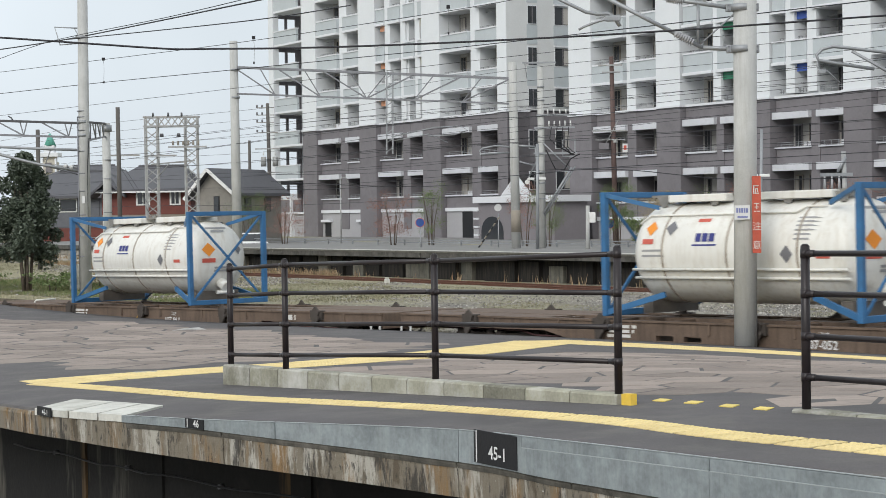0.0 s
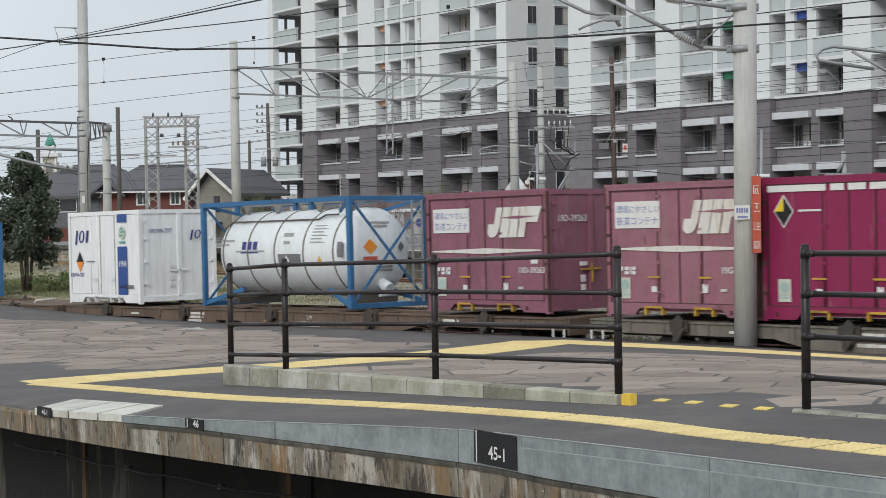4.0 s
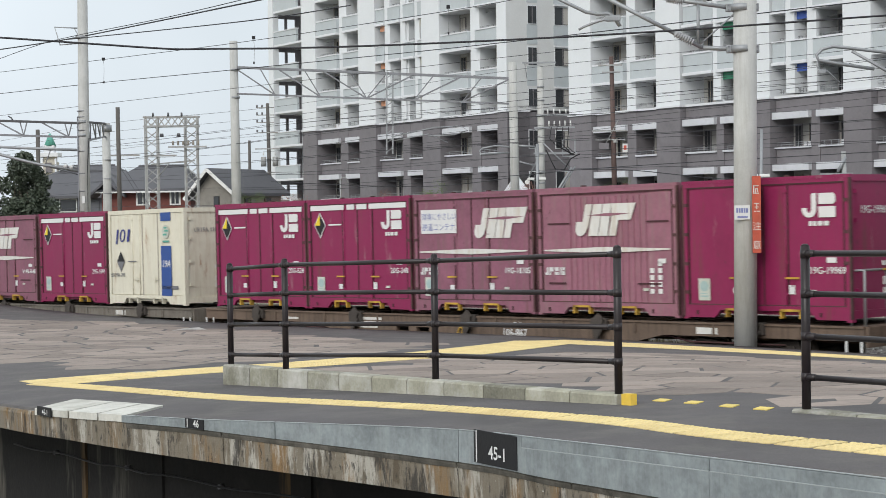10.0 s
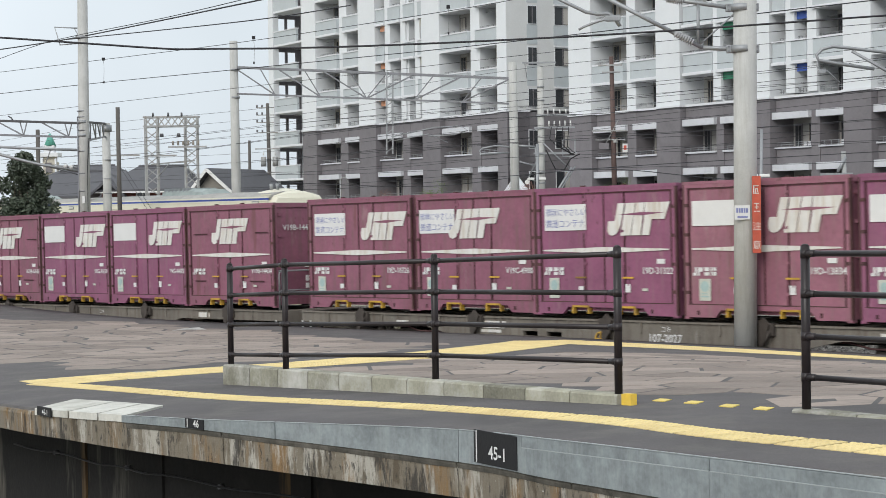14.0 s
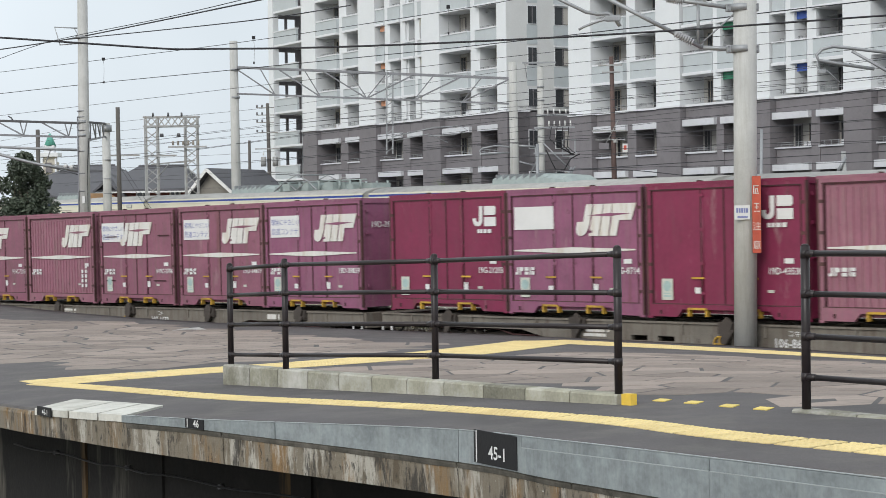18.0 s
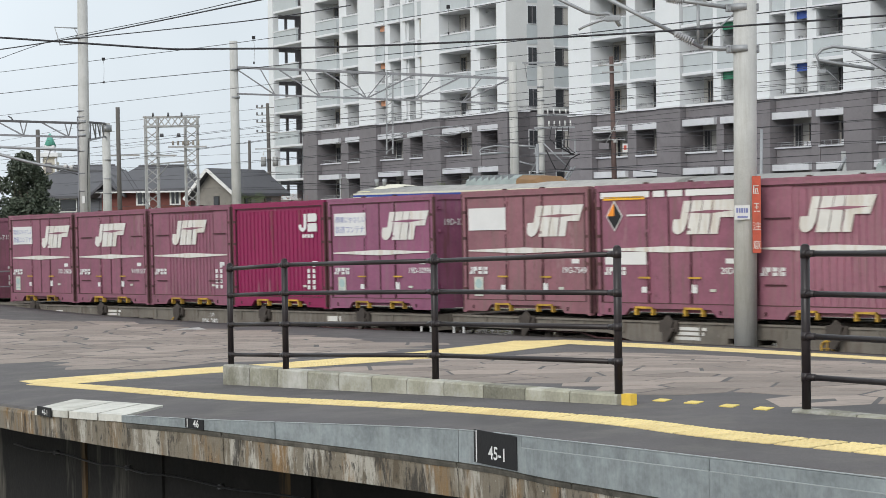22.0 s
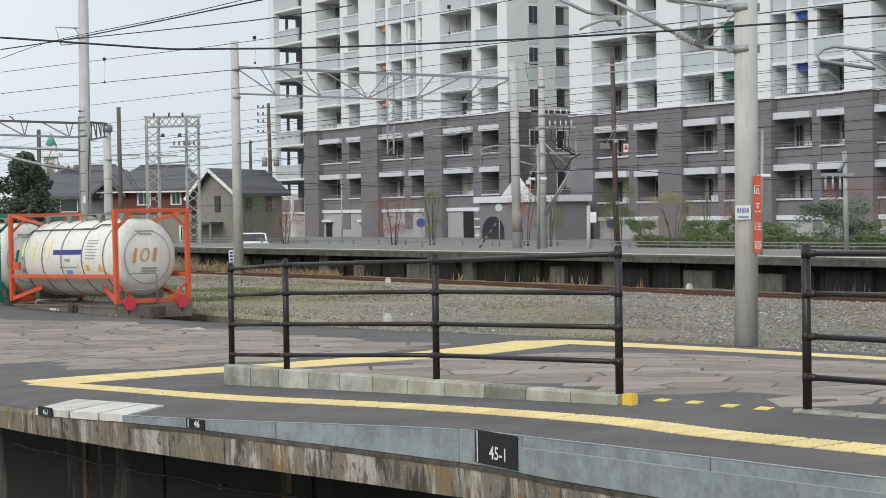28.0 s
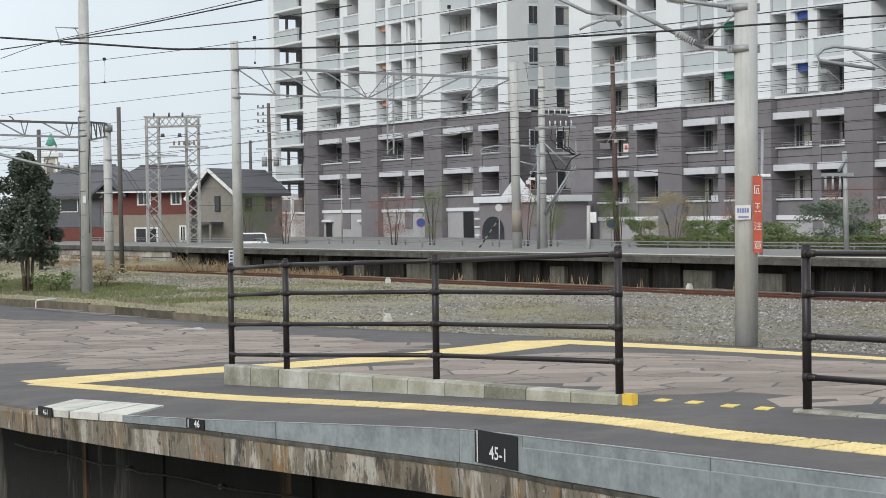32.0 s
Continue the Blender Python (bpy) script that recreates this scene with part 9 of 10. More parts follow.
part("roof", tube(bmesh.new(), (0, 0, 10.5), (0, 0, 12.0), 0.75, 0.1, n=8), eco_green, ct)
for i in range(3):
    part("louvre", box(-0.35, -0.95, 3.5 + 1.9 * i, 0.35, -0.88, 4.7 + 1.9 * i), b_dark, ct)

# ---- far platform ----
FN = 3.55
FM = Matrix((QD, QN, (0, 0, 1))).transposed().to_4x4()
FM.translation = (QA.x, QA.y, 0)
fp = thing("far_platform", "low far platform with dark stained edge wall", "platform", kind="structure", at=FM)
part("surface", box(-76.0, FN + 0.3, 0.60, 60.0, FN + 9.0, 0.74), tarmac_far, fp)
for i in range(27):
    x = -43.3 + i * 3.85
    part("coping", box(x + 0.01, FN - 0.12, 0.48, x + 3.84, FN + 0.45, 0.75, 0.01), dark_stone, fp)
    part("lip", box(x + 0.01, FN - 0.14, 0.69, x + 3.84, FN - 0.10, 0.756), pier_m, fp, "pale worn platform lip")
# the recess under the coping gets its shade from this wall's colour
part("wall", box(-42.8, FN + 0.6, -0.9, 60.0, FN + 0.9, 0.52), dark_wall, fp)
rngw = random.Random(12)
x = -42.6
i = 0
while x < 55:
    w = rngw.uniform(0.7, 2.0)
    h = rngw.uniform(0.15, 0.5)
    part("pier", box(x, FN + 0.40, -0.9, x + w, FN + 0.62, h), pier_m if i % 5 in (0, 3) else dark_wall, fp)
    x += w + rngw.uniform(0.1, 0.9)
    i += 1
part("edge_line", box(-43.0, FN + 0.5, 0.742, 60.0, FN + 0.95, 0.760), slab_paint, fp, "worn pale edge line")
bw = thing("block_wall", "low pale stone block wall behind dry grass", "wall", kind="structure", at=FM)
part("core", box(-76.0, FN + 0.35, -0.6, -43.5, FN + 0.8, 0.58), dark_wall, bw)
part("coping", box(-76.0, FN + 0.1, 0.52, -43.4, FN + 0.5, 0.76, 0.01), dark_stone, bw)
for r in range(3):
    for i in range(33):
        x = -75.5 + i * 0.98 + (r % 2) * 0.45
        if x < -44.6:
            part("block", box(x, FN + 0.24, -0.52 + r * 0.35, x + 0.94, FN + 0.40, -0.20 + r * 0.35, 0.012), block_stone, bw)
fr = thing("platform_rail", "low grey steel fence along the back of the far platform", "fence", at=FM)
bm = bmesh.new()
for z in (0.84, 0.97):
    part("rail", box(-75, FN + 9.2, z, 60, FN + 9.24, z + 0.04), steel, fr)
for i in range(55):
    part("post", box(-75 + i * 2.5, FN + 9.2, 0.4, -74.94 + i * 2.5, FN + 9.26, 1.0), steel, fr)


solid("street", box(-80.0, 16.5, 0.30, 60.0, 44.0, 0.565), tarmac_far, "grey asphalt street behind the far platform", "street", kind="structure", at=FM)


# ---- plants ----
def leaf_cloud(rng, n, rx, ry, rz, c, size, squash=1.0, hollow=0.35):
    """Many small leaves spread in lumps through a crown."""
    bm = bmesh.new()
    lumps = [(rng.uniform(-1, 1) * rx * 0.75, rng.uniform(-1, 1) * ry * 0.75, rng.uniform(-1, 1) * rz * 0.8, rng.uniform(0.25, 0.5)) for _ in range(26)]
    for i in range(n):
        lx, ly, lz, lr = rng.choice(lumps)
        d = Vector((rng.gauss(0, 1), rng.gauss(0, 1), rng.gauss(0, 1)))
        d.normalize()
        q = lr * rng.uniform(0.4, 1.0)
        p = Vector((c[0] + lx + d.x * q * rx, c[1] + ly + d.y * q * ry, c[2] + lz + d.z * q * rz * 0.7))
        u = Vector((rng.uniform(-1, 1), rng.uniform(-1, 1), rng.uniform(-0.6, 0.6))).normalized()
        w = u.cross(Vector((rng.uniform(-1, 1), rng.uniform(-1, 1), rng.uniform(-1, 1)))).normalized()
        s = size * rng.uniform(0.6, 1.3)
        v = [bm.verts.new(p + u * a * s + w * b * s * 0.5) for a, b in ((-1, 0), (0, -1), (1, 0), (0, 1))]
        bm.faces.new(v)
    return bm


def limbs(rng, h, n, spread, r, base=0.0):
    bm = bmesh.new()
    for i in range(n):
        a = 2 * math.pi * i / n + rng.uniform(-0.3, 0.3)
        b0 = Vector((math.cos(a) * 0.12, math.sin(a) * 0.12, base))
        p1 = Vector((math.cos(a) * spread * 0.4, math.sin(a) * spread * 0.4, h * 0.45))
        p2 = Vector((math.cos(a) * spread, math.sin(a) * spread, h * rng.uniform(0.8, 1.0)))
        tube(bm, b0, p1, r, r * 0.7, n=7)
        tube(bm, p1, p2, r * 0.7, r * 0.25, n=6)
        for k in range(3):
            q = p1 + (p2 - p1) * rng.uniform(0.2, 0.8)
            e = q + Vector((rng.uniform(-1, 1) * spread * 0.5, rng.uniform(-1, 1) * spread * 0.5, h * 0.2))
            tube(bm, q, e, r * 0.3, r * 0.1, n=5)
    return bm


def tree(name, at, h, r, n, leaf, size, label, group, stems=3, bare=0.0, trunk_r=0.08):
    rng = random.Random(int(at[0] * 10) + int(at[1]))
    t = thing(name, label, "tree" if name.endswith("tree") else "shrub", group, at=Matrix.Translation(at))
    part("trunk", limbs(rng, h * 0.85, stems, r * 0.5, trunk_r), bark, t)
    if n:
        part("crown", leaf_cloud(rng, n, r, r, h * 0.40, (0, 0, h * (0.58 if not bare else 0.65)), size), leaf, t)
    return t


def evergreen(at, h, r, n, label):
    rng = random.Random(31)
    t = thing("evergreen_tree", label, "tree", "trees", at=Matrix.Translation(at))
    part("trunk", limbs(rng, h * 0.8, 6, r * 0.45, 0.06), bark, t)
    bm = bmesh.new()
    lumps = []
    for i in range(60):
        z = h * (0.24 + 0.76 * rng.random() ** 0.8)
        k = 1.0 if z < h * 0.7 else max(0.15, 1.0 - (z / h - 0.7) / 0.32)
        a = rng.uniform(0, 6.28)
        q = r * k * rng.uniform(0.25, 0.85)
        lumps.append((math.cos(a) * q, math.sin(a) * q, z, rng.uniform(0.25, 0.45)))
    for i in range(n):
        lx, ly, lz, lr = rng.choice(lumps)
        d = Vector((rng.gauss(0, 1), rng.gauss(0, 1), rng.gauss(0, 1))).normalized() * lr * rng.uniform(0.5, 1.05)
        p = Vector((lx, ly, lz)) + d
        u = Vector((rng.uniform(-1, 1), rng.uniform(-1, 1), rng.uniform(-0.9, 0.3))).normalized()
        w = u.cross(Vector((rng.uniform(-1, 1), rng.uniform(-1, 1), rng.uniform(-1, 1)))).normalized()
        s = rng.uniform(0.04, 0.095)
        bm.faces.new([bm.verts.new(p + u * a * s + w * b * s * 0.45) for a, b in ((-1, 0), (0, -1), (1, 0), (0, 1))])
    part("crown", bm, leaf_dark, t)
    return t


evergreen((-14.65, 62.0, -0.2), 4.7, 1.42, 24000, "dense dark evergreen tree beside the yard pole")
evergreen((-17.2, 63.0, -0.15), 4.3, 1.2, 9000, "dense dark evergreen tree at the yard edge")
tree("low_shrub", (-12.4, 64.0, -0.15), 0.9, 1.0, 900, leaf_tan, 0.05, "low dry brown shrub in the grass", "yard shrubs", 3, trunk_r=0.02)
tree("low_shrub", (-13.6, 61.2, -0.15), 0.7, 0.8, 900, leaf_green, 0.05, "low green shrub under the evergreen tree", "yard shrubs", 3, trunk_r=0.02)
tree("low_shrub", (-15.6, 60.8, -0.15), 0.7, 0.7, 700, leaf_green, 0.05, "low green shrub under the evergreen tree", "yard shrubs", 3, trunk_r=0.02)
pst = solid("stone_post", box(-0.22, -0.18, 0, 0.22, 0.18, 0.95, 0.03), concrete, "broken pale concrete post in the grass", "post", at=pose(-13.0, 62.3, -0.2, 0, 4, 10))
for x, y, h, r, n, lf, lab in ((-9.0, 100, 3.2, 1.4, 900, leaf_red, "young street tree with reddish leaves"), (-2.6, 92, 3.3, 1.3, 1100, leaf_red, "young street tree with reddish leaves"), (-0.6, 91, 3.6, 0.9, 700, leaf_green, "slim young tree with green leaves"),
                              (4.1, 88, 3.6, 1.2, 700, leaf_red, "sparse reddish young street tree"), (5.2, 87, 3.3, 0.9, 700, leaf_green, "young green tree by the entrance"), (8.3, 84, 3.4, 1.0, 1500, leaf_green, "green young tree in the planted bed"),
                              (10.6, 81, 3.0, 1.7, 1600, leaf_tan, "tan leafless shrub with fine twigs"), (13.4, 80, 3.2, 1.2, 500, leaf_red, "thin reddish young tree by the street"), (12.0, 80.5, 3.2, 0.5, 160, leaf_green, "slim bare green sapling by the hedge"),
                              (19.0, 74, 3.4, 1.7, 900, leaf_red, "reddish bare-twigged tree by the street"), (17.2, 75, 3.2, 1.3, 600, leaf_red, "thin reddish young tree by the street"), (-12.4, 112, 3.6, 1.3, 1100, leaf_green, "thin green conifer before the house")):
    tree("young_tree", (x, y, 0.5), h, r, n * 5, lf, 0.027, lab, "young trees by the street", 5, trunk_r=0.03)
for x, y, h, r, n, lf in ((16.0, 71.5, 2.3, 1.9, 2600, leaf_grey), (9.3, 82, 1.6, 1.0, 900, leaf_green), (11.8, 79, 1.5, 1.2, 1200, leaf_green), (14.3, 76, 1.4, 1.5, 1500, leaf_green), (17.6, 72, 1.4, 1.6, 1500, leaf_green), (20.6, 69, 1.5, 1.6, 1500, leaf_green), (13.0, 78.5, 1.6, 1.2, 1200, leaf_green)):
    tree("hedge_shrub", (x, y, 0.45), h, r * 0.8, n * 3, lf, 0.05, "clipped green hedge shrub behind the far platform", "hedge shrubs", 3, trunk_r=0.03)


def hedge(s, length, h):
    """A clipped box of small leaves on short stems."""
    rng = random.Random(int(s * 7))
    m = Matrix((QD, QN, (0, 0, 1))).transposed().to_4x4()
    p = QA + QD * s + QN * 13.2
    m.translation = (p.x, p.y, 0.45)
    t = thing("clipped_hedge", "clipped yellow-green hedge behind the far platform", "hedge", "hedges", at=m)
    bm = bmesh.new()
    for i in range(6):
        x = (i + 0.5) * length / 6
        tube(bm, (x, 0.4, -0.1), (x + 0.05, 0.4, h * 0.7), 0.03, n=6)
    part("stems", bm, bark, t)
    bm = bmesh.new()
    for i in range(3200):
        x, y, z = rng.uniform(0, length), rng.uniform(0, 0.9), rng.uniform(0.12, h)
        if rng.random() < 0.6:
            y = rng.uniform(0, 0.1)
        elif rng.random() < 0.5:
            z = h - abs(rng.gauss(0, 0.06))
        u = Vector((rng.uniform(-1, 1), rng.uniform(-1, 1), rng.uniform(-1, 1))).normalized()
        w = u.cross(Vector((rng.uniform(-1, 1), rng.uniform(-1, 1), 0.3))).normalized()
        c = Vector((x + rng.gauss(0, 0.05), y, z + 0.05 * math.sin(x * 2.3)))
        k = rng.uniform(0.03, 0.06)
        bm.faces.new([bm.verts.new(c + u * a * k + w * b * k * 0.6) for a, b in ((-1, 0), (0, -1), (1, 0), (0, 1))])
    part("foliage", bm, leaf_hedge, t)


for i in range(10):
    hedge(-17.5 + i * 3.0, 2.9, 0.72 + 0.06 * (i % 3))

# loose ballast, moss and dry grass in the yard
def yard_points(rng, count, s0, s1, n0, n1, keep):
    """Random places on the yard ground that pass a test of (s, n, m, x, y)."""
    out = []
    while len(out) < count:
        s, n = rng.uniform(s0, s1), rng.uniform(n0, n1)
        x, y = TA.x + TD.x * s + TN.x * n, TA.y + TD.y * s + TN.y * n
        m = (Vector((x, y, 0)) - Vector((QA.x, QA.y, 0))).dot(QN)
        if m < 3.2 and keep(s, n, m, x, y):
            out.append((x, y, ground_z(s, n), m, s))
    return out


def stones(count):
    rng = random.Random(21)
    v, f = [], []
    def keep(s, n, m, x, y):
        if 0.72 < m < 1.0 or 1.79 < m < 2.07:
            return False
        return noise.noise((x * 0.16, y * 0.16, 3)) < (0.35 if s > -14 else 0.0)
    for x, y, z, m, s in yard_points(rng, count, -50, 16, 3.55, 24, keep):
        r = rng.choice((0.02, 0.026, 0.032, 0.042, 0.055))
        a = rng.uniform(0, 3.14)
        c, d = math.cos(a), math.sin(a)
        k = len(v)
        for px, py, pz in ((1, 0, 0.1), (0.1, 1, 0), (-1, 0.15, 0.15), (-0.1, -1, 0), (0.1, 0.1, 0.75), (0, 0, -0.6)):
            px, py = px * rng.uniform(0.7, 1.2), py * rng.uniform(0.6, 1.0)
            v.append((x + (px * c - py * d) * r, y + (px * d + py * c) * r, z + pz * r * rng.uniform(0.7, 1.3)))
        for i in range(4):
            j = (i + 1) % 4
            f.append((k + i, k + j, k + 4))
    me = bpy.data.meshes.new("loose_stones")
    me.from_pydata(v, [], f)
    me.materials.append(stone_m)
    tagged(new("loose_stones", me), "loose grey ballast stones on the yard", "gravel", kind="stuff")


def island_mix(name, cols, bump=0.0):
    """Each small piece takes its own tone from the range."""
    m = bpy.data.materials.new(name)
    m.use_nodes = True
    n, l = m.node_tree.nodes, m.node_tree.links
    b = n["Principled BSDF"]
    b.inputs["Roughness"].default_value = 0.95
    g = n.new("ShaderNodeNewGeometry")
    r = n.new("ShaderNodeValToRGB")
    e = r.color_ramp.elements
    e[0].color, e[1].color = (*cols[0], 1), (*cols[-1], 1)
    for i, c in enumerate(cols[1:-1]):
        e.new((i + 1) / (len(cols) - 1)).color = (*c, 1)
    l.new(g.outputs["Random Per Island"], r.inputs[0])
    l.new(r.outputs[0], b.inputs["Base Color"])
    return m


stone_m = island_mix("loose_stone", [(0.07, 0.066, 0.06), (0.15, 0.137, 0.122), (0.20, 0.183, 0.16), (0.26, 0.24, 0.21), (0.44, 0.42, 0.385)])
moss_m = island_mix("moss_grass", [(0.15, 0.16, 0.095), (0.22, 0.215, 0.135), (0.31, 0.27, 0.18), (0.20, 0.195, 0.115), (0.26, 0.225, 0.155)])
turf_m = island_mix("green_turf", [(0.09, 0.14, 0.045), (0.15, 0.185, 0.075), (0.21, 0.215, 0.10), (0.12, 0.155, 0.06), (0.25, 0.22, 0.12)])
hay_m = island_mix("dry_stalks", [(0.28, 0.18, 0.10), (0.38, 0.29, 0.18), (0.25, 0.15, 0.09), (0.23, 0.21, 0.11)])
stones(42000)


def blades(name, places, m, h0, h1, w, lean, per, label, seed):
    rng = random.Random(seed)
    v, f = [], []
    for x, y, z, mm, s in places:
        for k in range(per):
            a = rng.uniform(0, 6.28)
            px, py = x + rng.uniform(-0.14, 0.14), y + rng.uniform(-0.14, 0.14)
            dx, dy = math.cos(a) * w, math.sin(a) * w
            i = len(v)
            v += [(px - dx, py - dy, z - 0.02), (px + dx, py + dy, z - 0.02), (px + rng.uniform(-lean, lean), py + rng.uniform(-lean, lean), z + rng.uniform(h0, h1))]
            f.append((i, i + 1, i + 2))
    me = bpy.data.meshes.new(name)
    me.from_pydata(v, [], f)
    me.materials.append(m)
    tagged(new(name, me), label, "grass", kind="stuff")


rng = random.Random(9)
blades("moss_grass", yard_points(rng, 30000, -62, 14, 3.5, 30, lambda s, n, m, x, y: noise.noise((x * 0.16, y * 0.16, 3)) + 0.5 * noise.noise((x * 0.6, y * 0.6, 8)) > (0.12 if s > -14 else -0.25) and not -0.2 < m < 2.6), moss_m, 0.015, 0.05, 0.022, 0.06, 4, "low yellow-green grass and moss on the gravel", 2)
blades("kerb_grass", yard_points(rng, 900, -62, 6, 3.45, 3.9, lambda s, n, m, x, y: noise.noise((x * 0.5, y * 0.5, 7)) > -0.1), moss_m, 0.03, 0.14, 0.02, 0.08, 4, "thin grass along the yard kerb", 3)
blades("dry_grass", yard_points(rng, 1300, -75, -34, 14, 60, lambda s, n, m, x, y: m > 0.6 + 2.0 * min(1.0, max(0.0, (s + 50) / 14)) and noise.noise((x * 0.3, y * 0.3, 5)) > -0.25), hay_m, 0.12, 0.42, 0.025, 0.2, 7, "tall dry reddish grass before the block wall", 4)
blades("track_weeds", yard_points(rng, 80, -60, 20, 10, 40, lambda s, n, m, x, y: m > 2.5 and noise.noise((x * 0.7, y * 0.7, 9)) > 0.1), hay_m, 0.1, 0.5, 0.02, 0.12, 4, "dry weeds along the far platform wall", 5)
blades("green_grass", yard_points(rng, 7000, -62, -14, 3.6, 16, lambda s, n, m, x, y: ((x + 14.5) ** 2 + (y - 59.5) ** 2 < 36 and noise.noise((x * 0.5, y * 0.5, 2)) > -0.3) or (n < 10 and noise.noise((x * 0.28, y * 0.28, 12)) > 0.12)), turf_m, 0.03, 0.11, 0.018, 0.07, 5, "green grass in patches along the yard kerb", 6)


# ---- small things along the far street and in the yard ----
def parked_car(at, ang, paint, label):
    t = thing("parked_car", label, "car", "parked cars", at=pose(*at, 0, 0, ang))
    prof = [(-2.0, 0.25), (2.0, 0.25), (2.05, 0.6), (1.95, 0.85), (1.1, 0.95), (0.55, 1.42), (-1.3, 1.45), (-1.85, 1.0), (-2.05, 0.9)]
    part("body", flat(bmesh.new(), prof, -0.82, 0.82), paint, t)
    for sgn in (-1, 1):
        for a, b in ((-1.25, -0.4), (-0.33, 0.62)):
            y = sgn * 0.825
            part("side_window", flat(bmesh.new(), [(a, 0.98), (b + (0.25 if b > 0 else 0), 0.98), (b - (0.15 if b > 0 else 0), 1.34), (a, 1.36)], y - 0.006, y + 0.006), win, t)
        for x in (-1.25, 1.25):
            w = part("wheel", tube(bmesh.new(), (x, sgn * 0.68, 0.3), (x, sgn * 0.84, 0.3), 0.3, n=16), black, t)
            part("rim", tube(bmesh.new(), (x, sgn * 0.835, 0.3), (x, sgn * 0.85, 0.3), 0.19, n=14), steel, w)
    part("windscreen", beam(bmesh.new(), (1.08, 0, 0.97), (0.60, 0, 1.38), 1.45, 0.03), win, t)
    for y in (-0.6, 0.6):
        part("headlight", box(1.95, y - 0.15, 0.62, 2.06, y + 0.15, 0.75, 0.02), porcelain, t)


parked_car((-11.6, 106.0, -0.12), -75, white_paint, "white parked car behind the far platform")
st = pole("road_sign", (2.58, 82, 0.55), (2.60, 82, 2.3), 0.03, 0.03, "white oval traffic mirror sign on a post", steel, "road sign", "street posts")
part("disc", tube(bmesh.new(), (0, -0.05, 2.03), (0, -0.02, 2.03), 0.17, n=18), porcelain, st)
gs = thing("guy_cover", "yellow and black striped sleeve on a slanting guy wire", "guy wire cover", at=pose(1.63, 82, 0.74))
a, b = Vector((0, 0, -0.05)), Vector((1.02, 0, 1.42))
for i in range(10):
    part("band", tube(bmesh.new(), a + (b - a) * (i / 10), a + (b - a) * ((i + 1) / 10), 0.04, n=10), house_tan if i % 2 else black, gs)
rs2 = pole("road_sign", (8.0, 84, 0.5), (8.0, 84, 1.9), 0.03, 0.03, "round blue traffic sign by the brown pole", steel, "road sign", "street posts")
part("disc", tube(bmesh.new(), (0, -0.06, 1.25), (0, -0.04, 1.25), 0.20, n=20), stripe_blue, rs2)
part("rim", tube(bmesh.new(), (0, -0.05, 1.25), (0, -0.03, 1.25), 0.225, n=20), red_label, rs2)
ms = thing("marker_sign", "narrow white sign on the end of the far platform", "sign", at=pose(-10.62, 88, -0.45))
part("post", box(-0.03, 0, -0.1, 0.03, 0.05, 1.1), steel, ms)
part("plate", box(-0.13, -0.02, 0.35, 0.13, 0.0, 1.12, 0.004), mark_white, ms)
for i in range(4):
    part("print", box(-0.07, -0.026, 0.42 + i * 0.17, 0.07, -0.019, 0.52 + i * 0.17), print_navy, ms)
for x, y, z in ((-2.26, 70.7, -0.46), (8.48, 61.0, -0.46), (-1.51, 46.6, -0.55)):
    mk = thing("distance_marker", "small white painted concrete marker in the gravel", "marker", "gravel markers", at=pose(x, y, z, 0, 0, 30))
    part("block", box(-0.09, -0.09, -0.1, 0.09, 0.09, 0.2, 0.02), slab_paint, mk)
    part("cap", box(-0.06, -0.06, 0.2, 0.06, 0.06, 0.27, 0.015), slab_paint, mk)
pp = thing("vent_pipe", "bent white plastic pipe beside the yard kerb", "pipe", at=pose(-12.21, 52.6, -0.3))
part("pipe", line(bmesh.new(), [(0, 0, -0.35), (0, 0, 0.18), (0.04, 0, 0.22), (0.55, 0.3, 0.24)], 0.03, 8), slab_paint, pp)
hk = pole("catenary_pole", (12.6, 45, -0.6), (12.6, 45, 7.6), 0.19, 0.17, "grey concrete catenary pole with a steel cantilever")
for z in (6.65, 5.75):
    collar(hk, z, 0.21)
def hook(pts, r):
    return line(bmesh.new(), [(x - 12.6, 0, z + 0.6) for x, z in pts], r, 9)
part("cantilever", hook([(12.6, 6.12), (11.36, 6.30), (10.02, 6.47), (9.73, 6.40), (9.58, 6.25), (9.64, 6.12), (9.94, 6.06), (11.05, 5.88)], 0.045), steel, hk)
part("strut", hook([(10.49, 6.34), (11.35, 5.84), (12.6, 5.12)], 0.04), steel, hk)
part("registration_arm", hook([(9.62, 6.12), (9.60, 5.95), (9.68, 5.86), (9.85, 5.85), (10.18, 5.54)], 0.022), steel, hk)
part("clamp", box(-2.98, -0.06, 6.38, -2.78, 0.06, 6.48, 0.02), steel, hk)


# ---- crazy paving of flagstones on the platform ----
def cut(poly, a, b, c):
    """Keeps the part of a polygon where a*x + b*y <= c."""
    out = []
    for i, p in enumerate(poly):
        q = poly[(i + 1) % len(poly)]
        dp, dq = a * p[0] + b * p[1] - c, a * q[0] + b * q[1] - c
        if dp <= 0:
            out.append(p)
        if dp * dq < 0:
            t = dp / (dp - dq)
            out.append((p[0] + (q[0] - p[0]) * t, p[1] + (q[1] - p[1]) * t))
    return out


def inside(poly, x, y):
    r = False
    for i, p in enumerate(poly):
        q = poly[i - 1]
        if (p[1] > y) != (q[1] > y) and x < (q[0] - p[0]) * (y - p[1]) / (q[1] - p[1]) + p[0]:
            r = not r
    return r


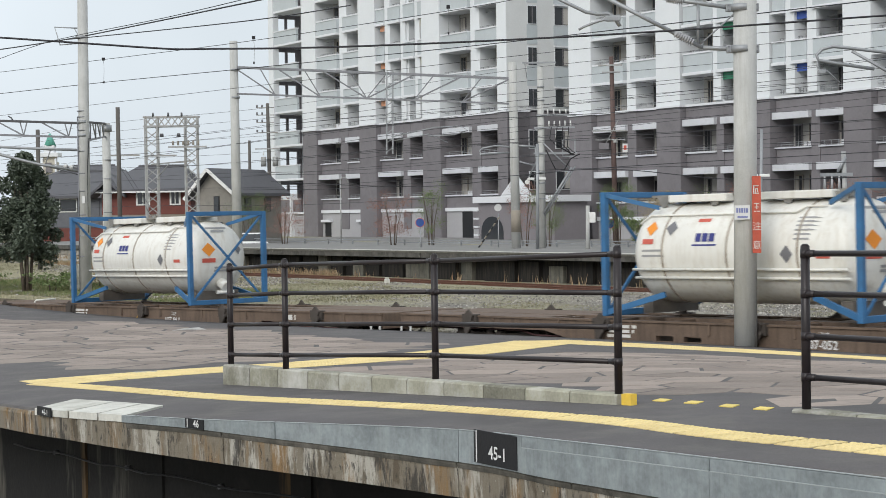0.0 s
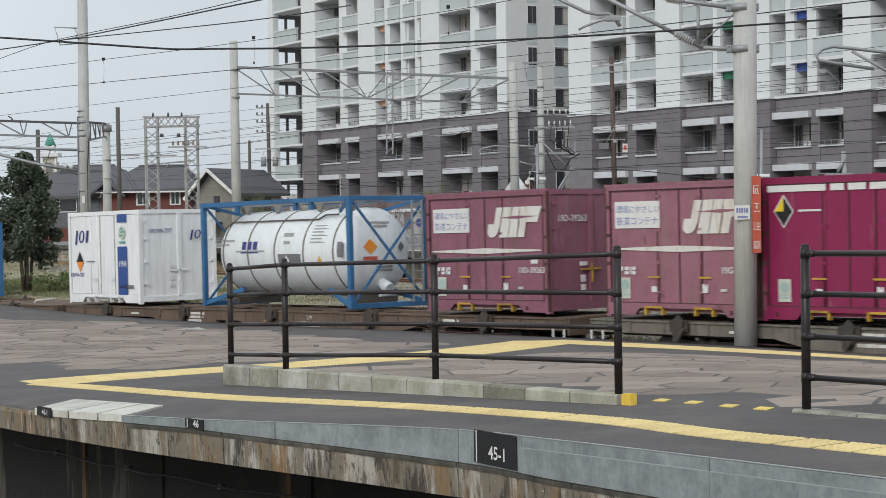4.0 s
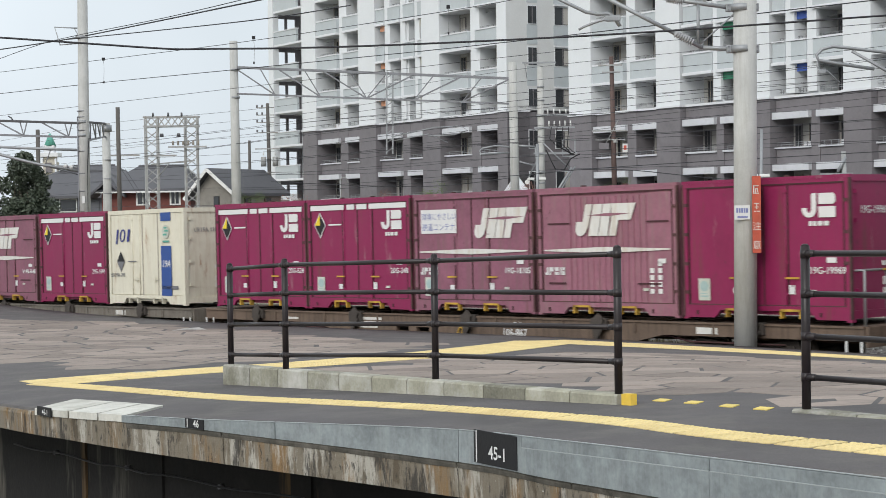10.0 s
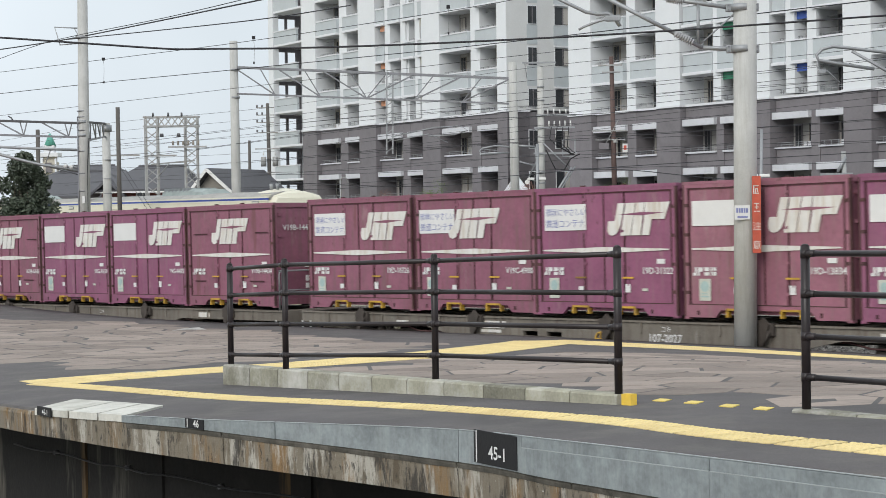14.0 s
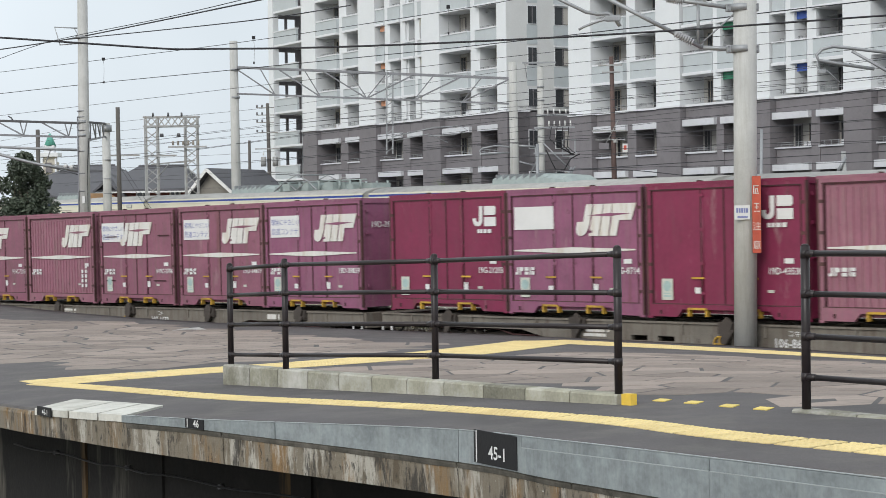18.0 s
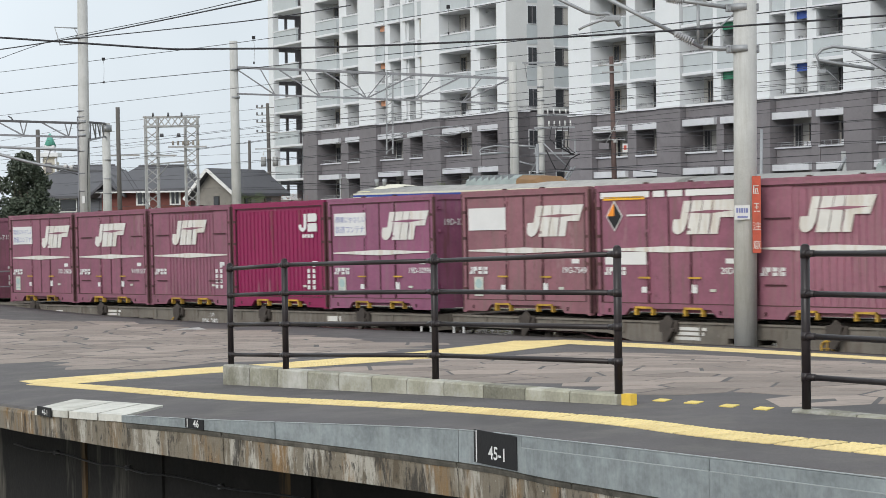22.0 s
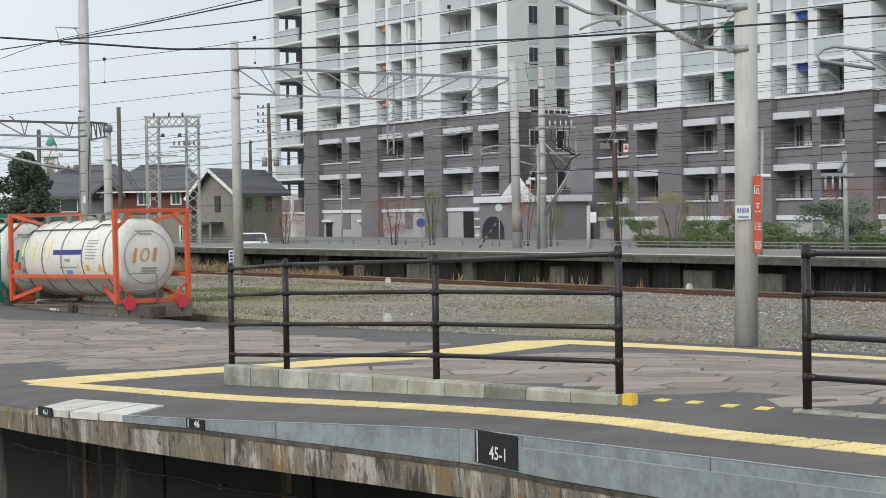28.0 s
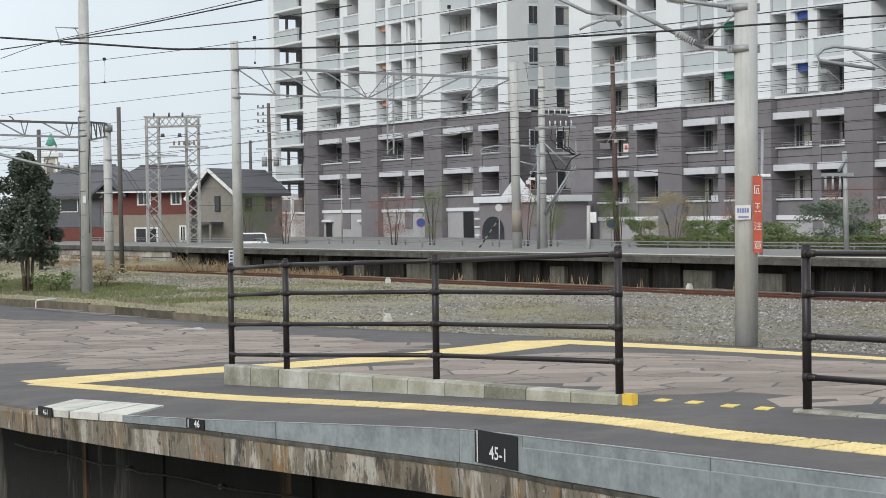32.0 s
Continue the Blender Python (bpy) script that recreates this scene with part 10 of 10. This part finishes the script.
def flagstones(area, step, seed, label, joint):
    rng = random.Random(seed)
    t = thing("flagstone_paving", label, "paving", kind="structure")
    bed = []
    xs, ys = [p[0] for p in area], [p[1] for p in area]
    seeds = []
    y = min(ys) - step
    row = 0
    while y < max(ys) + step:
        x = min(xs) - step + (row % 2) * step * 0.5
        while x < max(xs) + step:
            seeds.append((x + rng.uniform(-0.46, 0.46) * step, y + rng.uniform(-0.46, 0.46) * step * 1.2))
            x += step
        y += step * 1.15
        row += 1
    for i, (x, y) in enumerate(seeds):
        if not inside(area, x, y):
            continue
        cell = [(x - step * 1.6, y - step * 2), (x + step * 1.6, y - step * 2), (x + step * 1.6, y + step * 2), (x - step * 1.6, y + step * 2)]
        for j, (u, v) in enumerate(seeds):
            if j == i or abs(u - x) > 3 * step or abs(v - y) > 4 * step:
                continue
            a, b = u - x, v - y
            m = math.hypot(a, b)
            a, b = a / m, b / m
            cell = cut(cell, a, b, a * (x + u) / 2 + b * (y + v) / 2 - rng.uniform(0.75, 1.25) * joint)
            if len(cell) < 3:
                break
        if len(cell) < 3:
            continue
        lift = rng.uniform(0.0018, 0.0032)
        bm = bmesh.new()
        hi = [bm.verts.new((p, q, plat_z(p, q) + lift)) for p, q in cell]
        lo = [bm.verts.new((p + (p - x) * 0.03, q + (q - y) * 0.03, plat_z(p, q) - 0.02)) for p, q in cell]
        k = len(cell)
        bm.faces.new(hi)
        for n in range(k):
            bm.faces.new((lo[n], lo[(n + 1) % k], hi[(n + 1) % k], hi[n]))
        part("flagstone", bm, paver, t)
    return t


flagstones([(-14.0, 38.0), (-12.6, 44.5), (-9.2, 45.2), (-6.6, 42.4), (-2.7, 36.9), (0.2, 30.3), (-0.9, 26.0), (-2.3, 23.1), (-3.9, 22.3), (-5.2, 24.0), (-6.6, 26.0), (-10.0, 31.5)], 0.95, 3, "worn pinkish flagstones laid as crazy paving", 0.041)
flagstones([(-0.75, 21.2), (0.2, 23.2), (1.7, 26.2), (3.4, 26.6), (6.6, 21.5), (7.2, 17.5), (5.7, 9.4), (3.3, 12.2), (2.65, 13.1), (1.7, 14.55), (0.1, 16.5), (-1.6, 18.3), (-1.9, 19.6)], 0.72, 8, "worn brown-pink flagstones behind the fence kerb", 0.022)


def motions():
    steps = [i * 1.0 for i in range(33)]
    for ob, u, x, z in RIDERS:
        walk(ob, [(t, wagon_pose(u, t) @ Matrix.Translation((x, 0, z))) for t in steps])
    for ob, x in EMU:
        rows = []
        for t in steps:
            r, p = emu_pose(x, t)
            rows.append((t, Matrix.Translation(p) @ r))
        walk(ob, rows)


motions()
